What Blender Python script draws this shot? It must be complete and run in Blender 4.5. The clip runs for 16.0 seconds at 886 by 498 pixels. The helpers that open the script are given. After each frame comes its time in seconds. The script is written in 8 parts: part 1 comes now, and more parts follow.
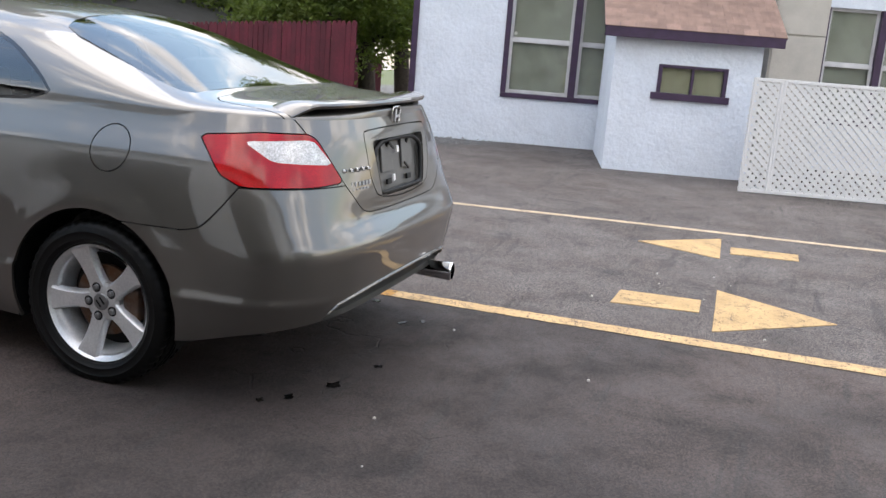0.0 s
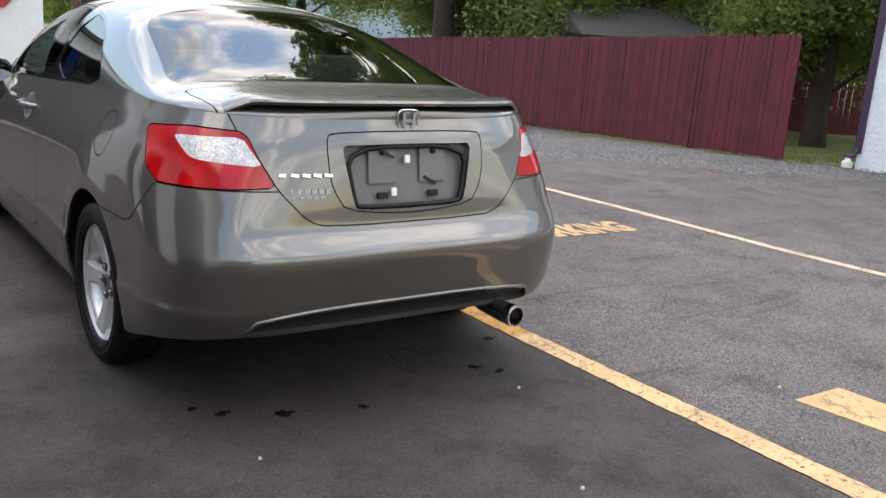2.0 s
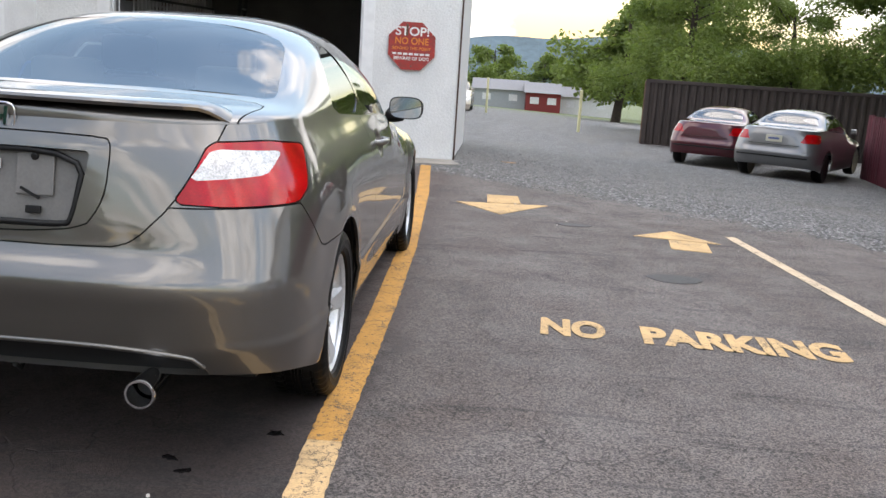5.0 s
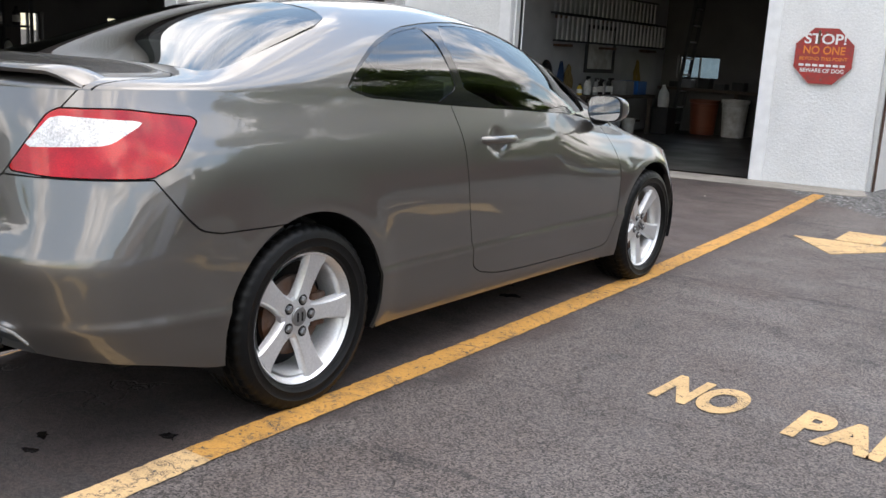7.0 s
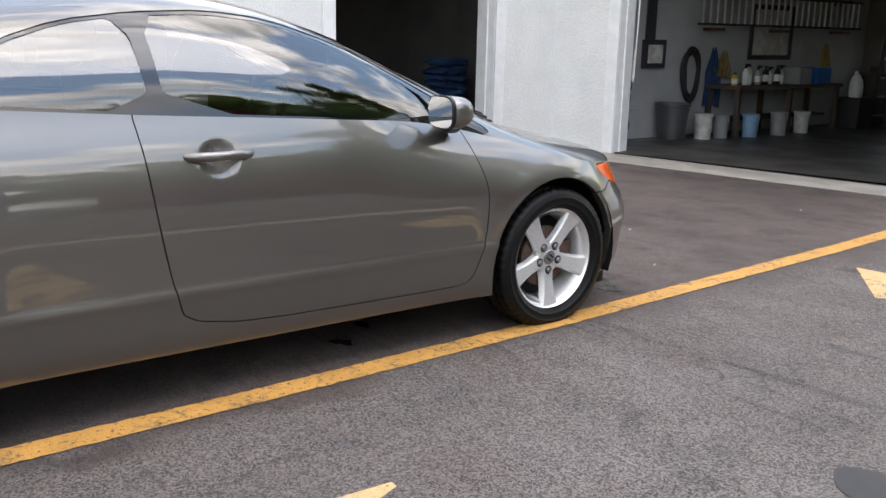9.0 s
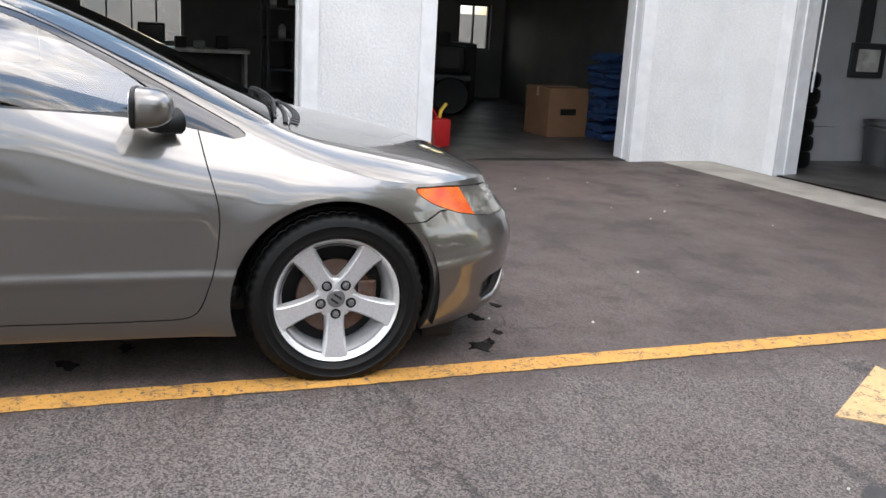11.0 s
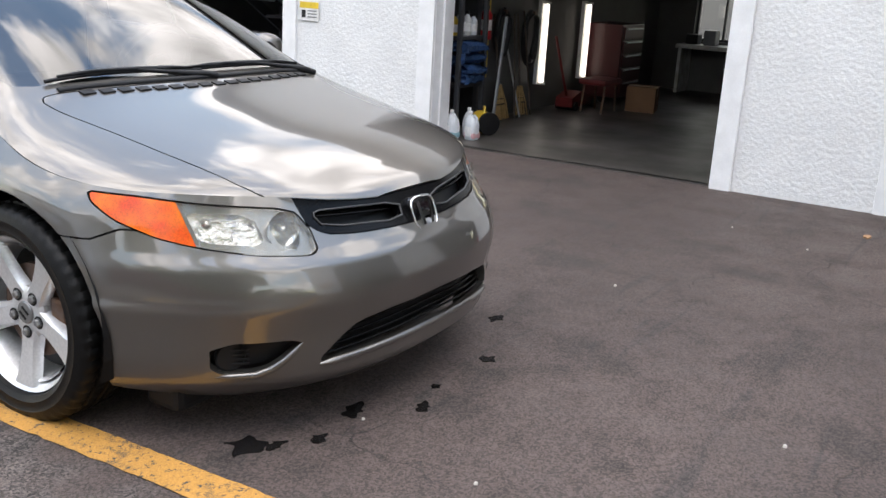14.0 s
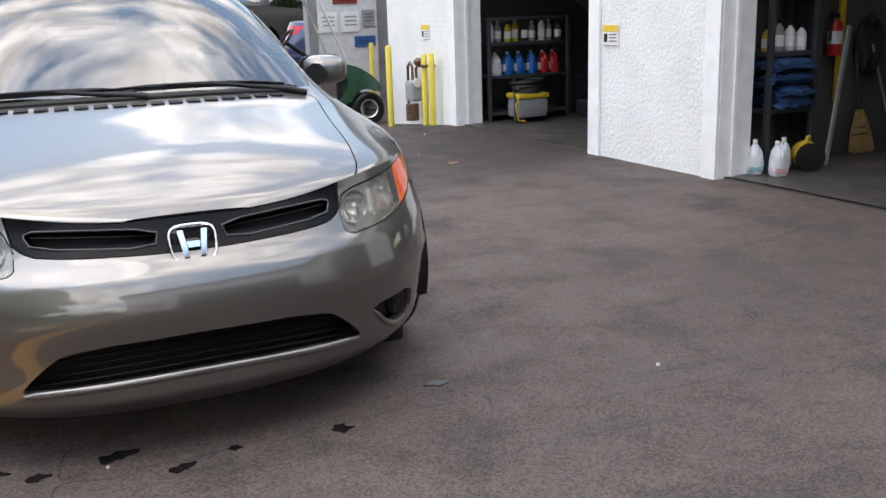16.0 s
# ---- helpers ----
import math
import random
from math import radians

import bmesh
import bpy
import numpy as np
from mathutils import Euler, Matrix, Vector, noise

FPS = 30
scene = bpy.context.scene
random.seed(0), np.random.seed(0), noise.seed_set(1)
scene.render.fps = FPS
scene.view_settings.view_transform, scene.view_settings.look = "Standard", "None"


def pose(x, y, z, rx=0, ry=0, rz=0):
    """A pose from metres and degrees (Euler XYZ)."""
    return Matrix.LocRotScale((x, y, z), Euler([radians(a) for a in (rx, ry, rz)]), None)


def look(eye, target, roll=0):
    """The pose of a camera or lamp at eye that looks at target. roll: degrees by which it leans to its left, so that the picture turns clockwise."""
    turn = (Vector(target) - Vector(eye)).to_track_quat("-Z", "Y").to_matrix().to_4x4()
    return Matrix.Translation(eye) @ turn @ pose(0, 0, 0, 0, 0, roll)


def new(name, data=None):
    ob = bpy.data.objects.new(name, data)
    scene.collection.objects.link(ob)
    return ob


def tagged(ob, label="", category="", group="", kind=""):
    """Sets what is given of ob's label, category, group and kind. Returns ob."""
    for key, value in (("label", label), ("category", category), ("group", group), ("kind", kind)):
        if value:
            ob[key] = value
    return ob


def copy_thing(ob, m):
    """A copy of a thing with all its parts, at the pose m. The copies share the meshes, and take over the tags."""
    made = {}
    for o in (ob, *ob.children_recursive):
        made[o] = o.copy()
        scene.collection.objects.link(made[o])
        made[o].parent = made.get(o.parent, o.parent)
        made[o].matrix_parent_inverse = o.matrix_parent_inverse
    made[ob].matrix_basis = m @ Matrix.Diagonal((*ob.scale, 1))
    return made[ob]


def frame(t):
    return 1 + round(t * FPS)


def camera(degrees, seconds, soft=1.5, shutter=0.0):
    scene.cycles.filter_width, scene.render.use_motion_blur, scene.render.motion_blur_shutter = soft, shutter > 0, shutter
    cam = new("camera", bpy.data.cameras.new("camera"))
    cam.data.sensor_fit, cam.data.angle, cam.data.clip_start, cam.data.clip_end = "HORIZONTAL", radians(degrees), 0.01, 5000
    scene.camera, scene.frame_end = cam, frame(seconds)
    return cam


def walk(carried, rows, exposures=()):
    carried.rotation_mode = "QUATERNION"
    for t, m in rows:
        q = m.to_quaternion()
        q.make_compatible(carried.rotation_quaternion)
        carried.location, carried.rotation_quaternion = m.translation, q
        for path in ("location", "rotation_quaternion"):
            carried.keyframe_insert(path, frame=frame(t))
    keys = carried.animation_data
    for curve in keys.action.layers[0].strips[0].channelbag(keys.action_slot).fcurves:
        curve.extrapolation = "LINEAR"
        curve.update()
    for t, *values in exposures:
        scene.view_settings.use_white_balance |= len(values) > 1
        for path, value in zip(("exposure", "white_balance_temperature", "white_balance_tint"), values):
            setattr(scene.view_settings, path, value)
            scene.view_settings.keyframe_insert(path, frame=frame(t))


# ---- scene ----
cam = camera(50.7, 16.0)
PATH = [
    (0, (-3.561, -2.25, 1.374), (-1.714, -1.629, 0.923), 4.5),
    (0.5, (-3.197, -2.64, 1.423), (-1.472, -1.753, 0.936), 8.0),
    (1, (-2.74, -2.953, 1.397), (-1.168, -1.833, 0.874), 9.2),
    (1.5, (-2.282, -3.258, 1.381), (-0.893, -1.903, 0.897), 4.7),
    (2, (-1.806, -3.529, 1.416), (-0.66, -1.968, 0.918), 4.4),
    (2.5, (-1.259, -3.674, 1.403), (-0.357, -1.96, 0.903), 2.8),
    (3, (-0.694, -3.807, 1.374), (-0.002, -1.994, 0.888), 2.3),
    (3.5, (-0.136, -3.833, 1.354), (0.324, -1.946, 0.878), 2.8),
    (3.7, (0.091, -3.802, 1.343), (0.463, -1.894, 0.87), 1.0),
    (5.8, (2.111, -3.062, 1.261), (1.546, -1.188, 0.853), 6.0),
    (6, (2.282, -2.982, 1.27), (1.562, -1.167, 0.838), 4.9),
    (6.5, (2.633, -2.6, 1.209), (1.616, -0.935, 0.767), 2.5),
    (7, (2.93, -2.161, 1.197), (1.79, -0.572, 0.779), 3.2),
    (7.5, (3.181, -1.686, 1.211), (1.881, -0.228, 0.784), 2.9),
    (8, (3.338, -1.172, 1.211), (1.935, 0.186, 0.777), 3.6),
    (8.2, (3.405, -0.974, 1.217), (1.978, 0.36, 0.785), 3.0),
    (10.3, (3.954, 1.254, 1.313), (2.18, 2.019, 0.797), 4.4),
    (10.5, (3.949, 1.487, 1.288), (2.143, 2.176, 0.774), 5.1),
    (11, (3.915, 2.047, 1.303), (2.072, 2.644, 0.806), 3.2),
    (11.5, (3.769, 2.609, 1.301), (1.9, 3.091, 0.778), 3.2),
    (12, (3.522, 3.141, 1.247), (1.614, 3.376, 0.695), 2.3),
    (12.5, (3.316, 3.641, 1.261), (1.396, 3.639, 0.703), 3.3),
    (13, (3.021, 4.123, 1.294), (1.152, 3.69, 0.729), 4.6),
    (13.5, (2.687, 4.528, 1.267), (0.922, 3.795, 0.681), 2.9),
    (14, (2.3, 4.908, 1.258), (0.654, 3.92, 0.697), 3.3),
    (14.5, (1.88, 5.271, 1.255), (0.396, 4.047, 0.709), 2.7),
    (15, (1.364, 5.53, 1.229), (0.051, 4.113, 0.712), 0.9),
    (15.5, (0.882, 5.729, 1.202), (-0.208, 4.128, 0.703), 0.7),
    (16, (0.380, 5.880, 1.145), (-0.416, 4.112, 0.648), -1.8),
]
walk(cam, [(t, look(e, g, r)) for t, e, g, r in PATH], [(0, 0.58, 6500, 14), (1.5, 0.66, 6500, 14), (3.7, 0.70, 6500, 14), (5.8, 0.52, 6500, 14), (6.6, 0.62, 6500, 14), (8.2, 0.74, 6500, 14), (10.3, 0.96, 6500, 14), (12, 0.92, 6500, 14), (13.5, 0.88, 6500, 14), (16, 0.84, 6500, 14)])

# ---- light ----
SUN_DIR = Vector((0.30, 0.25, 0.92)).normalized()
world = bpy.data.worlds.new("world")
scene.world = world
world.use_nodes = True
wn, wl = world.node_tree.nodes, world.node_tree.links
wn.clear()
w_out = wn.new("ShaderNodeOutputWorld")
w_bg = wn.new("ShaderNodeBackground")
w_sky = wn.new("ShaderNodeTexSky")
w_sky.sky_type = "NISHITA"
w_sky.sun_disc = False
w_sky.sun_elevation = math.asin(SUN_DIR.z)
w_sky.sun_rotation = math.atan2(SUN_DIR.x, SUN_DIR.y)
w_sky.air_density, w_sky.dust_density = 2.2, 0.4
w_co = wn.new("ShaderNodeTexCoord")
w_map = wn.new("ShaderNodeMapping")
w_map.inputs["Scale"].default_value = (1.5, 1.5, 2.4)
w_map.inputs["Location"].default_value = (0.35, 0.1, 0.6)
w_noise = wn.new("ShaderNodeTexNoise")
w_noise.inputs["Scale"].default_value = 1.9
w_noise.inputs["Detail"].default_value = 9.0
w_noise.inputs["Roughness"].default_value = 0.58
w_noise.inputs["Distortion"].default_value = 0.25
w_ramp = wn.new("ShaderNodeValToRGB")
w_ramp.color_ramp.elements[0].color = (0.06, 0.06, 0.06, 1)
w_ramp.color_ramp.elements[0].position = 0.455
w_ramp.color_ramp.elements[1].position = 0.56
w_mix = wn.new("ShaderNodeMixRGB")
w_sep, w_rise, w_cloud = wn.new("ShaderNodeSeparateXYZ"), wn.new("ShaderNodeMapRange"), wn.new("ShaderNodeMixRGB")
w_rise.inputs["To Min"].default_value, w_rise.inputs["To Max"].default_value = 0.58, 1.18      # an overcast sky is brightest overhead
w_cloud.blend_type = "MULTIPLY"
w_cloud.inputs["Fac"].default_value = 1.0
w_cloud.inputs["Color1"].default_value = (18.6, 18.1, 17.3, 1)
w_bg.inputs["Strength"].default_value = 0.125
wl.new(w_co.outputs["Generated"], w_map.inputs["Vector"])
wl.new(w_co.outputs["Generated"], w_sep.inputs["Vector"])
wl.new(w_sep.outputs["Z"], w_rise.inputs["Value"])
w_body, w_shade, w_both = wn.new("ShaderNodeTexNoise"), wn.new("ShaderNodeMapRange"), wn.new("ShaderNodeMath")
w_body.inputs["Scale"].default_value, w_body.inputs["Detail"].default_value, w_body.inputs["Distortion"].default_value = 4.6, 8.0, 0.4
w_shade.inputs["From Min"].default_value, w_shade.inputs["From Max"].default_value = 0.36, 0.62
w_shade.inputs["To Min"].default_value, w_shade.inputs["To Max"].default_value = 0.50, 1.22      # grey and bright parts of the clouds
w_both.operation = "MULTIPLY"
wl.new(w_map.outputs["Vector"], w_body.inputs["Vector"])
wl.new(w_body.outputs["Fac"], w_shade.inputs["Value"])
wl.new(w_rise.outputs["Result"], w_both.inputs[0])
wl.new(w_shade.outputs["Result"], w_both.inputs[1])
wl.new(w_both.outputs[0], w_cloud.inputs["Color2"])
wl.new(w_cloud.outputs["Color"], w_mix.inputs["Color2"])
wl.new(w_map.outputs["Vector"], w_noise.inputs["Vector"])
wl.new(w_noise.outputs["Fac"], w_ramp.inputs["Fac"])
wl.new(w_ramp.outputs["Color"], w_mix.inputs["Fac"])
w_blue = wn.new("ShaderNodeMixRGB")
w_blue.blend_type = "MULTIPLY"
w_blue.inputs["Fac"].default_value = 1.0
w_blue.inputs["Color2"].default_value = (1.3, 1.42, 1.55, 1)
wl.new(w_sky.outputs["Color"], w_blue.inputs["Color1"])
wl.new(w_blue.outputs["Color"], w_mix.inputs["Color1"])
wl.new(w_mix.outputs["Color"], w_bg.inputs["Color"])
wl.new(w_bg.outputs["Background"], w_out.inputs["Surface"])
sun = new("sun", bpy.data.lights.new("sun", "SUN"))
sun.data.energy = 0.7
sun.data.angle = radians(40)
sun.data.color = (1.0, 0.95, 0.88)
sun.matrix_world = look(SUN_DIR * 30, (0, 0, 0))


# ---- materials ----
def material(name, color, rough=0.5, metal=0.0, vary=0.12, scale=6.0, fine=0.08, fscale=120.0, bump=0.0, bscale=150.0,
             coat=0.0, tint=None, spread=0.0, rvary=0.0, spec=0.5):
    """A surface with broad stains (vary, scale), grain (fine, fscale) and relief (bump, bscale); tint: the colour of the stains."""
    m = bpy.data.materials.new(name)
    m.use_nodes = True
    n, l = m.node_tree.nodes, m.node_tree.links
    b = n["Principled BSDF"]
    b.inputs["Roughness"].default_value = rough
    b.inputs["Metallic"].default_value = metal
    b.inputs["Coat Weight"].default_value = coat
    b.inputs["Coat Roughness"].default_value = 0.03
    b.inputs["Specular IOR Level"].default_value = spec
    geo = n.new("ShaderNodeNewGeometry")
    n1, n2 = n.new("ShaderNodeTexNoise"), n.new("ShaderNodeTexNoise")
    n1.inputs["Scale"].default_value, n1.inputs["Detail"].default_value = scale, 6
    n2.inputs["Scale"].default_value, n2.inputs["Detail"].default_value = fscale, 3
    l.new(geo.outputs["Position"], n1.inputs["Vector"])
    l.new(geo.outputs["Position"], n2.inputs["Vector"])
    r1 = n.new("ShaderNodeMapRange")
    r1.inputs["From Min"].default_value, r1.inputs["From Max"].default_value = 0.35, 0.68
    r1.inputs["To Max"].default_value = 1.0
    l.new(n1.outputs["Fac"], r1.inputs["Value"])
    stain = tint or tuple(c * (1 - vary) for c in color)
    mx = n.new("ShaderNodeMixRGB")
    mx.inputs["Color1"].default_value, mx.inputs["Color2"].default_value = (*color, 1), (*stain, 1)
    l.new(r1.outputs["Result"], mx.inputs["Fac"])
    r2 = n.new("ShaderNodeMapRange")
    r2.inputs["From Min"].default_value, r2.inputs["From Max"].default_value = 0.3, 0.7
    r2.inputs["To Min"].default_value, r2.inputs["To Max"].default_value = 1 - fine, 1 + fine
    l.new(n2.outputs["Fac"], r2.inputs["Value"])
    mu = n.new("ShaderNodeMixRGB")
    mu.blend_type = "MULTIPLY"
    mu.inputs["Fac"].default_value = 1
    l.new(mx.outputs["Color"], mu.inputs["Color1"])
    l.new(r2.outputs["Result"], mu.inputs["Color2"])
    last = mu
    if spread:
        info = n.new("ShaderNodeObjectInfo")
        r3 = n.new("ShaderNodeMapRange")
        r3.inputs["To Min"].default_value, r3.inputs["To Max"].default_value = 1 - spread, 1 + spread
        l.new(info.outputs["Random"], r3.inputs["Value"])
        last = n.new("ShaderNodeMixRGB")
        last.blend_type = "MULTIPLY"
        last.inputs["Fac"].default_value = 1
        l.new(mu.outputs["Color"], last.inputs["Color1"])
        l.new(r3.outputs["Result"], last.inputs["Color2"])
    l.new(last.outputs["Color"], b.inputs["Base Color"])
    if rvary:
        r4 = n.new("ShaderNodeMapRange")
        r4.inputs["To Min"].default_value, r4.inputs["To Max"].default_value = max(0.02, rough - rvary), min(1, rough + rvary)
        l.new(n1.outputs["Fac"], r4.inputs["Value"])
        l.new(r4.outputs["Result"], b.inputs["Roughness"])
    if bump:
        nb, bp = n.new("ShaderNodeTexNoise"), n.new("ShaderNodeBump")
        nb.inputs["Scale"].default_value, nb.inputs["Detail"].default_value = bscale, 4
        bp.inputs["Strength"].default_value = bump
        bp.inputs["Distance"].default_value = 1.2 / bscale
        l.new(geo.outputs["Position"], nb.inputs["Vector"])
        l.new(nb.outputs["Fac"], bp.inputs["Height"])
        l.new(bp.outputs["Normal"], b.inputs["Normal"])
    return m


def glowing(name, color, strength):
    m = bpy.data.materials.new(name)
    m.use_nodes = True
    b = m.node_tree.nodes["Principled BSDF"]
    b.inputs["Base Color"].default_value = (*color, 1)
    b.inputs["Emission Color"].default_value = (*color, 1)
    b.inputs["Emission Strength"].default_value = strength
    return m


def glass(name, tint, gloss=1.45):
    """Thin clear glass: tinted see-through with a Fresnel reflection."""
    m = bpy.data.materials.new(name)
    m.use_nodes = True
    n, l = m.node_tree.nodes, m.node_tree.links
    n.clear()
    out, mix = n.new("ShaderNodeOutputMaterial"), n.new("ShaderNodeMixShader")
    clear, shine, fres = n.new("ShaderNodeBsdfTransparent"), n.new("ShaderNodeBsdfGlossy"), n.new("ShaderNodeFresnel")
    clear.inputs["Color"].default_value = (*tint, 1)
    shine.inputs["Roughness"].default_value = 0.01
    shine.inputs["Color"].default_value = (1, 1, 1, 1)
    fres.inputs["IOR"].default_value = gloss
    l.new(fres.outputs["Fac"], mix.inputs["Fac"])
    l.new(clear.outputs["BSDF"], mix.inputs[1])
    l.new(shine.outputs["BSDF"], mix.inputs[2])
    l.new(mix.outputs["Shader"], out.inputs["Surface"])
    return m


GRASS = material("grass", (0.10, 0.14, 0.035), 0.9, vary=0.4, scale=3, fine=0.5, fscale=90, bump=0.8, bscale=70, tint=(0.16, 0.17, 0.06))
STUCCO = material("white_stucco", (0.74, 0.74, 0.73), 0.85, vary=0.08, scale=3, fine=0.06, fscale=60, bump=0.3, bscale=40)
STUCCO_BLUE = material("bluish_white_stucco", (0.70, 0.75, 0.83), 0.85, vary=0.08, scale=3, fine=0.04, fscale=40, bump=0.28, bscale=17)
WHITE = material("white_paint", (0.80, 0.80, 0.80), 0.45, vary=0.1, scale=9, fine=0.03)
PURPLE = material("purple_paint", (0.045, 0.022, 0.06), 0.5, vary=0.3, scale=10)
FENCE_RED = material("dark_red_fence_stain", (0.105, 0.010, 0.022), 0.75, vary=0.35, scale=4, fine=0.2, fscale=60, bump=0.4, bscale=80, spread=0.18)
CONCRETE = material("concrete", (0.34, 0.31, 0.27), 0.85, vary=0.35, scale=3, fine=0.15, fscale=120, bump=0.4, bscale=130)
# floor base darkened for shade inside the bays; stains are its own
FLOOR_GREY = material("shaded_garage_floor", (0.075, 0.068, 0.062), 0.42, vary=0.5, scale=2, fine=0.1, rvary=0.2)
# the pale walls' colour is darkened to hold the rooms' shade
INNER = material("shaded_interior_wall", (0.105, 0.103, 0.10), 0.7, vary=0.3, scale=2, fine=0.06)
DARK = material("dark_clutter", (0.02, 0.02, 0.022), 0.7)
BARK = material("bark", (0.06, 0.045, 0.035), 0.9, vary=0.4, scale=10, bump=0.8, bscale=30)
LEAF = material("leaves", (0.105, 0.155, 0.036), 0.5, vary=0.5, scale=1.2, fine=0.3, fscale=8, tint=(0.15, 0.19, 0.045))
ln, ll = LEAF.node_tree.nodes, LEAF.node_tree.links
l_thru, l_mix = ln.new("ShaderNodeBsdfTranslucent"), ln.new("ShaderNodeMixShader")
l_thru.inputs["Color"].default_value = (0.21, 0.29, 0.045, 1)
l_mix.inputs["Fac"].default_value = 0.40
ll.new(ln["Principled BSDF"].outputs["BSDF"], l_mix.inputs[1])
ll.new(l_thru.outputs["BSDF"], l_mix.inputs[2])
ll.new(l_mix.outputs["Shader"], ln["Material Output"].inputs["Surface"])


# ---- mesh tools ----
def part(name, bm, mat, parent=None, label="", smooth=None):
    me = bpy.data.meshes.new(name)
    bm.normal_update()
    bm.to_mesh(me)
    bm.free()
    if mat:
        for one in (mat if isinstance(mat, (list, tuple)) else [mat]):
            me.materials.append(one)
    if smooth is not None:
        me.shade_smooth()
        me.set_sharp_from_angle(angle=radians(smooth))
    ob = new(name, me)
    if parent:
        ob.parent = parent
    if label:
        ob["label"] = label
    return ob


def empty(name, m=None):
    ob = new(name)
    if m is not None:
        ob.matrix_world = m
    return ob


def add_box(bm, lo, hi, bevel=0.0, m=None, slot=0):
    c = [(a + b) / 2 for a, b in zip(lo, hi)]
    d = [abs(b - a) for a, b in zip(lo, hi)]
    made = bmesh.ops.create_cube(bm, size=1.0)
    vs = made["verts"]
    bmesh.ops.scale(bm, vec=d, verts=vs)
    bmesh.ops.translate(bm, vec=c, verts=vs)
    if m is not None:
        bmesh.ops.transform(bm, matrix=m, verts=vs)
    fs = {f for v in vs for f in v.link_faces}
    for f in fs:
        f.material_index = slot
    if bevel:
        es = list({e for v in vs for e in v.link_edges})
        bmesh.ops.bevel(bm, geom=es, offset=bevel, segments=2, affect="EDGES", profile=0.6)
    return bm


def box(lo, hi, bevel=0.0, m=None):
    return add_box(bmesh.new(), lo, hi, bevel, m)


def add_tube(bm, points, radius, sides=10, radii=None, closed=False):
    """A tube along points."""
    rings = []
    pts = [Vector(p) for p in points]
    side = None
    for i, p in enumerate(pts):
        a = pts[i - 1] if i else (pts[-1] if closed else p)
        b = pts[i + 1] if i + 1 < len(pts) else (pts[0] if closed else p)
        d = (b - a).normalized()
        if side is None:
            side = d.orthogonal().normalized()
        side = (side - d * side.dot(d)).normalized()
        up = d.cross(side)
        r = radii[i] if radii else radius
        rings.append([bm.verts.new(p + r * (side * math.cos(6.28318 * k / sides) + up * math.sin(6.28318 * k / sides))) for k in range(sides)])
    pairs = list(zip(rings, rings[1:])) + ([(rings[-1], rings[0])] if closed else [])
    for r0, r1 in pairs:
        for k in range(sides):
            bm.faces.new((r0[k], r0[(k + 1) % sides], r1[(k + 1) % sides], r1[k]))
    if not closed:
        bm.faces.new(rings[0][::-1])
        bm.faces.new(rings[-1])
    return bm


def tube(points, radius, sides=10, radii=None, closed=False):
    return add_tube(bmesh.new(), points, radius, sides, radii, closed)


def add_lathe(bm, profile, steps=32, m=None, cap=True):
    """Turn (radius, height) pairs round z."""
    m = m or Matrix()
    rings = [[bm.verts.new(m @ Vector((r * math.cos(6.28318 * k / steps), r * math.sin(6.28318 * k / steps), h))) for k in range(steps)] for r, h in profile]
    for r0, r1 in zip(rings, rings[1:]):
        for k in range(steps):
            bm.faces.new((r0[k], r0[(k + 1) % steps], r1[(k + 1) % steps], r1[k]))
    if cap:
        bm.faces.new(rings[0][::-1])
        bm.faces.new(rings[-1])
    return bm


def lathe(profile, steps=32, m=None, cap=True):
    return add_lathe(bmesh.new(), profile, steps, m, cap)


def add_prism(bm, outline, z0, z1, m=None):
    """An upright prism over an outline of (x, y)."""
    m = m or Matrix()
    lo = [bm.verts.new(m @ Vector((x, y, z0))) for x, y in outline]
    hi = [bm.verts.new(m @ Vector((x, y, z1))) for x, y in outline]
    n = len(lo)
    bm.faces.new(lo[::-1])
    bm.faces.new(hi)
    for i in range(n):
        bm.faces.new((lo[i], lo[(i + 1) % n], hi[(i + 1) % n], hi[i]))
    bmesh.ops.recalc_face_normals(bm, faces=bm.faces[:])
    return bm


def prism(outline, z0, z1, m=None):
    return add_prism(bmesh.new(), outline, z0, z1, m)


def structure(ob, label, category):
    return tagged(ob, label, category, kind="structure")


def along(p, q):
    """The frame of a wall from p to q: x along it, y into the wall (to its left), z up."""
    d = Vector((q[0] - p[0], q[1] - p[1], 0))
    return Matrix.Translation((p[0], p[1], 0)) @ Matrix.Rotation(math.atan2(d.y, d.x), 4, "Z"), d.length

# ---- ground ----
EDGE_P, EDGE_N = Vector((0.86, 8.0)), Vector((0.615, 0.789))
FALL = ((-1e3, 0.0), (0.0, 0.0), (3.4, -0.27), (7.7, -0.57), (11.6, -0.90), (22.0, -1.05), (60.0, -3.3), (120.0, -6.5), (1200.0, -50.0))


def ground_z(x, y):
    """The lot is level; past its edge the yard falls away."""
    s = (Vector((x, y)) - EDGE_P).dot(EDGE_N)
    if y < -2.75 and -4.2 < x < -0.4:       # shallow dip added so the golf cart stands lower
        u, w = min(1, (-2.75 - y) / 1.8), min(1, (x + 4.2) / 0.4, (-0.4 - x) / 0.8)
        return -0.15 * u * w
    for (a, za), (b, zb) in zip(FALL, FALL[1:]):
        if s <= b:
            return za + (zb - za) * (s - a) / (b - a)
    return FALL[-1][1]


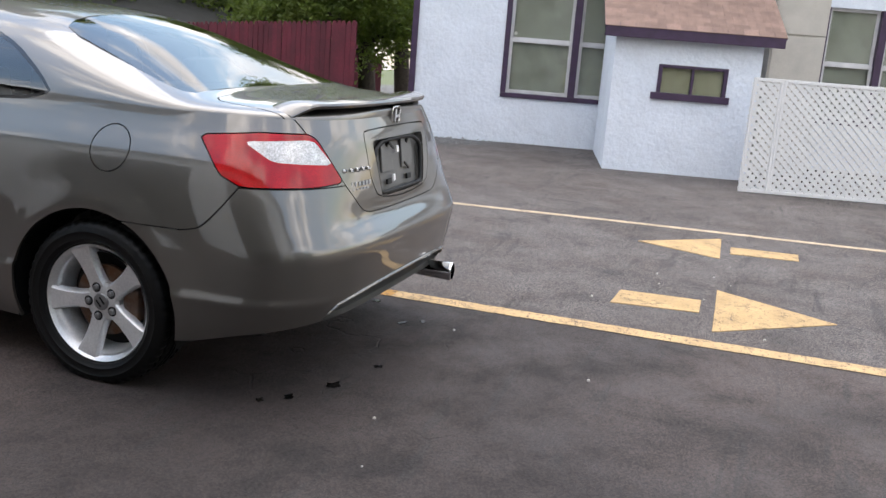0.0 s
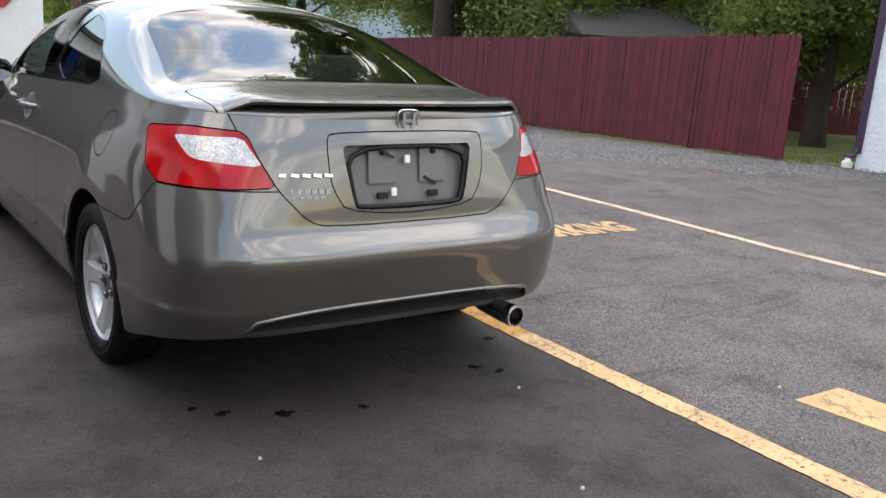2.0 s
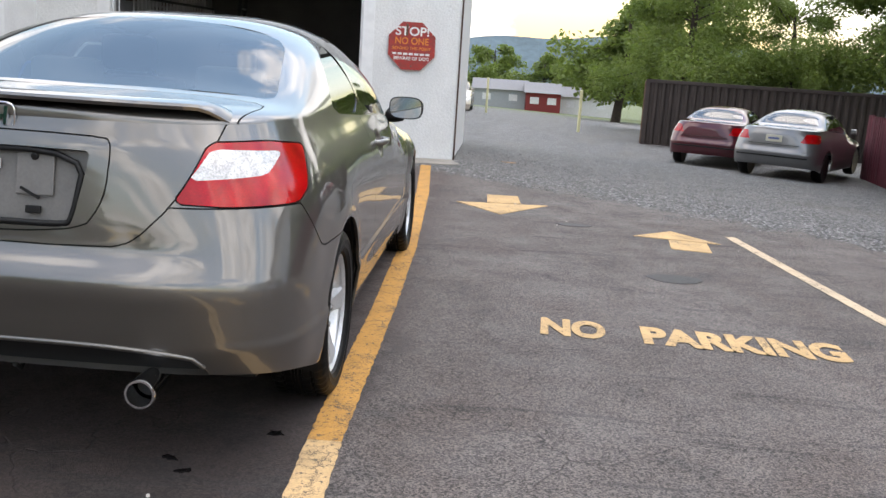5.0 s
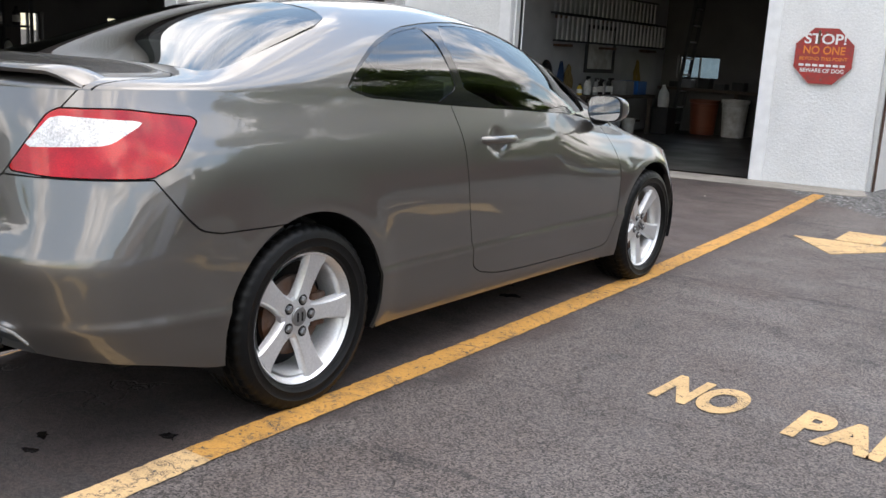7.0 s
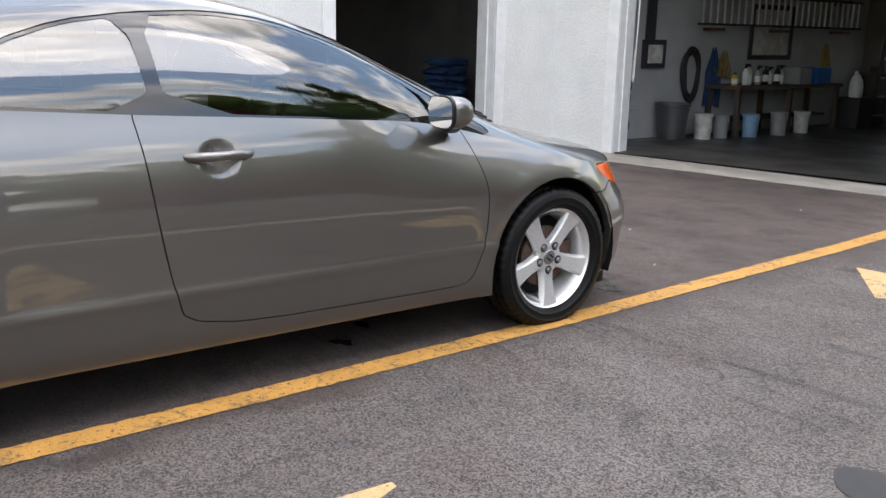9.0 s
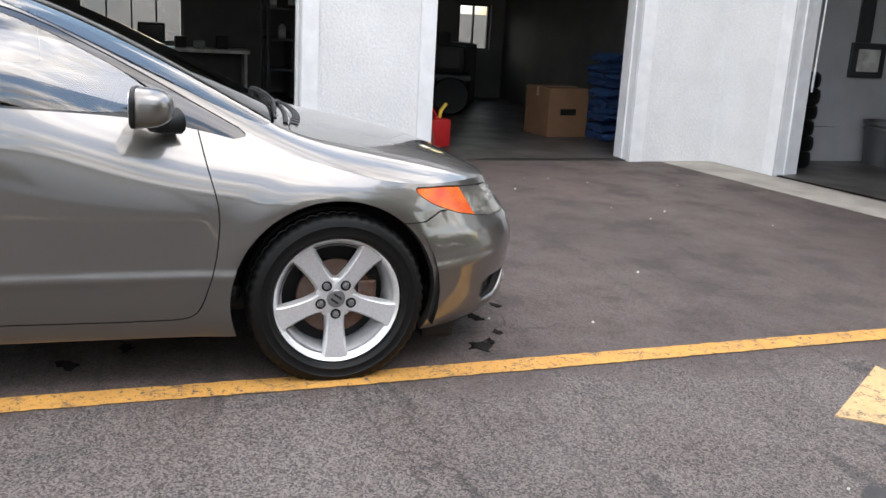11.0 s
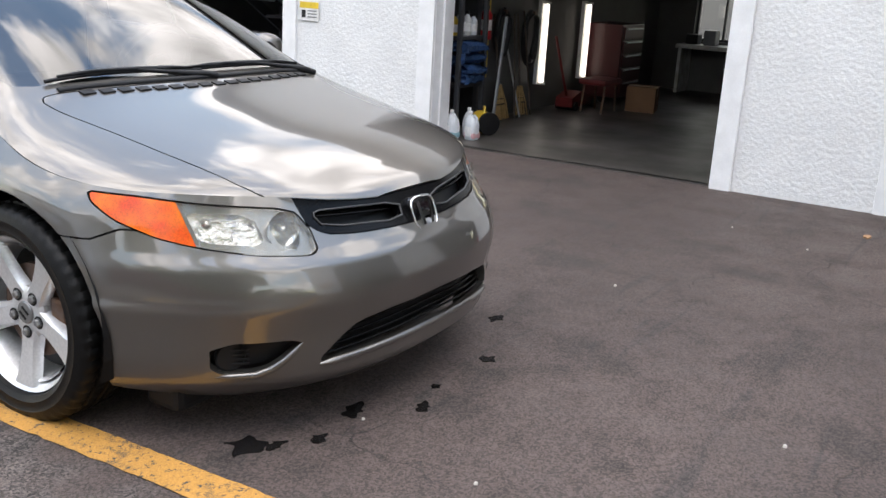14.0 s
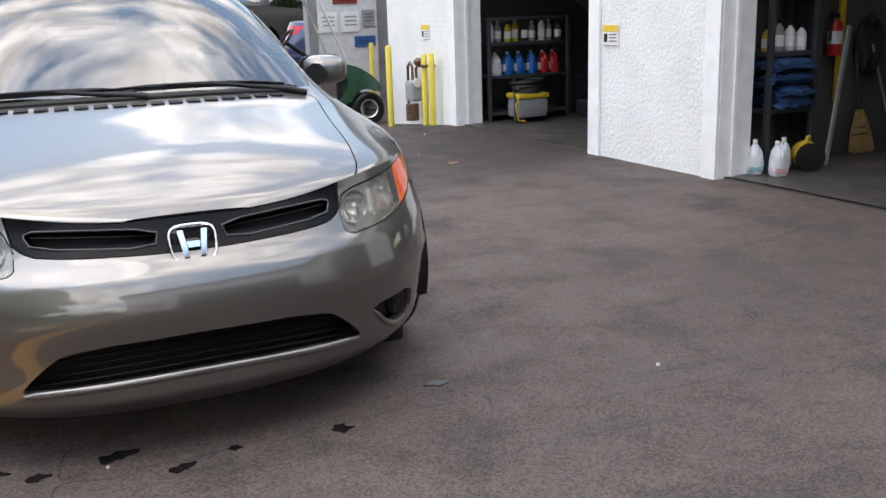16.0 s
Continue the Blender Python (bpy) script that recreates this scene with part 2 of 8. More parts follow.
def lot_material():
    m = bpy.data.materials.new("asphalt_and_gravel")
    m.use_nodes = True
    n, l = m.node_tree.nodes, m.node_tree.links
    b = n["Principled BSDF"]
    geo = n.new("ShaderNodeNewGeometry")

    def noise(scale, detail=5, rough=0.55, dist=0.0):
        t = n.new("ShaderNodeTexNoise")
        t.inputs["Scale"].default_value, t.inputs["Detail"].default_value = scale, detail
        t.inputs["Roughness"].default_value, t.inputs["Distortion"].default_value = rough, dist
        l.new(geo.outputs["Position"], t.inputs["Vector"])
        return t.outputs["Fac"]

    def ramp(v, a, b_, lo=0.0, hi=1.0):
        r = n.new("ShaderNodeMapRange")
        r.interpolation_type = "SMOOTHSTEP"
        for k, x in zip(("From Min", "From Max", "To Min", "To Max"), (a, b_, lo, hi)):
            r.inputs[k].default_value = x
        l.new(v, r.inputs["Value"])
        return r.outputs["Result"]

    def math_(op, a, c):
        t = n.new("ShaderNodeMath")
        t.operation = op
        for i, x in enumerate((a, c)):
            if isinstance(x, (int, float)):
                t.inputs[i].default_value = x
            else:
                l.new(x, t.inputs[i])
        return t.outputs[0]

    def mix(f, c1, c2, mode="MIX"):
        t = n.new("ShaderNodeMixRGB")
        t.blend_type = mode
        for s, x in zip(("Fac", "Color1", "Color2"), (f, c1, c2)):
            if isinstance(x, tuple):
                t.inputs[s].default_value = (*x, 1)
            elif isinstance(x, (int, float)):
                t.inputs[s].default_value = x
            else:
                l.new(x, t.inputs[s])
        return t.outputs["Color"]

    sep = n.new("ShaderNodeSeparateXYZ")
    l.new(geo.outputs["Position"], sep.inputs[0])
    X, Y = sep.outputs["X"], sep.outputs["Y"]
    big, mid, fine = noise(0.45, 6), noise(2.6, 6, 0.6), noise(150, 3, 0.7)
    sealed = mix(ramp(big, 0.35, 0.65), (0.050, 0.0365, 0.032), (0.074, 0.0545, 0.0475))
    sealed = mix(ramp(mid, 0.50, 0.68), sealed, (0.040, 0.0315, 0.028))
    worn = mix(ramp(big, 0.4, 0.6), (0.078, 0.0645, 0.058), (0.097, 0.0825, 0.0755))
    worn = mix(ramp(mid, 0.55, 0.72), worn, (0.057, 0.0525, 0.050))
    old = ramp(math_("ADD", X, ramp(mid, 0.3, 0.7, -0.15, 0.15)), 0.86, 1.10)
    worn = mix(ramp(noise(1.1, 6, 0.6), 0.50, 0.66, 0, 0.6), worn, (0.072, 0.055, 0.047))
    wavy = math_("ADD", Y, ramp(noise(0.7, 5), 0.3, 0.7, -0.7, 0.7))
    rear_dark = math_("MULTIPLY", ramp(wavy, 1.1, -0.6), ramp(math_("ADD", wavy, math_("MULTIPLY", X, -0.35)), -3.1, -1.7))      # darker tone over the rear half
    sealed = mix(rear_dark, sealed, mix(1.0, sealed, (0.48, 0.48, 0.49), "MULTIPLY"))
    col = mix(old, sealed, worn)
    # long tyre and tar streaks
    streak = n.new("ShaderNodeTexNoise")
    stretch = n.new("ShaderNodeMapping")
    stretch.inputs["Rotation"].default_value = (0, 0, radians(24))
    stretch.inputs["Scale"].default_value = (0.7, 6.5, 1)
    l.new(geo.outputs["Position"], stretch.inputs["Vector"])
    l.new(stretch.outputs["Vector"], streak.inputs["Vector"])
    streak.inputs["Scale"].default_value, streak.inputs["Detail"].default_value, streak.inputs["Distortion"].default_value = 1.3, 9, 1.3
    col = mix(ramp(streak.outputs["Fac"], 0.60, 0.67, 0, 0.55), col, (0.026, 0.023, 0.022))
    # fine aggregate
    speck = n.new("ShaderNodeTexVoronoi")
    speck.inputs["Scale"].default_value = 165
    l.new(geo.outputs["Position"], speck.inputs["Vector"])
    bright = n.new("ShaderNodeSeparateColor")
    l.new(speck.outputs["Color"], bright.inputs[0])
    grain = math_("MULTIPLY", ramp(bright.outputs[0], 0.0, 1.0, 0.30, 1.85), ramp(fine, 0.3, 0.7, 0.75, 1.25))
    grain_c = n.new("ShaderNodeCombineColor")
    for i in range(3):
        l.new(grain, grain_c.inputs[i])
    col = mix(ramp(old, 0.0, 1.0, 0.65, 1.0), col, mix(1.0, col, grain_c.outputs[0], "MULTIPLY"))
    # cracks
    warp = n.new("ShaderNodeTexNoise")
    warp.inputs["Scale"].default_value, warp.inputs["Detail"].default_value = 2.2, 6
    l.new(geo.outputs["Position"], warp.inputs["Vector"])
    add = n.new("ShaderNodeMixRGB")
    add.blend_type = "ADD"
    add.inputs["Fac"].default_value = 0.85
    l.new(geo.outputs["Position"], add.inputs["Color1"])
    l.new(warp.outputs["Color"], add.inputs["Color2"])
    crack = n.new("ShaderNodeTexVoronoi")
    crack.feature = "DISTANCE_TO_EDGE"
    crack.inputs["Scale"].default_value = 0.85
    l.new(add.outputs["Color"], crack.inputs["Vector"])
    line = math_("MULTIPLY", ramp(crack.outputs["Distance"], 0.001, 0.008, 1.0, 0.0), ramp(noise(0.8, 3), 0.47, 0.60))
    col = mix(math_("MULTIPLY", line, 0.5), col, (0.018, 0.016, 0.015))
    # gravel past the edge of the lot
    edge = math_("ADD", math_("MULTIPLY", math_("SUBTRACT", X, EDGE_P.x), EDGE_N.x), math_("MULTIPLY", math_("SUBTRACT", Y, EDGE_P.y), EDGE_N.y))
    edge = math_("ADD", edge, ramp(mid, 0.2, 0.8, -0.45, 0.45))
    yard = ramp(edge, -1.05, -0.72)
    stone = n.new("ShaderNodeTexVoronoi")
    stone.inputs["Scale"].default_value = 30
    l.new(geo.outputs["Position"], stone.inputs["Vector"])
    sv = n.new("ShaderNodeSeparateColor")
    l.new(stone.outputs["Color"], sv.inputs[0])
    stone_c = mix(ramp(sv.outputs[0], 0.0, 1.0), (0.13, 0.13, 0.13), (0.42, 0.415, 0.41))
    stone_c = mix(ramp(stone.outputs["Distance"], 0.25, 0.6), stone_c, (0.06, 0.058, 0.055))
    stone_c = mix(ramp(noise(0.6, 5), 0.5, 0.7, 0, 0.45), stone_c, (0.13, 0.12, 0.10))
    field = ramp(edge, 38, 60)
    stone_c = mix(field, stone_c, (0.11, 0.135, 0.05))
    col = mix(yard, col, stone_c)
    l.new(col, b.inputs["Base Color"])
    l.new(ramp(mid, 0.3, 0.7, 0.62, 0.88), b.inputs["Roughness"])
    bump, bump2 = n.new("ShaderNodeBump"), n.new("ShaderNodeBump")
    bump.inputs["Strength"].default_value, bump.inputs["Distance"].default_value = 0.8, 0.005
    l.new(math_("SUBTRACT", fine, math_("MULTIPLY", line, 1.5)), bump.inputs["Height"])
    bump2.inputs["Distance"].default_value = 0.03
    l.new(math_("MULTIPLY", yard, 0.9), bump2.inputs["Strength"])
    l.new(math_("MULTIPLY", stone.outputs["Distance"], -1.0), bump2.inputs["Height"])
    l.new(bump.outputs["Normal"], bump2.inputs["Normal"])
    l.new(bump2.outputs["Normal"], b.inputs["Normal"])
    return m


bm = bmesh.new()
gx = [-300, -120, -50, -25] + [-14 + k for k in range(10)] + [-4 + 0.25 * k for k in range(16)] + [k for k in range(26)] + [28, 32, 38, 48, 70, 120, 300]
gy = [-300, -120, -50, -20] + [-10 + k for k in range(5)] + [-5 + 0.25 * k for k in range(12)] + [-2 + k for k in range(42)] + [45, 52, 60, 75, 100, 150, 250, 500]
rows_g = [[bm.verts.new((x, y, ground_z(x, y))) for x in gx] for y in gy]
for r0, r1 in zip(rows_g, rows_g[1:]):
    for k in range(len(gx) - 1):
        bm.faces.new((r0[k], r0[k + 1], r1[k + 1], r1[k]))
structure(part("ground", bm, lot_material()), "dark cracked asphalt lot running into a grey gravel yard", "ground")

# loose stones along the near part of the yard
bm = bmesh.new()
rng = random.Random(4)
verts_s, faces_s = [], []
for k in range(9000):
    x = rng.uniform(0.9, 9.0)
    s = abs(rng.gauss(0, 2.6)) - 1.0
    y = EDGE_P.y + (s - (x - EDGE_P.x) * EDGE_N.x) / EDGE_N.y
    if y > 14 or (x < 0.95 and y > 7.9):
        continue
    r = rng.uniform(0.009, 0.024)
    z, a0, c = ground_z(x, y), rng.uniform(0, 6.28), len(verts_s)
    for j in range(4):
        a = a0 + j * 1.57 + rng.uniform(-0.3, 0.3)
        verts_s.append((x + r * math.cos(a), y + r * math.sin(a) * 0.8, z + r * rng.uniform(0.0, 0.3)))
    verts_s.append((x + r * rng.uniform(-0.4, 0.4), y + r * rng.uniform(-0.4, 0.4), z + r * rng.uniform(0.6, 1.0)))
    faces_s += [(c + j, c + (j + 1) % 4, c + 4) for j in range(4)]
me = bpy.data.meshes.new("gravel_stones")
me.from_pydata(verts_s, [], faces_s)
STONE = material("grey_stone", (0.24, 0.235, 0.23), 0.9, vary=0.6, scale=40, fine=0.3, fscale=300)
me.materials.append(STONE)
tagged(new("gravel_stones", me), "loose grey crushed stones on the yard", "gravel", kind="stuff")


def sheet(name, outline, mat, label, category, z=0.004, fall=False):
    bm = prism(outline, -0.02, z)
    if fall:
        for v in bm.verts:
            v.co.z += ground_z(v.co.x, v.co.y)
    return structure(part(name, bm, mat), label, category)


# ---- road paint ----
def paint_material(name, color, chip):
    """Worn road paint: chips and hairline cracks show the asphalt."""
    m = material(name, color, 0.8, vary=0.22, scale=5, fine=0.16, fscale=170, bump=0.4, bscale=170)
    n, l = m.node_tree.nodes, m.node_tree.links
    b = n["Principled BSDF"]
    src = b.inputs["Base Color"].links[0].from_socket
    geo = n.new("ShaderNodeNewGeometry")
    t, v = n.new("ShaderNodeTexNoise"), n.new("ShaderNodeTexVoronoi")
    t.inputs["Scale"].default_value, t.inputs["Detail"].default_value, t.inputs["Roughness"].default_value = 42, 10, 0.78
    v.feature = "DISTANCE_TO_EDGE"
    v.inputs["Scale"].default_value = 13
    wob = n.new("ShaderNodeMixRGB")
    wob.blend_type, wob.inputs["Fac"].default_value = "ADD", 0.12
    l.new(geo.outputs["Position"], wob.inputs["Color1"])
    l.new(t.outputs["Color"], wob.inputs["Color2"])
    l.new(geo.outputs["Position"], t.inputs["Vector"])
    l.new(wob.outputs["Color"], v.inputs["Vector"])
    r, r2 = n.new("ShaderNodeMapRange"), n.new("ShaderNodeMapRange")
    r.inputs["From Min"].default_value, r.inputs["From Max"].default_value = chip, chip + 0.035
    r2.inputs["From Min"].default_value, r2.inputs["From Max"].default_value = 0.05, 0.015
    l.new(t.outputs["Fac"], r.inputs["Value"])
    l.new(v.outputs["Distance"], r2.inputs["Value"])
    half = n.new("ShaderNodeMath")
    half.operation = "MULTIPLY"
    t2 = n.new("ShaderNodeTexNoise")
    t2.inputs["Scale"].default_value = 6
    l.new(geo.outputs["Position"], t2.inputs["Vector"])
    r3 = n.new("ShaderNodeMapRange")
    r3.inputs["From Min"].default_value, r3.inputs["From Max"].default_value = 0.5, 0.62
    l.new(t2.outputs["Fac"], r3.inputs["Value"])
    l.new(r2.outputs["Result"], half.inputs[0])
    l.new(r3.outputs["Result"], half.inputs[1])
    mx = n.new("ShaderNodeMath")
    mx.operation = "MAXIMUM"
    l.new(r.outputs["Result"], mx.inputs[0])
    l.new(half.outputs[0], mx.inputs[1])
    c = n.new("ShaderNodeMixRGB")
    c.inputs["Color2"].default_value = (0.06, 0.052, 0.046, 1)
    l.new(mx.outputs[0], c.inputs["Fac"])
    l.new(src, c.inputs["Color1"])
    l.new(c.outputs["Color"], b.inputs["Base Color"])
    return m


YELLOW = paint_material("yellow_road_paint", (0.52, 0.265, 0.055), 0.555)
FADED = paint_material("faded_yellow_road_paint", (0.54, 0.36, 0.165), 0.575)
WORN = paint_material("worn_yellow_road_paint", (0.58, 0.39, 0.19), 0.56)
PALE = paint_material("pale_road_paint", (0.56, 0.44, 0.30), 0.585)


def stripe(name, points, width, mat, label):
    """A painted stripe along points with slightly ragged edges."""
    bm = bmesh.new()
    fine_pts = []
    for (x0, y0), (x1, y1) in zip(points, points[1:]):
        k = max(2, int(math.hypot(x1 - x0, y1 - y0) / 0.03))
        fine_pts += [(x0 + (x1 - x0) * i / k, y0 + (y1 - y0) * i / k) for i in range(k)]
    fine_pts.append(points[-1])
    rr = random.Random(len(fine_pts))
    left, right = [], []
    for i, p in enumerate(fine_pts):
        a, c = fine_pts[max(0, i - 1)], fine_pts[min(len(fine_pts) - 1, i + 1)]
        d = Vector((c[0] - a[0], c[1] - a[1])).normalized()
        for row, s in ((left, 1), (right, -1)):
            w = width / 2 + rr.uniform(-0.004, 0.003)
            row.append(bm.verts.new((p[0] - s * d.y * w, p[1] + s * d.x * w, 0.004)))
    for i in range(len(left) - 1):
        bm.faces.new((right[i], right[i + 1], left[i + 1], left[i]))
    return structure(part(name, bm, mat), label, "road marking")


stripe("line_marking", [(0.90, -0.5), (0.885, 1.2), (0.85, 2.7), (0.735, 5.2), (0.585, 7.36)], 0.118, YELLOW, "chipped yellow parking line on asphalt")
stripe("line_marking", [(1.05, -8.0), (1.0, -3.0), (0.90, -0.5)], 0.118, WORN, "worn pale yellow parking line on asphalt")
stripe("line_marking", [(3.27, 4.02), (3.58, 1.48), (3.70, 0.08), (3.90, -1.2), (4.16, -3.2), (4.6, -7.5)], 0.085, PALE, "pale worn parking line on asphalt")
for poly in ([(3.23, -1.46), (3.75, -2.02), (3.01, -2.05)], [(3.47, -2.10), (3.54, -2.57), (3.31, -2.57), (3.23, -2.11)],
             [(1.74, -1.57), (1.79, -2.02), (1.52, -2.03), (1.44, -1.56)], [(2.09, -2.09), (1.73, -2.74), (1.19, -2.12)],
             [(1.07, 4.83), (1.46, 4.31), (1.88, 4.95)], [(1.34, 4.90), (1.64, 4.95), (1.62, 5.41), (1.33, 5.38)],
             [(2.48, 3.76), (3.12, 3.66), (2.82, 4.08)], [(2.70, 3.34), (2.98, 3.29), (3.02, 3.66), (2.74, 3.70)]):
    sheet("arrow_marking", poly, FADED, "faded yellow arrow piece painted on asphalt", "road marking")


def letters(text, height, mat, bold=0.0, depth=0.0, name="lettering", parent=None, m=None, label="", width=None):
    """Text as a flat mesh, lower left at the origin, in the plane of m."""
    cu = bpy.data.curves.new(name, "FONT")
    cu.body, cu.size, cu.extrude, cu.offset = text, 1.0, 0.0, bold
    tmp = bpy.data.objects.new("tmp_text", cu)
    me = bpy.data.meshes.new_from_object(tmp)
    bpy.data.objects.remove(tmp)
    bpy.data.curves.remove(cu)
    xs, ys_ = [v.co.x for v in me.vertices], [v.co.y for v in me.vertices]
    k = height / (max(ys_) - min(ys_))
    kx = k if width is None else width / (max(xs) - min(xs))
    x0, y0 = min(xs), min(ys_)
    for v in me.vertices:
        v.co = (m or Matrix()) @ Vector(((v.co.x - x0) * kx, (v.co.y - y0) * k, depth))
    me.name = name
    me.materials.append(mat)
    ob = new(name, me)
    if parent:
        ob.parent = parent
    if label:
        ob["label"] = label
    return ob


for word, x0, w in (("NO", 1.62, 0.315), ("PARKING", 2.11, 0.96)):
    tagged(letters(word, 0.30, FADED, 0.05, 0.004, "no_parking_marking", None, pose(1.665, 0.93, 0, 0, 0, -3) @ pose(x0 - 1.62, 0, 0), width=w), "faded yellow stencilled words NO PARKING", "road marking", kind="structure")

# oil and water spots
WET = material("wet_oil_stain", (0.012, 0.011, 0.011), 0.22, vary=0.3, scale=20)
rng = random.Random(9)
for x, y, r in ((-0.43, -0.79, 0.05), (0.53, -0.80, 0.035), (0.46, -0.72, 0.04), (0.73, -0.47, 0.05), (-0.62, -0.70, 0.035), (-0.15, -0.86, 0.03), (-0.70, -0.62, 0.025), (0.55, 3.36, 0.045),
                (0.45, 3.43, 0.04), (0.60, 3.30, 0.10), (0.10, 3.55, 0.05), (-0.35, 3.52, 0.05), (-0.72, 3.35, 0.05), (0.55, 1.75, 0.07), (0.40, 1.95, 0.06), (-0.05, 3.50, 0.03), (0.25, 3.40, 0.07)):
    r *= 0.62
    ph = [rng.uniform(0, 6.28) for _ in range(4)]
    pts = [(x + r * (1.0 + 0.35 * math.sin(2 * a + ph[0]) + 0.25 * math.sin(3 * a + ph[1]) + 0.06 * math.sin(7 * a + ph[2])) * math.cos(a), y + r * 0.75 * (1.0 + 0.3 * math.sin(2 * a + ph[3]) + 0.2 * math.sin(5 * a + ph[1])) * math.sin(a)) for a in [k * 6.28318 / 44 for k in range(44)]]
    tagged(part("oil_stain", prism(pts, -0.01, 0.003), WET), "dark wet oil stain on the asphalt", "stain", "oil stains")
PATCH = material("tar_patch", (0.028, 0.025, 0.024), 0.6, vary=0.3, scale=12, bump=0.3)
for x, y, rx, ry in ((2.55, 2.35, 0.17, 0.12), (2.05, 4.05, 0.14, 0.07)):
    tagged(part("tar_patch", prism([(x + rx * math.cos(a) * (1 + 0.1 * math.sin(3 * a)), y + ry * math.sin(a)) for a in [k * 6.28318 / 24 for k in range(24)]], -0.01, 0.003), PATCH), "dark tar patch on the asphalt", "patch", "oil stains")
CRUMB = material("pale_litter", (0.55, 0.52, 0.47), 0.8)
for k in range(46):
    x, y = rng.uniform(-3.3, 3.3), rng.choice((rng.uniform(-2.6, -0.9), rng.uniform(3.4, 6.3)))
    r = rng.uniform(0.003, 0.008)
    tagged(part("litter", lathe([(r, 0), (r * 0.8, r), (r * 0.2, r * 1.3)], 6, pose(x, y, 0)), CRUMB), "small pale crumb of litter on asphalt", "litter", "litter crumbs")
for x, y, r in ((-3.2, 4.33, 0.035), (-2.62, -0.55, 0.035), (1.55, 9.3, 0.09)):
    tagged(part("dry_leaf", prism([(x + r * math.cos(a) * (1 + 0.3 * math.sin(5 * a)), y + 0.6 * r * math.sin(a)) for a in [k * 6.28318 / 20 for k in range(20)]], ground_z(x, y), ground_z(x, y) + 0.008), material("dry_leaf", (0.35, 0.20, 0.10), 0.8)), "dry curled leaf lying on the ground", "leaf", "dry leaves")

# ---- garage shell ----
GA0, GA1, GB1, GE1 = (-3.62, -4.35), (-3.96, 7.30), (0.83, 8.13), (0.70, 15.2)
H_WALL, DOOR_H = 2.95, 2.45


def wall(name, p, q, openings, mat, thick=0.28, height=H_WALL, label=""):
    """A wall from p to q with openings (from, to, sill, head) cut through it; the room is to its left."""
    m, length = along(p, q)
    bm = bmesh.new()
    x = 0.0
    for a, b, lo, hi in sorted(openings):
        if a > x:
            add_box(bm, (x, 0, -0.6), (a, thick, height), m=m)
        if lo > 0:
            add_box(bm, (a, 0, -0.6), (b, thick, lo), m=m)
        add_box(bm, (a, 0, hi), (b, thick, height), m=m)
        x = b
    if x < length:
        add_box(bm, (x, 0, -0.6), (length, thick, height), m=m)
    return structure(part(name, bm, mat), label or "white stucco wall", "wall"), m


A_OPEN = [(1.70, 4.00), (5.42, 7.62), (8.74, 10.74)]
B_OPEN = [(0.80, 3.72)]
wall_a, MA = wall("wall_west", GA0, GA1, [(a, b, 0, DOOR_H) for a, b in A_OPEN], STUCCO, label="white textured stucco garage wall with three open bays")
wall_b, MB = wall("wall_north", GA1, GB1, [(a, b, 0, DOOR_H) for a, b in B_OPEN], STUCCO, label="white textured stucco garage wall with one open bay")
wall("wall_east", (GB1[0], GB1[1] + 0.29), GE1, [], STUCCO, label="white stucco side wall of the garage")
for M_, opens in ((MA, A_OPEN), (MB, B_OPEN)):
    for a, b in opens:
        for x, s in ((a, 1), (b, -1)):
            structure(part("trim", box((x - s * 0.125, -0.022, -0.02), (x + s * 0.012, 0.0, DOOR_H), 0.004, M_), WHITE), "white painted door casing board", "trim")
            structure(part("trim", box((x - s * 0.0, 0.002, -0.02), (x + s * 0.016, 0.275, DOOR_H), 0.003, M_), WHITE), "white painted door jamb board", "trim")
            structure(part("trim", box((x + s * 0.017, 0.10, -0.02), (x + s * 0.035, 0.135, DOOR_H), 0.003, M_), WHITE), "white painted door stop", "trim")
        structure(part("trim", box((a - 0.12, -0.022, DOOR_H), (b + 0.12, 0.0, DOOR_H + 0.14), 0.004, M_), WHITE), "white painted door head board", "trim")
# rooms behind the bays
sheet("floor", [(-3.70, -4.3), (-10.1, -4.5), (-10.4, 7.5), (-4.0, 7.3), (-0.4, 8.05), (0.72, 8.2), (0.6, 15.1), (-4.3, 14.8), (-4.0, 7.6)], FLOOR_GREY, "oil-stained concrete garage floor, darkened with the room's shade", "floor", 0.012)
sheet("apron", [(-3.93, 6.72), (-2.66, 6.93), (-1.47, 7.14), (0.86, 7.60), (0.95, 7.72), (0.83, 8.12), (-3.95, 7.29)], CONCRETE, "pale concrete strip before the garage door", "concrete")
# ceiling colour set near black, standing in for the rooms' shade
structure(part("ceiling", prism([(-3.75, -4.6), (-10.3, -4.6), (-10.5, 7.5), (-4.3, 14.9), (0.6, 15.3), (0.75, 8.25), (-3.95, 7.45)], 2.75, 2.85), material("shaded_ceiling", (0.05, 0.05, 0.05), 0.8)), "garage ceiling, its colour darkened for the room's shade", "ceiling")
structure(part("roof", prism([(-3.4, -4.9), (-10.6, -4.9), (-10.8, 8), (-4.6, 15.3), (0.9, 15.5), (1.0, 8.0), (-3.75, 7.2)], 2.952, 3.05), material("roof_felt", (0.08, 0.08, 0.08), 0.9)), "flat felt garage roof", "roof")
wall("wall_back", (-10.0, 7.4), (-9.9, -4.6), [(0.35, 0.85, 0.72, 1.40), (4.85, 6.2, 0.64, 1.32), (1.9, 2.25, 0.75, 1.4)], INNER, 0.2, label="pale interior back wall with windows")
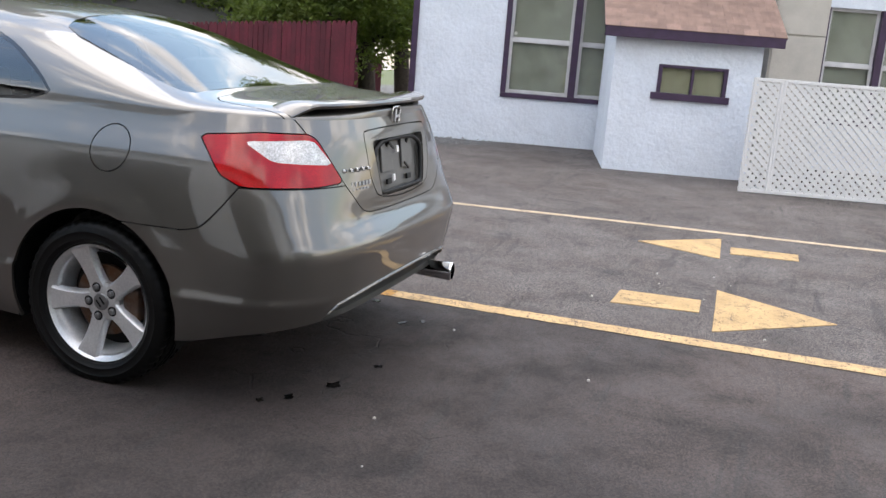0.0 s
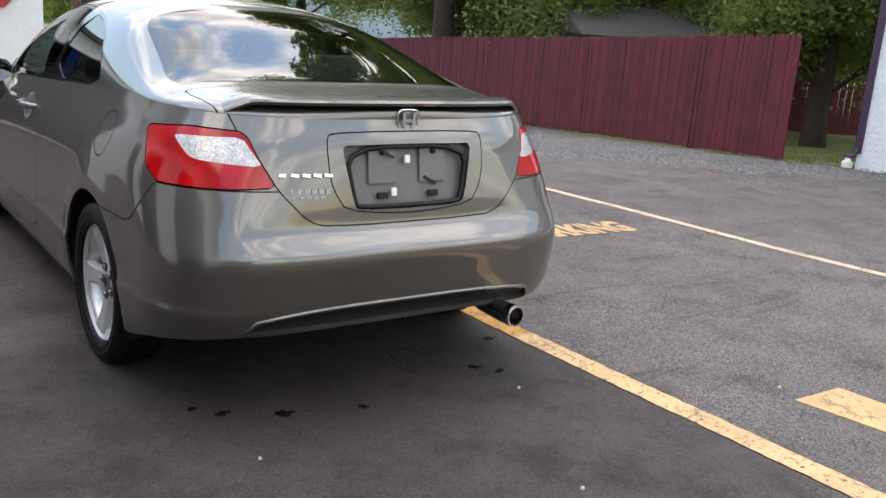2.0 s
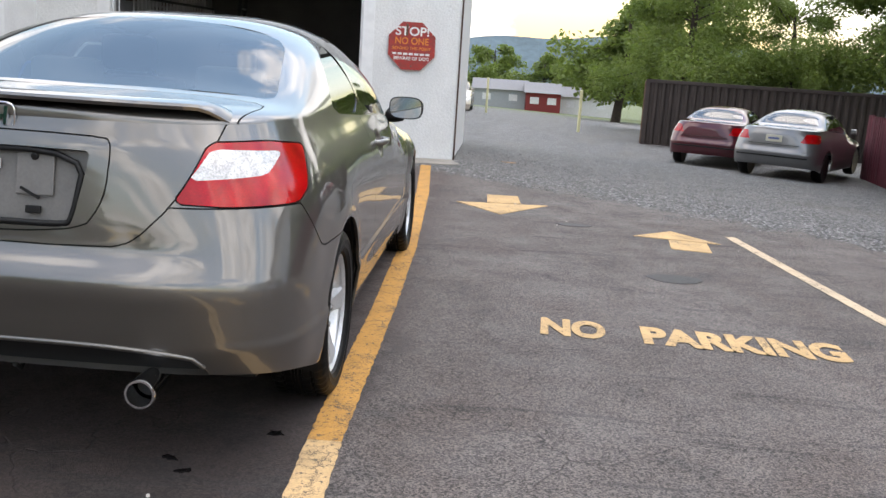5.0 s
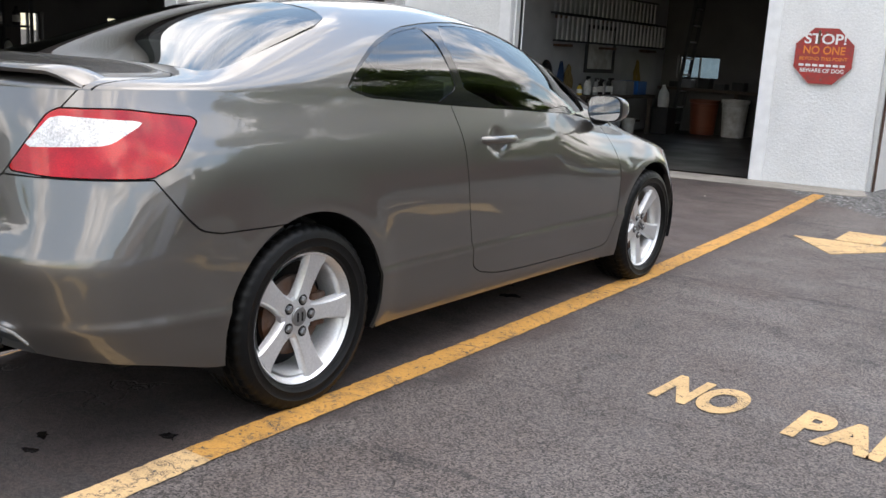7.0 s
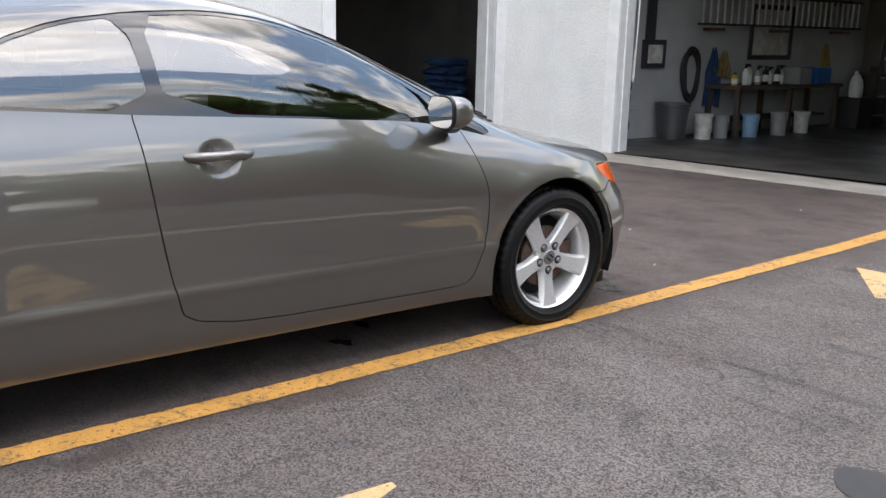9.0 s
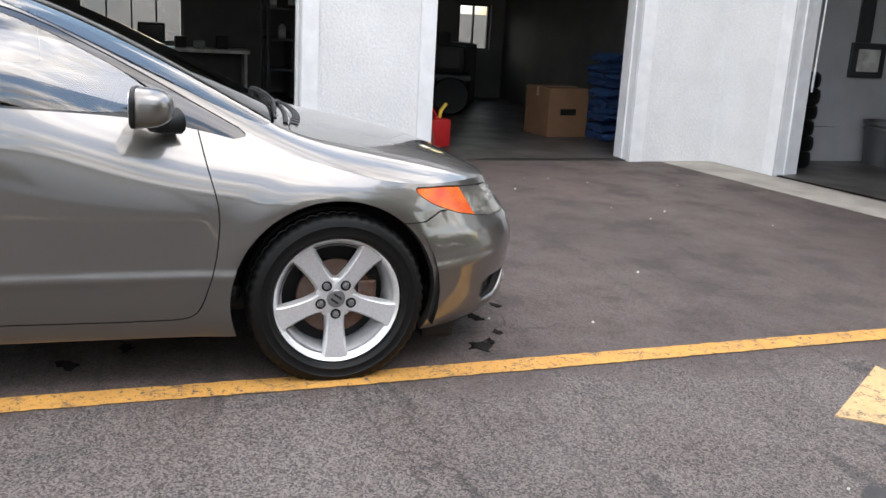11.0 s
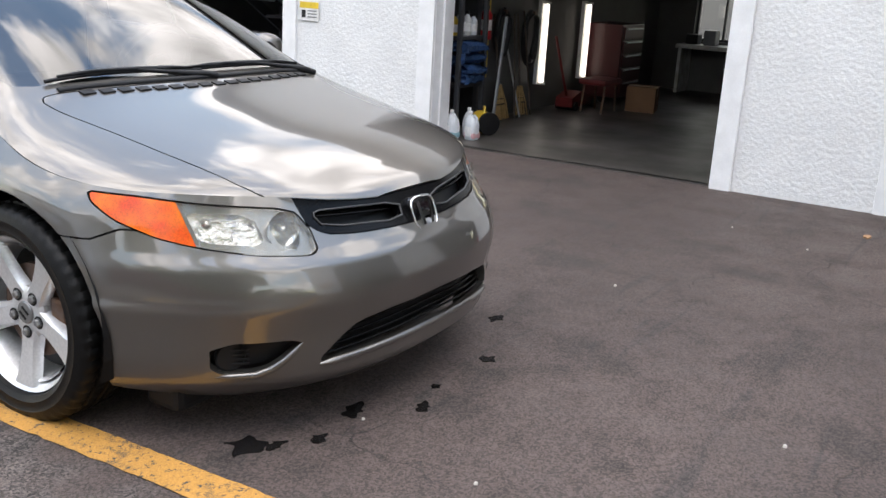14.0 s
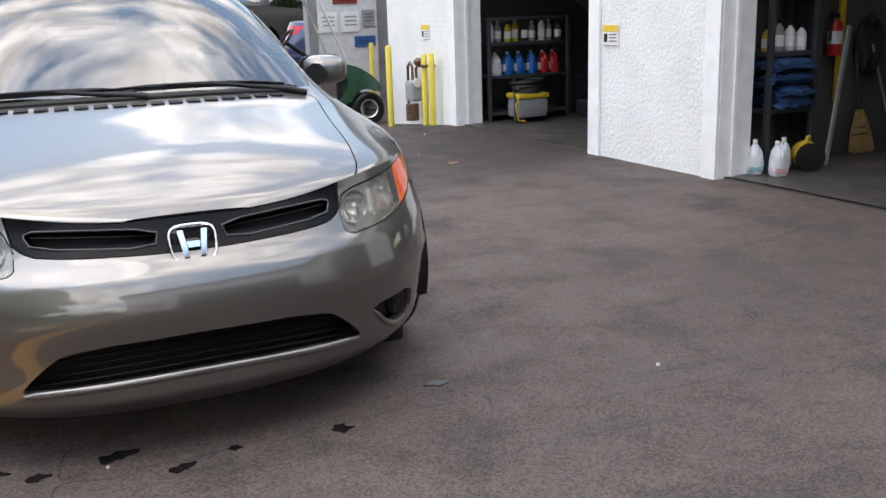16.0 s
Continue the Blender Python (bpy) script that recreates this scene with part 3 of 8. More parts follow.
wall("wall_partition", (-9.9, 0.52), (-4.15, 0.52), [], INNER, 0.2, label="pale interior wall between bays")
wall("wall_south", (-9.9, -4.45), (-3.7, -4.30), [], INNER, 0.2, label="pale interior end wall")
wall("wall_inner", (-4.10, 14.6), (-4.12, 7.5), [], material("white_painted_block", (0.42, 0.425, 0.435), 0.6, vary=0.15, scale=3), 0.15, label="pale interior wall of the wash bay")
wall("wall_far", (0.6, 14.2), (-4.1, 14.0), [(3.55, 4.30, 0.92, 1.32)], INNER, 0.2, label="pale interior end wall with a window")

# ---- fence ----
def pieces(name, mesh, mats, parent):
    """Objects of their own on one mesh, one for each matrix."""
    for m in mats:
        ob = new(name, mesh)
        ob.parent = parent
        ob.matrix_world = m


def one_mesh(name, bm, mat):
    me = bpy.data.meshes.new(name)
    bm.to_mesh(me)
    bm.free()
    me.materials.append(mat)
    return me


PICKET_W, PICKET_H = 0.074, 1.42
picket = one_mesh("picket", prism([(-PICKET_W / 2, 0), (PICKET_W / 2, 0), (PICKET_W / 2, PICKET_H - 0.05), (0.014, PICKET_H), (-0.014, PICKET_H), (-PICKET_W / 2, PICKET_H - 0.05)], -0.009, 0.009, pose(0, 0, 0, 90, 0, 0)), FENCE_RED)


def stockade(p, q, name, label, limit=400, height=1.0):
    m, length = along(p, q)
    fence = tagged(empty(name), label, "fence")
    rr = random.Random(int(length * 10))
    mats, n = [], int(length / 0.078)
    for k in range(n):
        x = 0.039 + 0.078 * k + 0.014 * int(k / 30)
        w = m @ Vector((x, 0, 0))
        mats.append(Matrix.Translation((w.x, w.y, ground_z(w.x, w.y) + 0.03 + rr.uniform(-0.006, 0.006))) @ m.to_3x3().to_4x4() @ pose(0, rr.uniform(-0.004, 0.004), 0, 0, rr.uniform(-0.4, 0.4), 0) @ Matrix.Diagonal((1, 1, height, 1)))
    pieces("picket", picket, mats, fence)
    for k in range(int(length / 2.35) + 1):
        w = m @ Vector((min(length, 2.35 * k), 0.075, 0))
        z = ground_z(w.x, w.y)
        part("post", box((-0.05, -0.045, -0.1), (0.05, 0.045, 1.46 * height), 0.008, Matrix.Translation((w.x, w.y, z)) @ m.to_3x3().to_4x4()), FENCE_RED, fence)
    for h in (0.28, 1.12):
        a, b = m @ Vector((0, 0.03, 0)), m @ Vector((length, 0.03, 0))
        part("rail", tube([(a.x, a.y, ground_z(a.x, a.y) + h * height), ((a.x + b.x) / 2, (a.y + b.y) / 2, ground_z((a.x + b.x) / 2, (a.y + b.y) / 2) + h * height), (b.x, b.y, ground_z(b.x, b.y) + h * height)], 0.03, 6), FENCE_RED, fence)
    return fence


stockade((9.7, 18.5), (7.72, 2.95), "stockade_fence", "dark red wooden stockade fence with pointed pickets")
stockade((16.5, 11.8), (21.0, 8.2), "stockade_fence", "dark red wooden fence behind the lawn", height=1.05)
sheet("lawn", [(7.85, 2.9), (8.3, 2.45), (9.5, 2.2), (14, 3.5), (22, 7.0), (21, 9.5), (16, 12.5), (12, 12), (9, 9), (7.85, 6.5)], GRASS, "short green lawn behind the fence", "lawn", 0.015, fall=True)
blades_v, blades_f = [], []
rng = random.Random(21)
for k in range(9000):
    u = rng.uniform(0, 1)
    x, y = 7.95 + 3.4 * rng.random() ** 1.5, 2.5 + 3.0 * rng.random()
    if y > 2.95 + (x - 7.9) * 0.75 + 0.5 or y < 2.75 - (x - 7.9) * 0.1:
        continue
    h, a = rng.uniform(0.03, 0.07), rng.uniform(0, 3.14)
    z, c = ground_z(x, y), len(blades_v)
    blades_v += [(x - 0.004 * math.cos(a), y - 0.004 * math.sin(a), z), (x + 0.004 * math.cos(a), y + 0.004 * math.sin(a), z), (x + rng.uniform(-0.02, 0.02), y + rng.uniform(-0.02, 0.02), z + h)]
    blades_f.append((c, c + 1, c + 2))
me = bpy.data.meshes.new("grass_blades")
me.from_pydata(blades_v, [], blades_f)
me.materials.append(GRASS)
tagged(new("grass_blades", me), "short green grass blades", "grass", kind="stuff")

# ---- white house ----
HM, HL_ = along((8.25, 2.35), (10.6, -7.2))     # x along its front, y into it, z up
house = tagged(empty("house"), "white stucco house with dark purple trim", "house")
SIDING = material("beige_metal_panel", (0.50, 0.47, 0.42), 0.6, vary=0.15, scale=4)
FRAME = material("pale_window_frame", (0.60, 0.60, 0.62), 0.45, vary=0.15, scale=12)
PANE = glass("house_window_pane", (0.80, 0.82, 0.80), 1.3)
BLIND = material("pale_blind", (0.62, 0.62, 0.57), 0.8, vary=0.25, scale=5)
ROOM = material("dim_room", (0.30, 0.30, 0.29), 0.9, vary=0.3, scale=2)
bm = bmesh.new()
x = 0.0
for a, b in ((1.26, 2.98), (5.25, 6.6)):
    add_box(bm, (x, 0, -0.4), (a, 0.25, 3.2), m=HM)
    add_box(bm, (a, 0, -0.4), (b, 0.25, 0.66), m=HM)
    add_box(bm, (a, 0, 2.05), (b, 0.25, 3.2), m=HM)
    x = b
add_box(bm, (x, 0, -0.4), (HL_, 0.25, 3.2), m=HM)
add_box(bm, (0, 0.25, -0.4), (0.25, 6, 3.2), m=HM)
add_box(bm, (0.25, 5.8, -0.4), (HL_, 6, 3.2), m=HM)
part("wall", bm, STUCCO_BLUE, house, "bluish white rough stucco wall")
part("roof", prism([(-0.3, -0.35), (HL_ + 0.3, -0.35), (HL_ + 0.3, 6.3), (-0.3, 6.3)], 3.2, 3.4, HM), material("house_roof", (0.12, 0.10, 0.09), 0.9), house)
part("corner_board", box((-0.035, -0.03, 0.16), (0.045, 0.05, 3.2), 0.006, HM), PURPLE, house, "purple downpipe at the corner")
part("downpipe_shoe", tube([HM @ Vector(p) for p in ((0.0, -0.02, 0.22), (-0.02, -0.05, 0.14), (-0.08, -0.11, 0.11))], 0.035, 8), PURPLE, house)
part("drain_cap", lathe([(0.06, 0.0), (0.06, 0.07), (0.035, 0.075), (0.03, 0.11), (0.012, 0.115)], 14, HM @ pose(-0.06, -0.10, 0)), WHITE, house)
for a, b in ((1.26, 2.98), (5.25, 6.6)):
    win = part("window", box((a - 0.07, -0.03, 0.60), (b + 0.07, 0.06, 0.66), 0.008, HM), PURPLE, house, "double-hung window with purple surround")
    for x0, x1 in ((a - 0.07, a), (b, b + 0.07), ((a + b) / 2 - 0.045, (a + b) / 2 + 0.045)):
        part("window_surround", box((x0, -0.025, 0.66), (x1, 0.055, 2.05), 0.006, HM), PURPLE, win)
    for s0, s1 in ((a, (a + b) / 2 - 0.045), ((a + b) / 2 + 0.045, b)):
        for z0, z1, d in ((0.66, 1.36, 0.03), (1.34, 2.05, 0.06)):
            bm = bmesh.new()
            for lo, hi in (((s0, d, z0), (s0 + 0.04, d + 0.03, z1)), ((s1 - 0.04, d, z0), (s1, d + 0.03, z1)), ((s0 + 0.04, d, z0), (s1 - 0.04, d + 0.03, z0 + 0.045)), ((s0 + 0.04, d, z1 - 0.04), (s1 - 0.04, d + 0.03, z1))):
                add_box(bm, lo, hi, 0.004, HM)
            part("sash", bm, FRAME, win)
            part("pane", box((s0 + 0.04, d + 0.012, z0 + 0.04), (s1 - 0.04, d + 0.016, z1 - 0.04), 0, HM), PANE, win)
        part("blind", box((s0 + 0.02, 0.10, 0.67), (s1 - 0.02, 0.11, 2.03), 0, HM), BLIND, win, "pale drawn window blind")
    part("room_back", box((a - 0.4, 0.9, 0.2), (b + 0.4, 1.0, 2.4), 0, HM), ROOM, win)
part("sash_latch", lathe([(0.018, 0), (0.022, 0.012), (0.008, 0.014)], 12, HM @ pose(1.33, 0.028, 1.43, 90, 0, 0)), BLIND, house)

# low vestibule in front of the house
VM, VL = along((7.075, -0.50), (7.46, -2.06))
vest = tagged(empty("vestibule"), "low white stucco entry shed with shingled roof", "shed")
part("wall", add_box(add_box(add_box(add_box(add_box(bmesh.new(), (0, 0, -0.1), (0.52, 1.75, 1.52), m=VM), (0.52, 0, -0.1), (1.24, 1.75, 0.90), m=VM), (0.52, 0, 1.20), (1.24, 1.75, 1.52), m=VM), (1.24, 0, -0.1), (VL, 1.75, 1.52), m=VM), (0.52, 0.14, 0.90), (1.24, 1.75, 1.20), m=VM), STUCCO_BLUE, vest, "bluish white rough stucco wall")
part("fascia", box((-0.14, -0.16, 1.475), (VL + 0.18, -0.12, 1.585), 0.006, VM), PURPLE, vest, "dark purple fascia board")
part("soffit", box((-0.14, -0.12, 1.48), (VL + 0.18, 0.0, 1.50), 0, VM), PURPLE, vest)
slope = VM @ pose(0, -0.16, 1.585, 27, 0, 0)
part("roof_deck", box((-0.15, 0, -0.02), (VL + 0.19, 2.15, 0.0), 0, slope), PURPLE, vest)
SHINGLE = material("brown_shingle", (0.235, 0.155, 0.125), 0.95, vary=0.25, scale=7, fine=0.25, fscale=260, spread=0.16, bump=0.5, bscale=220)
TAB, ROW = 0.165, 0.098
shingle = one_mesh("shingle", box((0.002, 0, 0.0), (TAB - 0.002, 0.125, 0.006), 0.0), SHINGLE)
mats = []
for r in range(19):
    x0 = -0.15 - (TAB / 2 if r % 2 else 0.0)
    while x0 < VL + 0.19:
        a, b = max(x0, -0.15), min(x0 + TAB, VL + 0.19)
        if b - a > 0.03:
            mats.append(slope @ pose(a, ROW * r - 0.008, 0.003, 2.6, 0, 0) @ Matrix.Diagonal(((b - a) / TAB, 1, 1, 1)))
        x0 += TAB
pieces("shingle", shingle, mats, vest)
vw = part("window", box((0.44, -0.04, 0.83), (1.30, 0.03, 0.905), 0.006, VM), PURPLE, vest, "small two-pane window with purple sill")
for lo, hi in (((0.50, -0.012, 0.905), (0.545, 0.05, 1.215)), ((1.215, -0.012, 0.905), (1.26, 0.05, 1.215)), ((0.545, -0.012, 1.18), (1.215, 0.05, 1.215)), ((0.865, -0.008, 0.905), (0.895, 0.05, 1.18))):
    part("window_frame", box(lo, hi, 0.004, VM), PURPLE, vw)
for a, b in ((0.545, 0.865), (0.895, 1.215)):
    part("pane", box((a, 0.03, 0.905), (b, 0.034, 1.18), 0, VM), PANE, vw)
part("blind", box((0.53, 0.07, 0.905), (1.23, 0.08, 1.19), 0, VM), material("yellowish_curtain", (0.72, 0.68, 0.52), 0.9, vary=0.2, scale=9), vw)

# plastic lattice screen and metal cupboard
LM, LL = along((6.57, -2.02), (7.60, -6.1))
lattice = tagged(empty("lattice_screen"), "white plastic lattice screen with frame", "lattice")
PLASTIC = material("white_plastic", (0.70, 0.70, 0.70), 0.45, vary=0.06, scale=8)
panels = [(0.0, 0.30), (0.30, 1.55), (1.55, 2.8), (2.8, 4.1)]
for a, b in panels:
    bm = bmesh.new()
    w, gap = b - a, 0.082
    for d in (1, -1):
        k = -20
        while k * gap < w + 1.2:
            x0 = a + k * gap
            # diagonal strip clipped to the panel
            lo, hi = (max(0.0, (a - x0) if d > 0 else (x0 - b)), min(1.13, (b - x0) if d > 0 else (x0 - a)))
            if hi - lo > 0.02:
                p0, p1 = Vector((x0 + d * lo, 0, 0.03 + lo)), Vector((x0 + d * hi, 0, 0.03 + hi))
                u = (p1 - p0).normalized() * 1.0
                v = Vector((-u.z, 0, u.x)) * 0.0195
                y = 0.004 * d
                bm.faces.new([bm.verts.new(LM @ (q + Vector((0, y, 0)))) for q in (p0 - v, p1 - v, p1 + v, p0 + v)])
            k += 1
    got = bmesh.ops.extrude_face_region(bm, geom=bm.faces[:])
    bmesh.ops.translate(bm, vec=LM.to_3x3() @ Vector((0, -0.006, 0)), verts=[g for g in got["geom"] if isinstance(g, bmesh.types.BMVert)])
    part("lattice_panel", bm, PLASTIC, lattice)
    for lo, hi in (((a, -0.018, 0.0), (a + 0.03, 0.018, 1.17)), ((b - 0.03, -0.018, 0.0), (b, 0.018, 1.17)), ((a + 0.03, -0.018, 0.0), (b - 0.03, 0.018, 0.035)), ((a + 0.03, -0.018, 1.135), (b - 0.03, 0.018, 1.17))):
        part("frame_rail", box(lo, hi, 0.004, LM), PLASTIC, lattice)
cup = tagged(empty("metal_cupboard"), "beige metal cabinet standing behind the lattice", "cabinet")
CM = HM @ pose(4.35, -0.95, 0)
part("body", box((0, 0, 0), (0.62, 0.6, 2.3), 0.01, CM), SIDING, cup)
part("door", box((0.02, -0.02, 1.66), (0.60, 0.0, 2.28), 0.005, CM), SIDING, cup)
part("door", box((0.02, -0.02, 0.1), (0.60, 0.0, 1.64), 0.005, CM), SIDING, cup)

# ---- trees ----
def leaf_card(vs, fs, p, r, rr):
    """One small folded leaf."""
    a, b = rr.uniform(0, 6.283), rr.uniform(-0.9, 0.9)
    d = Vector((math.cos(a) * math.cos(b), math.sin(a) * math.cos(b), math.sin(b)))
    s = d.orthogonal().normalized()
    s.rotate(Matrix.Rotation(rr.uniform(0, 6.283), 3, d))
    n = d.cross(s) * 0.25
    c = len(vs)
    vs += [tuple(p - d * r), tuple(p + s * r * 0.55 + n * r), tuple(p + d * r), tuple(p - s * r * 0.55 + n * r)]
    fs += [(c, c + 1, c + 2), (c, c + 2, c + 3)]


def make_tree(seed, height, spread, leaves, low, size=0.085):
    rr = random.Random(seed)
    root = tagged(empty("tree"), "broad leafy green tree", "tree")
    bm = bmesh.new()
    top = Vector((rr.uniform(-0.3, 0.3), rr.uniform(-0.3, 0.3), height * 0.75))
    trunk = [top * t + Vector((0.12 * math.sin(5 * t + seed), 0.1 * math.cos(4 * t), 0)) for t in (0, 0.15, 0.35, 0.6, 0.85, 1)]
    add_tube(bm, trunk, 0.1, 9, [0.26, 0.21, 0.17, 0.13, 0.08, 0.03])
    clumps = []
    for k in range(26):
        t = rr.uniform(0.22, 0.98)
        base = top * t
        a = k * 2.4 + rr.uniform(-0.4, 0.4)
        reach = spread * (0.45 + 0.6 * rr.random()) * (1.15 - 0.55 * t)
        tip = base + Vector((math.cos(a) * reach, math.sin(a) * reach, reach * rr.uniform(-0.12, 0.55)))
        tip.z = max(tip.z, low)
        mid = (base + tip) / 2 + Vector((0, 0, 0.12 * reach))
        add_tube(bm, [base, mid, tip], 0.03, 6, [0.06 * (1.2 - t), 0.035, 0.012])
        clumps += [(mid, reach * 0.42), (tip, reach * 0.36), ((mid + tip) / 2, reach * 0.40), (tip + Vector((rr.uniform(-1, 1), rr.uniform(-1, 1), rr.uniform(-0.6, 0.5))) * reach * 0.35, reach * 0.27)]
    part("trunk", bm, BARK, root, smooth=60)
    vs, fs = [], []
    per = leaves // len(clumps)
    for c, r in clumps:
        for _ in range(per):
            q = Vector((rr.gauss(0, 1), rr.gauss(0, 1), rr.gauss(0, 0.75)))
            q = q.normalized() * (rr.random() ** 0.45) * r
            leaf_card(vs, fs, c + q, size * rr.uniform(0.7, 1.25), rr)
    me = bpy.data.meshes.new("crown")
    me.from_pydata(vs, [], fs)
    me.materials.append(LEAF)
    crown = new("crown", me)
    crown.parent = root
    return root


t1 = make_tree(3, 7.5, 3.0, 46000, 2.2, 0.058)
t2 = make_tree(8, 6.0, 2.6, 38000, 2.1, 0.056)
t3 = make_tree(14, 9.0, 3.4, 48000, 2.0, 0.066)
t4 = make_tree(21, 15.0, 4.4, 66000, 5.4, 0.085)
t5 = make_tree(30, 7.5, 3.0, 9000, 1.6, 0.16)
spots = [(t4, 10.4, 13.6, 0, 1.15), (t4, 15.2, 17.0, 310, 1.1), (t1, 12.2, 9.6, 0, 0.95), (t2, 12.6, 5.6, 40, 0.9), (t3, 14.8, 14.4, 80, 1.15), (t1, 14.0, 18.5, 130, 1.15), (t2, 17.0, 11.3, 200, 1.5), (t3, 16.5, 6.8, 250, 0.95),
         (t1, 19.5, 13.5, 20, 1.1), (t2, 24.5, 13.0, 90, 1.2), (t3, 22.0, 17.5, 10, 1.2), (t1, 26.0, 9.5, 300, 1.25), (t3, 16.5, 18.8, 170, 1.1), (t2, 11.5, 30.5, 60, 1.0),
         (t3, 8.2, 33.0, 110, 1.0), (t1, 15.0, 30.0, 210, 1.2), (t2, 18.5, 25.0, 310, 1.2), (t2, 29, 17, 45, 1.3), (t1, -7.5, -24.0, 70, 1.1), (t3, -13, -26, 140, 1.1), (t3, -18, -15, 10, 1.2),
         (t5, 9.0, 58.0, 15, 1.3), (t5, 13.5, 66.0, 85, 1.5), (t5, 5.5, 96.0, 20, 1.0), (t5, -6.0, 104.0, 70, 1.1), (t5, -14.0, 100.0, 30, 1.1), (t5, -22.0, 110.0, 0, 1.1), (t5, 0.0, 112.0, 95, 1.2), (t5, 11.0, 92.0, 10, 1.25), (t5, 18.0, 90.0, 55, 1.3), (t5, 26.0, 95.0, 5, 1.4), (t5, -30.0, 118.0, 5, 1.3), (t5, -10.0, 118.0, 5, 1.2)]
used = set()
for ob, x, y, turn, k in spots:
    m = Matrix.Translation((x, y, ground_z(x, y) - 0.05)) @ Matrix.Rotation(radians(turn), 4, "Z") @ Matrix.Diagonal((k, k, k, 1))
    if ob.name not in used:
        used.add(ob.name)
        ob.matrix_world = m
    else:
        c = copy_thing(ob, m)
        c.matrix_world = m
    

# shed roof behind the fence
shed = tagged(empty("garden_shed"), "grey shed with dark pitched roof behind the fence", "shed")
SM = Matrix.Translation((11.8, 9.0, ground_z(11.8, 9.0))) @ Matrix.Rotation(radians(-25), 4, "Z")
part("wall", box((-1.6, -1.2, 0), (1.6, 1.2, 1.75), 0, SM), material("grey_shed_siding", (0.22, 0.22, 0.22), 0.8), shed)
part("roof", prism([(-1.45, 1.72), (1.45, 1.72), (0, 2.25)], -1.8, 1.8, SM @ pose(0, 0, 0, 90, 0, 90)), material("shed_roof", (0.07, 0.068, 0.066), 0.9), shed)

# ---- the coupe ----
PAINT = material("grey_metallic_paint", (0.142, 0.132, 0.119), 0.40, 0.82, vary=0.04, scale=2, fine=0.10, fscale=900, coat=1.0)
PAINT.node_tree.nodes["Principled BSDF"].inputs["Coat IOR"].default_value = 1.74
SATIN_BLACK = material("satin_black_grille", (0.004, 0.004, 0.0045), 0.22, vary=0.2, scale=20, spec=0.13)
BLACK = material("black_plastic", (0.007, 0.007, 0.0075), 0.5, vary=0.2, scale=20, spec=0.3)
GLOSS_BLACK = material("gloss_black_trim", (0.008, 0.008, 0.009), 0.12, vary=0.1, coat=0.5)
RUBBER = material("tyre_rubber", (0.0055, 0.0055, 0.0055), 0.45, spec=0.20, vary=0.3, scale=14, fine=0.1, fscale=200, bump=0.15, bscale=180, rvary=0.12)
ALLOY = material("silver_alloy", (0.70, 0.70, 0.70), 0.34, 0.6, vary=0.08, scale=12)
CHROME = material("chrome", (0.85, 0.85, 0.86), 0.08, 1.0, vary=0.05)
STEEL = material("rusty_steel", (0.16, 0.12, 0.10), 0.5, 0.8, vary=0.5, scale=20, tint=(0.13, 0.06, 0.03))
RED_LENS = material("red_lens", (0.46, 0.004, 0.006), 0.15, vary=0.45, scale=9, fine=0.2, fscale=240, coat=0.5, spec=0.3)
CLEAR_LENS = material("clear_lens", (0.62, 0.60, 0.58), 0.16, 0.35, vary=0.3, scale=30, fine=0.3, fscale=160, bump=0.3, bscale=120, coat=1.0)
AMBER_LENS = material("amber_lens", (0.58, 0.050, 0.003), 0.22, vary=0.35, scale=14, fine=0.2, fscale=200, coat=0.25, spec=0.3, tint=(0.70, 0.15, 0.006))
LAMP_GLASS = material("lamp_reflector", (0.78, 0.77, 0.74), 0.14, 0.9, vary=0.35, scale=11, fine=0.1, fscale=80, coat=1.0)
CAR_GLASS = glass("car_window_glass", (0.27, 0.335, 0.325), 2.05)
SEAT_CLOTH = material("grey_seat_cloth", (0.22, 0.22, 0.215), 0.9, vary=0.1, fine=0.2, fscale=300)
PLATE_GREY = material("grey_plate_recess", (0.16, 0.155, 0.15), 0.5, vary=0.15, scale=12)


def curve(*knots):
    """A smooth curve through (a, b) knots, with no overshoot."""
    xs, ys = np.array([k[0] for k in knots], float), np.array([k[1] for k in knots], float)
    d = np.diff(ys) / np.diff(xs)
    m = np.empty_like(ys)
    m[0], m[-1] = d[0], d[-1]
    for i in range(1, len(ys) - 1):
        m[i] = 0 if d[i - 1] * d[i] <= 0 else 2 * d[i - 1] * d[i] / (d[i - 1] + d[i])

    def f(a):
        a = np.clip(np.asarray(a, float), xs[0], xs[-1])
        i = np.clip(np.searchsorted(xs, a) - 1, 0, len(xs) - 2)
        h = xs[i + 1] - xs[i]
        t = (a - xs[i]) / h
        return (ys[i] * (1 + 2 * t) * (1 - t) ** 2 + ys[i + 1] * t * t * (3 - 2 * t) + h * (m[i] * t * (1 - t) ** 2 - m[i + 1] * t * t * (1 - t)))
    return f


def soft(f, w, lo, hi):
    """The curve f with its bends eased over about w; the ends stay."""
    steps = np.linspace(-2, 2, 9)
    weights = np.exp(-steps ** 2 / 2)

    def g(a):
        a = np.asarray(a, float)
        k = w * np.clip(np.minimum(a - lo, hi - a) / (2 * w), 0, 1)
        return sum(wt * f(a + o * k) for wt, o in zip(weights, steps)) / weights.sum()
    return g


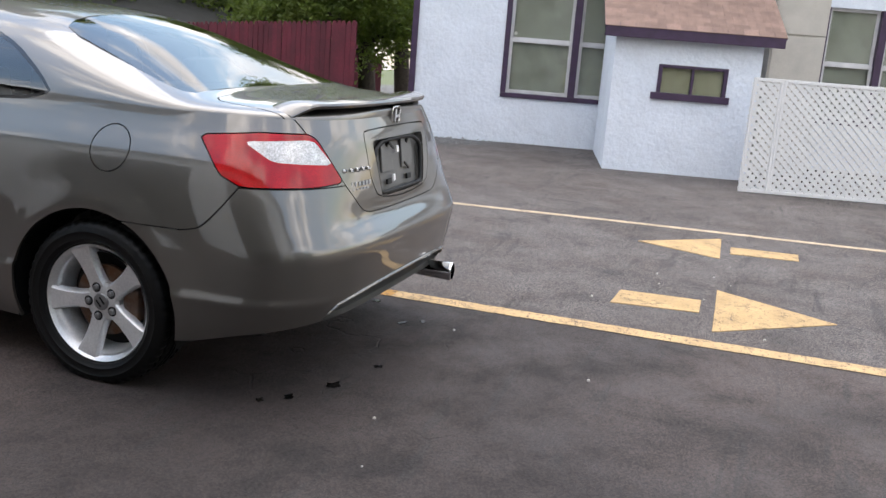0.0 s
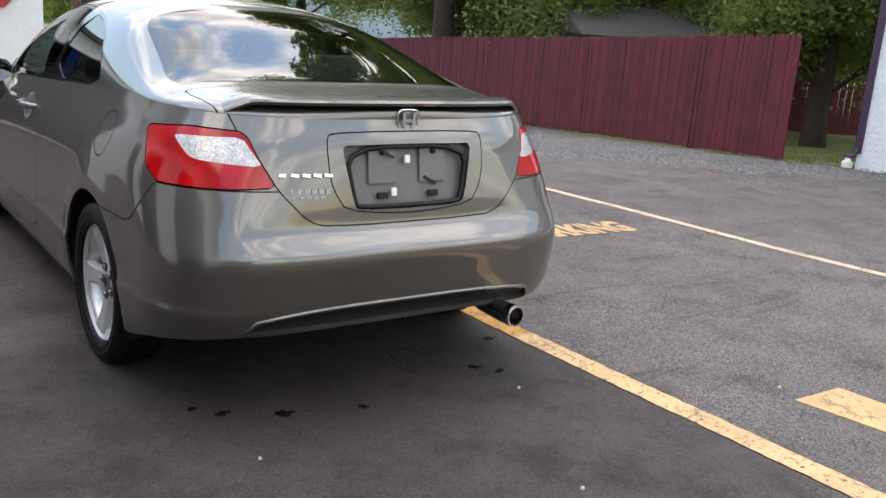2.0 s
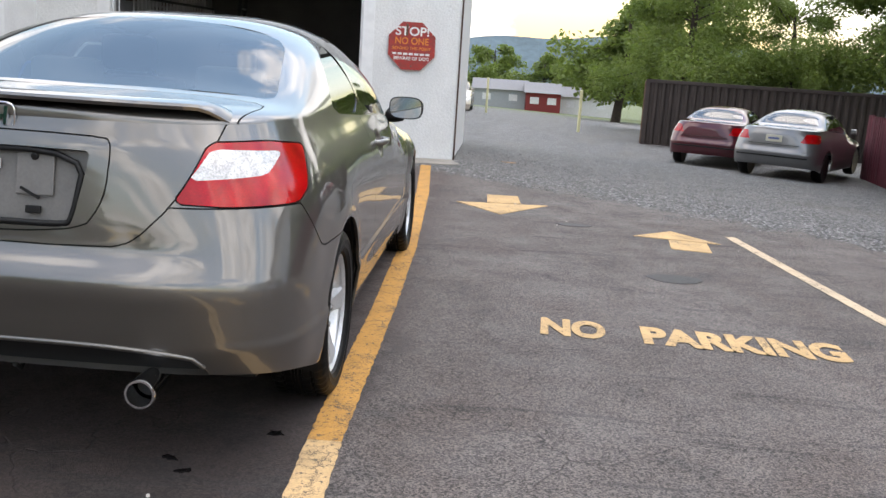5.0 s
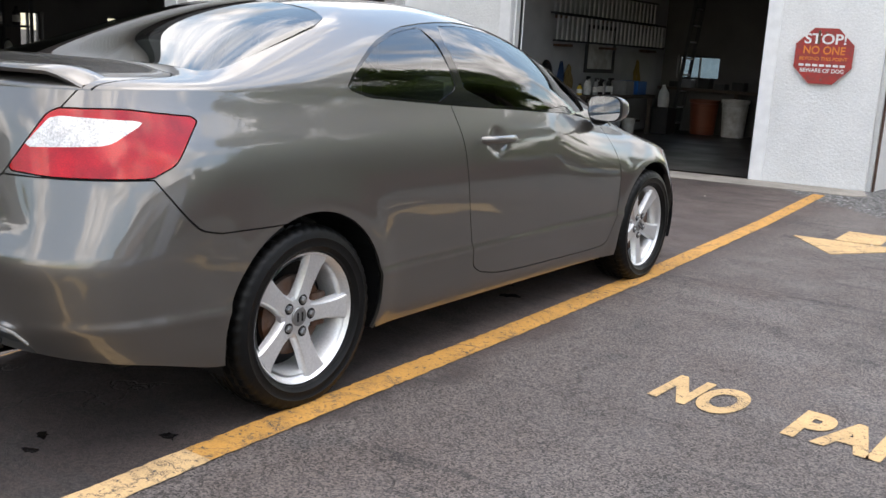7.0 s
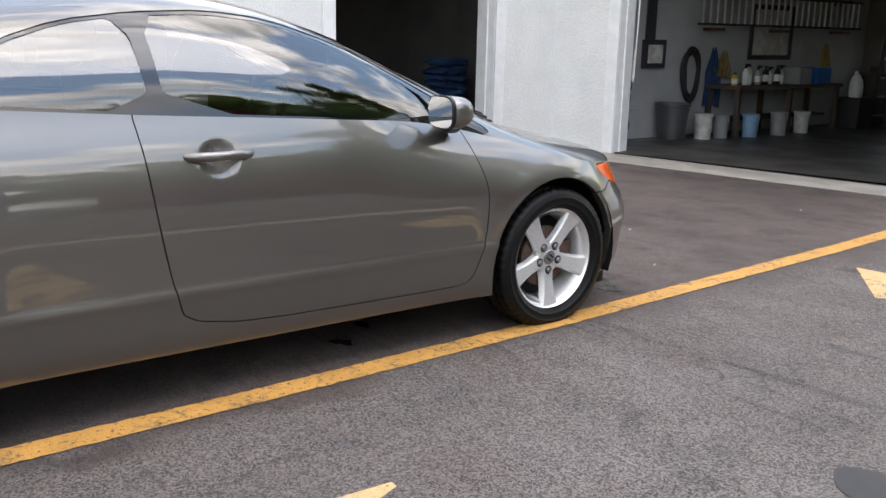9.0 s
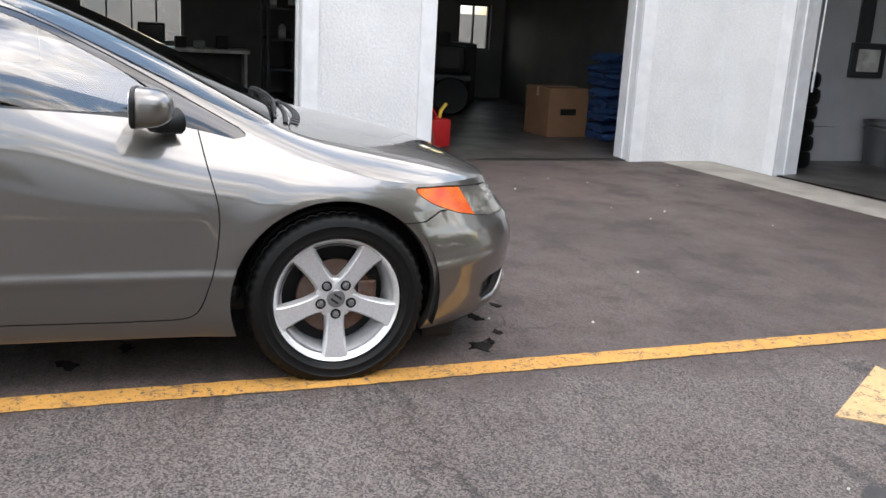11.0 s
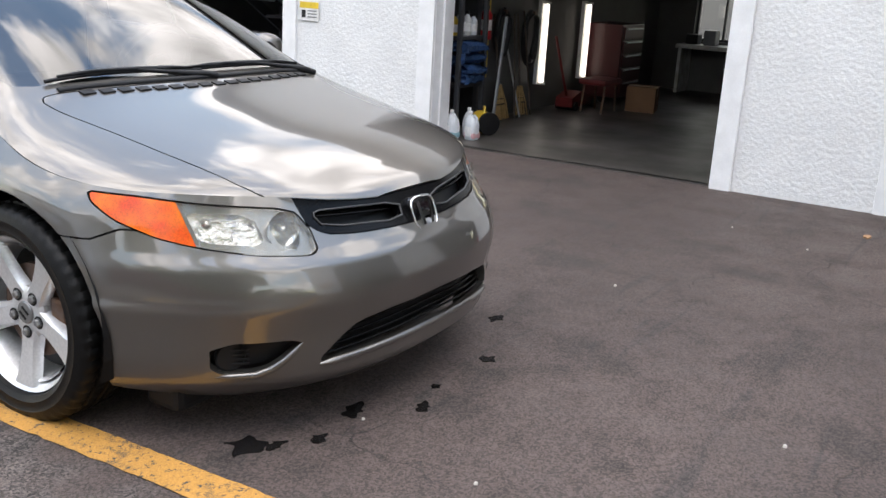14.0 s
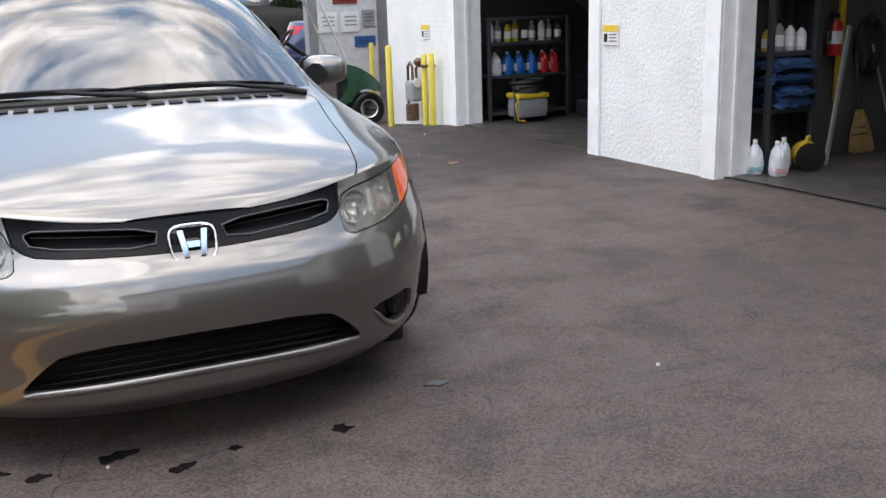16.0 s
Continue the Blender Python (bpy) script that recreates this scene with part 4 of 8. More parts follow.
rear_y = curve((0.15, -0.72), (0.28, -0.83), (0.36, -0.878), (0.40, -0.894), (0.50, -0.914), (0.58, -0.927), (0.595, -0.926), (0.615, -0.915), (0.685, -0.868), (0.75, -0.862), (0.85, -0.848), (0.95, -0.828), (1.02, -0.80), (1.08, -0.775))
front_y = curve((0.10, 3.38), (0.16, 3.475), (0.20, 3.51), (0.30, 3.515), (0.42, 3.53), (0.50, 3.505), (0.55, 3.465), (0.60, 3.43), (0.65, 3.40), (0.72, 3.375))
half_w0 = curve((0.12, 0.79), (0.18, 0.825), (0.26, 0.848), (0.372, 0.8635), (0.402, 0.8685), (0.428, 0.8622), (0.52, 0.863), (0.65, 0.863), (0.75, 0.858), (0.84, 0.842), (0.90, 0.818), (0.96, 0.785), (1.02, 0.758), (1.08, 0.74))
taper0 = curve((-0.95, 0.995), (-0.5, 0.995), (0.0, 1.0), (0.8, 0.985), (1.8, 0.985), (2.65, 1.0), (3.1, 0.985), (3.5, 0.95))
edge_z0 = curve((-0.80, 1.03), (-0.4, 1.038), (0.2, 1.022), (0.9, 0.978), (1.5, 0.945), (2.0, 0.908), (2.5, 0.800), (2.9, 0.702), (3.1, 0.690), (3.25, 0.690), (3.33, 0.668), (3.40, 0.64))
low_z = curve((-0.93, 0.335), (-0.6, 0.28), (-0.35, 0.225), (0.3, 0.195), (2.3, 0.18), (3.0, 0.155), (3.3, 0.125), (3.48, 0.128))
mid_z0 = curve((-0.82, 1.052), (-0.75, 1.068), (-0.5, 1.088), (-0.32, 1.098), (-0.24, 1.118), (0.1, 1.235), (0.42, 1.335), (0.62, 1.368), (1.0, 1.388), (1.3, 1.372), (1.46, 1.346), (1.62, 1.302), (2.0, 1.160), (2.40, 0.955), (2.50, 0.905), (2.58, 0.876), (2.87, 0.815), (3.12, 0.760), (3.28, 0.708), (3.36, 0.675), (3.40, 0.645))
edge_z, mid_z, taper = soft(edge_z0, 0.09, -0.80, 3.40), soft(mid_z0, 0.055, -0.82, 3.40), soft(taper0, 0.15, -0.95, 3.5)
half_w1 = soft(half_w0, 0.03, 0.12, 1.08)


def half_w(z):
    """The half width at height z: a crisp crease low on the flank, eased bends above it."""
    k = np.clip((np.asarray(z, float) - 0.46) / 0.10, 0, 1)
    return half_w0(z) * (1 - k) + half_w1(z) * k


L_REAR, N_FRONT, L_FRONT = 0.62, 2.5, 0.80
rear_n = soft(curve((0.2, 4.2), (0.52, 4.1), (0.70, 3.5), (0.86, 3.1), (1.1, 3.1)), 0.05, 0.2, 1.1)
HUBS = ((0.0, 0.312), (2.66, 0.305))


rear_soft = curve((0.15, -0.72), (0.28, -0.83), (0.36, -0.878), (0.40, -0.894), (0.50, -0.914), (0.58, -0.927), (0.595, -0.926), (0.615, -0.919), (0.70, -0.893), (0.80, -0.870), (0.95, -0.832), (1.08, -0.775))


def tuck(y, z):
    """The front wings roll inwards above the wheels."""
    g = np.clip((y - 1.55) / 1.05, 0, 1)
    return g * g * (3 - 2 * g) * 2.5 * np.clip(z - 0.60, 0, 1) ** 2


def flare(y, z):
    return sum(0.011 * np.exp(-((np.hypot(y - a, z - b) - 0.37) / 0.07) ** 2) for a, b in HUBS)


def outline(s, z):
    """The body's outline at height z, from the tail's middle (s = 0) along the flank to the nose's middle (s = 1)."""
    k = np.clip((s - 0.05) / 0.07, 0, 1)
    w, yr, yf = half_w(z), rear_y(z) * (1 - k) + rear_soft(z) * k, front_y(z)
    a = np.clip(s / 0.3, 0, 1) * np.pi / 2
    b = np.clip((1 - s) / 0.3, 0, 1) * np.pi / 2
    y = yr + L_REAR * (1 - np.cos(a) ** (2 / rear_n(z)))
    x = w * np.sin(a) ** (2 / rear_n(z))
    t = np.clip((s - 0.3) / 0.4, 0, 1)
    y = np.where(s > 0.3, (yr + L_REAR) * (1 - t) + (yf - L_FRONT) * t, y)
    x = np.where(s > 0.3, w, x)
    y = np.where(s > 0.7, yf - L_FRONT * (1 - np.cos(b) ** (2 / N_FRONT)), y)
    x = np.where(s > 0.7, w * np.sin(b) ** (2 / N_FRONT), x)
    return x * taper(y) * (1 - tuck(y, z)) + np.where(x > 0.3, flare(y, z), 0), y


def flank_points(s, v):
    z = 0.2 + 0.8 * v
    for _ in range(12):
        x, y = outline(s, z)
        z = low_z(y) * (1 - v) + edge_z(y) * v
    x, y = outline(s, z)
    return np.stack([x, y, z, s, v], -1)


def s_of(x, y, z):
    s = np.linspace(0, 1, 2001)
    px, py = outline(s, np.full_like(s, z))
    return float(s[np.argmin((px - x) ** 2 + (py - y) ** 2)])


def grid(points):
    """A mesh (points, faces) of a grid of points."""
    a, b = points.shape[:2]
    k = np.arange(a * b).reshape(a, b)
    faces = np.stack([k[:-1, :-1], k[1:, :-1], k[1:, 1:], k[:-1, 1:]], -1).reshape(-1, 4)
    return points.reshape(a * b, -1), [tuple(f) for f in faces]


def clip(mesh, f):
    """Cut a mesh along f = 0: the part where f < 0, and the rest."""
    pts, faces = mesh
    if len(pts) == 0:
        return mesh, mesh
    val = f(pts)
    val = np.where(np.abs(val) < 1e-7, 1e-7, val)
    extra, cache = [], {}
    n = len(pts)

    def cut(i, j):
        key = (i, j) if i < j else (j, i)
        if key not in cache:
            t = val[i] / (val[i] - val[j])
            cache[key] = n + len(extra)
            extra.append(pts[i] * (1 - t) + pts[j] * t)
        return cache[key]
    sides = ([], [])
    for face in faces:
        neg = [val[i] < 0 for i in face]
        if all(neg):
            sides[0].append(face)
        elif not any(neg):
            sides[1].append(face)
        else:
            got = ([], [])
            for i, j in zip(face, face[1:] + face[:1]):
                got[0 if val[i] < 0 else 1].append(i)
                if (val[i] < 0) != (val[j] < 0):
                    c = cut(i, j)
                    got[0].append(c)
                    got[1].append(c)
            for k in (0, 1):
                if len(got[k]) > 2:
                    sides[k].append(tuple(got[k]))
    every = np.vstack([pts, np.array(extra)]) if extra else pts
    out = []
    for fs in sides:
        used = sorted({i for f_ in fs for i in f_})
        back = {i: k for k, i in enumerate(used)}
        out.append((every[used] if used else np.zeros((0, pts.shape[1])), [tuple(back[i] for i in f_) for f_ in fs]))
    return out[0], out[1]


def rounded(poly, times=2, c=0.2):
    """A closed outline with its corners cut round."""
    p = [np.array(q, float) for q in poly]
    for _ in range(times):
        p = [r for a, b in zip(p, p[1:] + p[:1]) for r in (a * (1 - c) + b * c, a * c + b * (1 - c))]
    return np.array(p)


def inside(poly, grow=0.0, scale=1.0):
    """The signed distance (negative inside) to a closed outline; scale stretches its first coordinate."""
    poly = np.array(poly, float) * (scale, 1)

    def f(a, b):
        p = np.stack([np.asarray(a) * scale, np.asarray(b)], -1)
        best, odd = np.full(len(p), 1e9), np.zeros(len(p), bool)
        for q0, q1 in zip(poly, np.roll(poly, -1, 0)):
            e = q1 - q0
            w = p - q0
            t = np.clip((w @ e) / max(e @ e, 1e-12), 0, 1)
            best = np.minimum(best, np.hypot(*(w - t[:, None] * e).T))
            cross = (q0[1] > p[:, 1]) != (q1[1] > p[:, 1])
            with np.errstate(divide="ignore", invalid="ignore"):
                odd ^= cross & (p[:, 0] < (q1[0] - q0[0]) * (p[:, 1] - q0[1]) / (q1[1] - q0[1]) + q0[0])
        return np.where(odd, -best, best) - grow
    return f


S_SCALE = 3.4


def ring_area(pts3, grow=0.0, times=2):
    """A region of the flank given by corners (x, y, z)."""
    g = inside(rounded([(s_of(*p), p[2]) for p in pts3], times, 0.09), grow, S_SCALE)
    return lambda v: g(v[:, 3], v[:, 2])


def shift(mesh, by):
    """The mesh moved along its normals."""
    pts, faces = mesh
    nrm = np.zeros((len(pts), 3))
    for f in faces:
        a, b, c = pts[f[0], :3], pts[f[1], :3], pts[f[2], :3]
        k = np.cross(b - a, c - a)
        for i in f:
            nrm[i] += k
    nrm /= np.maximum(np.linalg.norm(nrm, axis=1), 1e-12)[:, None]
    out = pts.copy()
    out[:, :3] += nrm * by
    return out, faces


def to_bm(meshes, mirror="both", lip=0.012):
    """Bmesh of half meshes: as they are ("right"), mirrored ("left"), or both joined; lip: a flange bent inwards round the rim."""
    bm = bmesh.new()
    for sign in {"both": (1, -1), "right": (1,), "left": (-1,)}[mirror]:
        for pts, faces in meshes:
            vs = [bm.verts.new((p[0] * sign, p[1], p[2])) for p in pts]
            for f in faces:
                ids = list(dict.fromkeys(f))
                if len(ids) < 3:
                    continue
                loop = [vs[i] for i in ids]
                bm.faces.new(loop if sign > 0 else loop[::-1])
    bmesh.ops.remove_doubles(bm, verts=bm.verts[:], dist=0.0006)
    bmesh.ops.dissolve_degenerate(bm, dist=0.0003, edges=bm.edges[:])
    bm.normal_update()
    if lip:
        rim = [e for e in bm.edges if e.is_boundary and not all(abs(v.co.x) < 1e-5 for v in e.verts)]
        normals = {v: v.normal.copy() for e in rim for v in e.verts}
        made = bmesh.ops.extrude_edge_only(bm, edges=rim)
        new_vs = [g for g in made["geom"] if isinstance(g, bmesh.types.BMVert)]
        for v in new_vs:
            near = min((o for e in v.link_edges for o in (e.other_vert(v),) if o in normals), key=lambda o: (o.co - v.co).length, default=None)
            if near:
                v.co -= normals[near] * lip
    return bm


# flank and upper shell (right half)
ss = np.concatenate([np.linspace(0, 0.3, 66)[:-1], np.linspace(0.3, 0.7, 130)[:-1], np.linspace(0.7, 1, 66)])
vv = np.linspace(0, 1, 92)
FLANK = grid(flank_points(*np.meshgrid(ss, vv, indexing="ij")))


def edge_x(y):
    """The half width of the upper shell at y."""
    z = edge_z(y)
    w, yr, yf = half_w(z), rear_y(z), front_y(z)
    a = np.clip((yr + L_REAR - y) / L_REAR, 0, 1)
    b = np.clip((y - yf + L_FRONT) / L_FRONT, 0, 1)
    return w * (1 - a ** rear_n(z)) ** (1 / rear_n(z)) * (1 - b ** N_FRONT) ** (1 / N_FRONT) * taper(y) * (1 - tuck(y, z))


def shell_points(y, t, crown=None):
    bx, zt, zc = edge_x(y), edge_z(y), np.maximum((crown or mid_z)(y), edge_z(y) + 0.006)
    h = zc - zt
    k = 1 - t
    g = np.clip((y - 2.15) / 0.55, 0, 1)
    g = g * g * (3 - 2 * g)     # the front wings fall away softly
    x = bx * k ** 3 + 3 * (bx - (0.28 + 0.9 * g) * h) * k * k * t + 3 * 0.5 * bx * k * t * t
    z = zt * k ** 3 + 3 * (zt + (0.98 - 0.2 * g) * h) * k * k * t + 3 * zc * k * t * t + zc * t ** 3
    return np.stack([x, y, z, t, y * 0], -1)


ys = np.concatenate([np.linspace(-0.799, -0.7, 14)[:-1], np.linspace(-0.7, 3.2, 200)[:-1], np.linspace(3.2, 3.399, 26)])
SHELL = grid(shell_points(*np.meshgrid(ys, np.linspace(0, 1, 44), indexing="ij")))


def shell_area(poly, axes=(0, 1), grow=0.0, times=2):
    g = inside(rounded(poly, times), grow)
    return lambda v: g(v[:, axes[0]], v[:, axes[1]])


GAP = 0.0022


def panel_cut(mesh, f):
    """Cut out a panel with an open joint round it: the panel and the rest."""
    got, _ = clip(mesh, lambda v: f(v) + GAP)
    _, rest = clip(mesh, lambda v: f(v) - GAP)
    return got, rest


coupe = tagged(empty("coupe_car"), "grey metallic two-door coupe parked on a yellow line", "car")


def both_sides(name, meshes, mat, label="", lip=0.012):
    return [part(name, to_bm(meshes, side, lip), mat, coupe, label, smooth=38) for side in ("right", "left")]


# wheel arches
for a, b in HUBS:
    _, FLANK = clip(FLANK, lambda v: np.hypot(v[:, 1] - a, (v[:, 2] - b) * 1.03) - 0.362 + 10 * (v[:, 2] > 0.9))
LINER = FLANK
# tail
TL = [(0.505, -0.86, 0.814), (0.66, -0.80, 0.806), (0.785, -0.57, 0.806), (0.795, -0.50, 0.84), (0.775, -0.39, 0.968), (0.72, -0.60, 0.988), (0.612, -0.79, 0.985)]
tail, FLANK = panel_cut(FLANK, ring_area(TL, 0.0, 1))
clear_, tail_red = clip(tail, ring_area([(0.752, -0.55, 0.956), (0.614, -0.782, 0.966), (0.548, -0.835, 0.878), (0.735, -0.66, 0.892)], 0, 1))
lid_f = inside(rounded([(-0.5, 0.683), (0.33, 0.683), (0.40, 0.705), (0.498, 0.808), (0.607, 0.992), (0.625, 1.3), (-0.5, 1.3)], 1))
lid_low, FLANK = panel_cut(FLANK, lambda v: np.maximum(lid_f(v[:, 0], v[:, 2]), v[:, 1] + 0.45))
sur_f = inside(rounded([(-0.6, 0.992), (0.30, 0.992), (0.322, 0.965), (0.315, 0.82), (0.25, 0.715), (-0.6, 0.712)], 2))
surround, lid_low = panel_cut(lid_low, lambda v: sur_f(v[:, 0], v[:, 2]))
rec_f = inside(rounded([(-0.6, 0.950), (0.25, 0.950), (0.268, 0.94), (0.228, 0.745), (0.205, 0.730), (-0.6, 0.730)], 1))
recess, surround = clip(surround, lambda v: rec_f(v[:, 0], v[:, 2]))
sb = [s_of(0.775, -0.56, 0.806), s_of(0.86, -0.41, 0.66), s_of(0.86, -0.11, 0.64)]
bump_f = inside([(-0.1, 0.0), (sb[2], 0.0), (sb[2], 0.638), (sb[1] + 0.006, 0.638), (sb[1] - 0.006, 0.655), (sb[0], 0.803), (-0.1, 0.803)], 0, S_SCALE)
rear_bumper, FLANK = panel_cut(FLANK, lambda v: bump_f(v[:, 3], v[:, 2]))
arc_f = lambda v: v[:, 2] - (0.408 - 0.035 * (v[:, 0] / 0.58) ** 4 - 40 * np.maximum(v[:, 0] - 0.575, 0) ** 2)
valance, rear_bumper = clip(rear_bumper, lambda v: np.maximum(arc_f(v), v[:, 1] + 0.55))
# nose
HL = [(0.80, 2.945, 0.686), (0.735, 3.068, 0.681), (0.648, 3.187, 0.666), (0.55, 3.27, 0.655), (0.49, 3.307, 0.648), (0.45, 3.335, 0.636), (0.43, 3.375, 0.592), (0.432, 3.40, 0.545), (0.455, 3.40, 0.532), (0.58, 3.32, 0.542), (0.687, 3.21, 0.564), (0.74, 3.127, 0.584), (0.784, 3.028, 0.620), (0.803, 2.962, 0.660)]
head, FLANK = panel_cut(FLANK, ring_area(HL, 0, 1))
grille_f = inside(rounded([(-0.5, 0.558), (0.05, 0.558), (0.31, 0.567), (0.40, 0.577), (0.438, 0.61), (0.46, 0.9), (-0.5, 0.9)], 1))
mouth, FLANK = panel_cut(FLANK, lambda v: np.maximum(grille_f(v[:, 0], v[:, 2]), 3.1 - v[:, 1]))
sf = [s_of(0.87, 2.85, 0.56), s_of(0.86, 3.0, 0.565), s_of(0.83, 3.075, 0.59)]
nose_f = inside([(sf[0], 0.0), (1.1, 0.0), (1.1, 0.60), (sf[2], 0.60), (sf[1], 0.570), (sf[0], 0.570)], 0, S_SCALE)
front_bumper, FLANK = panel_cut(FLANK, lambda v: nose_f(v[:, 3], v[:, 2]))
low_f = inside(rounded([(-0.6, 0.356), (0.20, 0.354), (0.35, 0.336), (0.40, 0.297), (0.458, 0.240), (0.43, 0.230), (0.20, 0.246), (-0.6, 0.252)], 1))
low_hole, front_bumper = clip(front_bumper, lambda v: np.maximum(low_f(v[:, 0], v[:, 2]), 3.1 - v[:, 1]))
fog_f = inside(rounded([(0.690, 0.314), (0.49, 0.312), (0.54, 0.257), (0.585, 0.222), (0.680, 0.222)], 1))
fog_hole, front_bumper = clip(front_bumper, lambda v: np.maximum(fog_f(v[:, 0], v[:, 2]), 3.0 - v[:, 1]))
# door, fuel flap, rear wing, front wing
door_f = inside(rounded([(0.845, 1.1), (0.885, 0.72), (0.93, 0.46), (0.985, 0.265), (2.13, 0.245), (2.20, 0.27), (2.255, 0.45), (2.27, 0.62), (2.22, 0.80), (2.16, 1.1)], 2))
door, FLANK = panel_cut(FLANK, lambda v: door_f(v[:, 1], v[:, 2]))
bowl = np.hypot(door[0][:, 1] - 1.12, door[0][:, 2] - 0.835) / 0.062
door[0][:, 0] -= 0.022 * np.clip(1 - bowl ** 2, 0, 1)
rear_wing, front_wing = clip(FLANK, lambda v: v[:, 1] - 1.6)
flap_f = lambda v: np.hypot(v[:, 1] + 0.055, v[:, 2] - 0.885) - 0.082
flap, wing_left = panel_cut(rear_wing, flap_f)

for f_ in (ring_area(HL, 0.004, 1), lambda v: np.maximum(grille_f(v[:, 0], v[:, 2]), 3.1 - v[:, 1]), lambda v: np.maximum(low_f(v[:, 0], v[:, 2]), 3.1 - v[:, 1]),
           lambda v: np.maximum(fog_f(v[:, 0], v[:, 2]), 3.0 - v[:, 1]), lambda v: np.maximum(rec_f(v[:, 0], v[:, 2]), v[:, 1] + 0.45)):
    _, LINER = clip(LINER, f_)
# upper shell
hood_poly = [(-0.5, 3.5), (0.3, 3.5), (0.480, 3.325), (0.535, 3.250), (0.570, 3.054), (0.594, 2.804), (0.630, 2.553), (0.60, 2.52), (0.4, 2.565), (-0.5, 2.585)]
hood, SHELL = panel_cut(SHELL, shell_area(hood_poly, times=1))
lid_poly = [(-0.5, -1.2), (0.625, -1.2), (0.625, -0.7), (0.655, -0.40), (0.60, -0.345), (-0.5, -0.365)]
lid_top, SHELL = panel_cut(SHELL, shell_area(lid_poly, times=1))
screen, SHELL = clip(SHELL, shell_area([(-0.5, 1.465), (0.3, 1.48), (0.505, 1.545), (0.585, 1.88), (0.655, 2.34), (0.64, 2.46), (0.4, 2.515), (-0.5, 2.535)], times=1))
rear_glass, SHELL = clip(SHELL, shell_area([(-0.5, 0.455), (0.40, 0.44), (0.53, 0.385), (0.60, 0.0), (0.645, -0.22), (0.61, -0.285), (-0.5, -0.31)], times=1))
side_on = lambda v: np.where(v[:, 3] > 0.62, 1.0, -1.0)
dlo_poly = [(0.24, 1.028), (0.34, 1.115), (0.50, 1.205), (0.70, 1.268), (0.95, 1.300), (1.22, 1.312), (1.45, 1.288), (1.72, 1.203), (1.98, 1.075), (2.22, 0.945), (2.385, 0.855), (2.30, 0.84), (1.9, 0.902), (0.9, 0.963)]
dlo_f = inside(rounded(dlo_poly, 1))
trim_, SHELL = clip(SHELL, lambda v: np.maximum(dlo_f(v[:, 1], v[:, 2]), side_on(v)))
q_f = inside(rounded([(0.262, 1.035), (0.36, 1.112), (0.52, 1.20), (0.70, 1.255), (0.90, 1.284), (0.925, 0.985)], 1))
d_f = inside(rounded([(0.975, 0.985), (0.955, 1.288), (1.2, 1.298), (1.44, 1.276), (1.71, 1.188), (1.95, 1.068), (2.07, 0.995), (2.10, 0.915)], 1))
q_glass, trim_ = clip(trim_, lambda v: q_f(v[:, 1], v[:, 2]))
d_glass, trim_ = clip(trim_, lambda v: d_f(v[:, 1], v[:, 2]))
roof_f = lambda v: np.maximum(np.maximum(0.40 - v[:, 3], v[:, 1] - 1.9), -0.25 - v[:, 1])
roof, SHELL = clip(SHELL, roof_f)
rear_top, front_top = clip(SHELL, lambda v: v[:, 1] - 1.6)

def glazed(mesh, axis):
    """The pane laid on one smooth low-order surface, as bent glass lies."""
    pts, faces = mesh
    u, w = (pts[:, 0] ** 2, pts[:, 1]) if axis == 2 else (pts[:, 2], pts[:, 1])
    terms = np.stack([u * 0 + 1, u, w, u * w, w * w, u * u, w ** 3, u * w * w], -1)
    out = pts.copy()
    out[:, axis] = terms @ np.linalg.lstsq(terms, pts[:, axis], rcond=None)[0]
    return out, faces


screen, rear_glass, q_glass, d_glass = glazed(screen, 2), glazed(rear_glass, 2), glazed(q_glass, 0), glazed(d_glass, 0)
part("roof", to_bm([roof]), PAINT, coupe, smooth=38)
part("hood", to_bm([hood]), PAINT, coupe, smooth=38)
trunk_lid = part("trunk_lid", to_bm([lid_low, lid_top]), PAINT, coupe, smooth=38)
part("windscreen", to_bm([screen], lip=0.004), CAR_GLASS, coupe, "raked windscreen reflecting the clouds", smooth=38)
part("rear_window", to_bm([rear_glass], lip=0.004), CAR_GLASS, coupe, "sloping rear window", smooth=38)
bumper_rear = part("rear_bumper", to_bm([rear_bumper]), PAINT, coupe, smooth=38)
bumper_front = part("front_bumper", to_bm([front_bumper], lip=0.03), PAINT, coupe, smooth=38)
doors = both_sides("door", [door], PAINT)
both_sides("front_wing", [front_wing, front_top], PAINT)
part("rear_wing", to_bm([rear_wing, rear_top], "right"), PAINT, coupe, smooth=38)
part("rear_wing", to_bm([wing_left, rear_top], "left"), PAINT, coupe, smooth=38)
part("fuel_flap", to_bm([flap], "left"), PAINT, coupe, "round fuel filler flap", smooth=38)
both_sides("window_trim", [shift(trim_, -0.003)], GLOSS_BLACK, lip=0.01)
both_sides("quarter_window", [shift(q_glass, -0.006)], CAR_GLASS, lip=0.004)
both_sides("door_window", [shift(d_glass, -0.006)], CAR_GLASS, lip=0.004)
tails = both_sides("tail_light", [tail_red], RED_LENS, "red tail light lens")
for ob, side in zip(tails, ("right", "left")):
    part("reversing_lens", to_bm([clear_], side), CLEAR_LENS, ob, "clear ribbed lens", smooth=38)
part("body_liner", to_bm([shift(LINER, -0.02)], lip=0), BLACK, coupe, "black joints behind the panels", smooth=38)
part("boot_liner", to_bm([shift(lid_top, -0.014)], lip=0), BLACK, coupe, smooth=38)
part("hood_liner", to_bm([shift(hood, -0.014)], lip=0), BLACK, coupe, smooth=38)

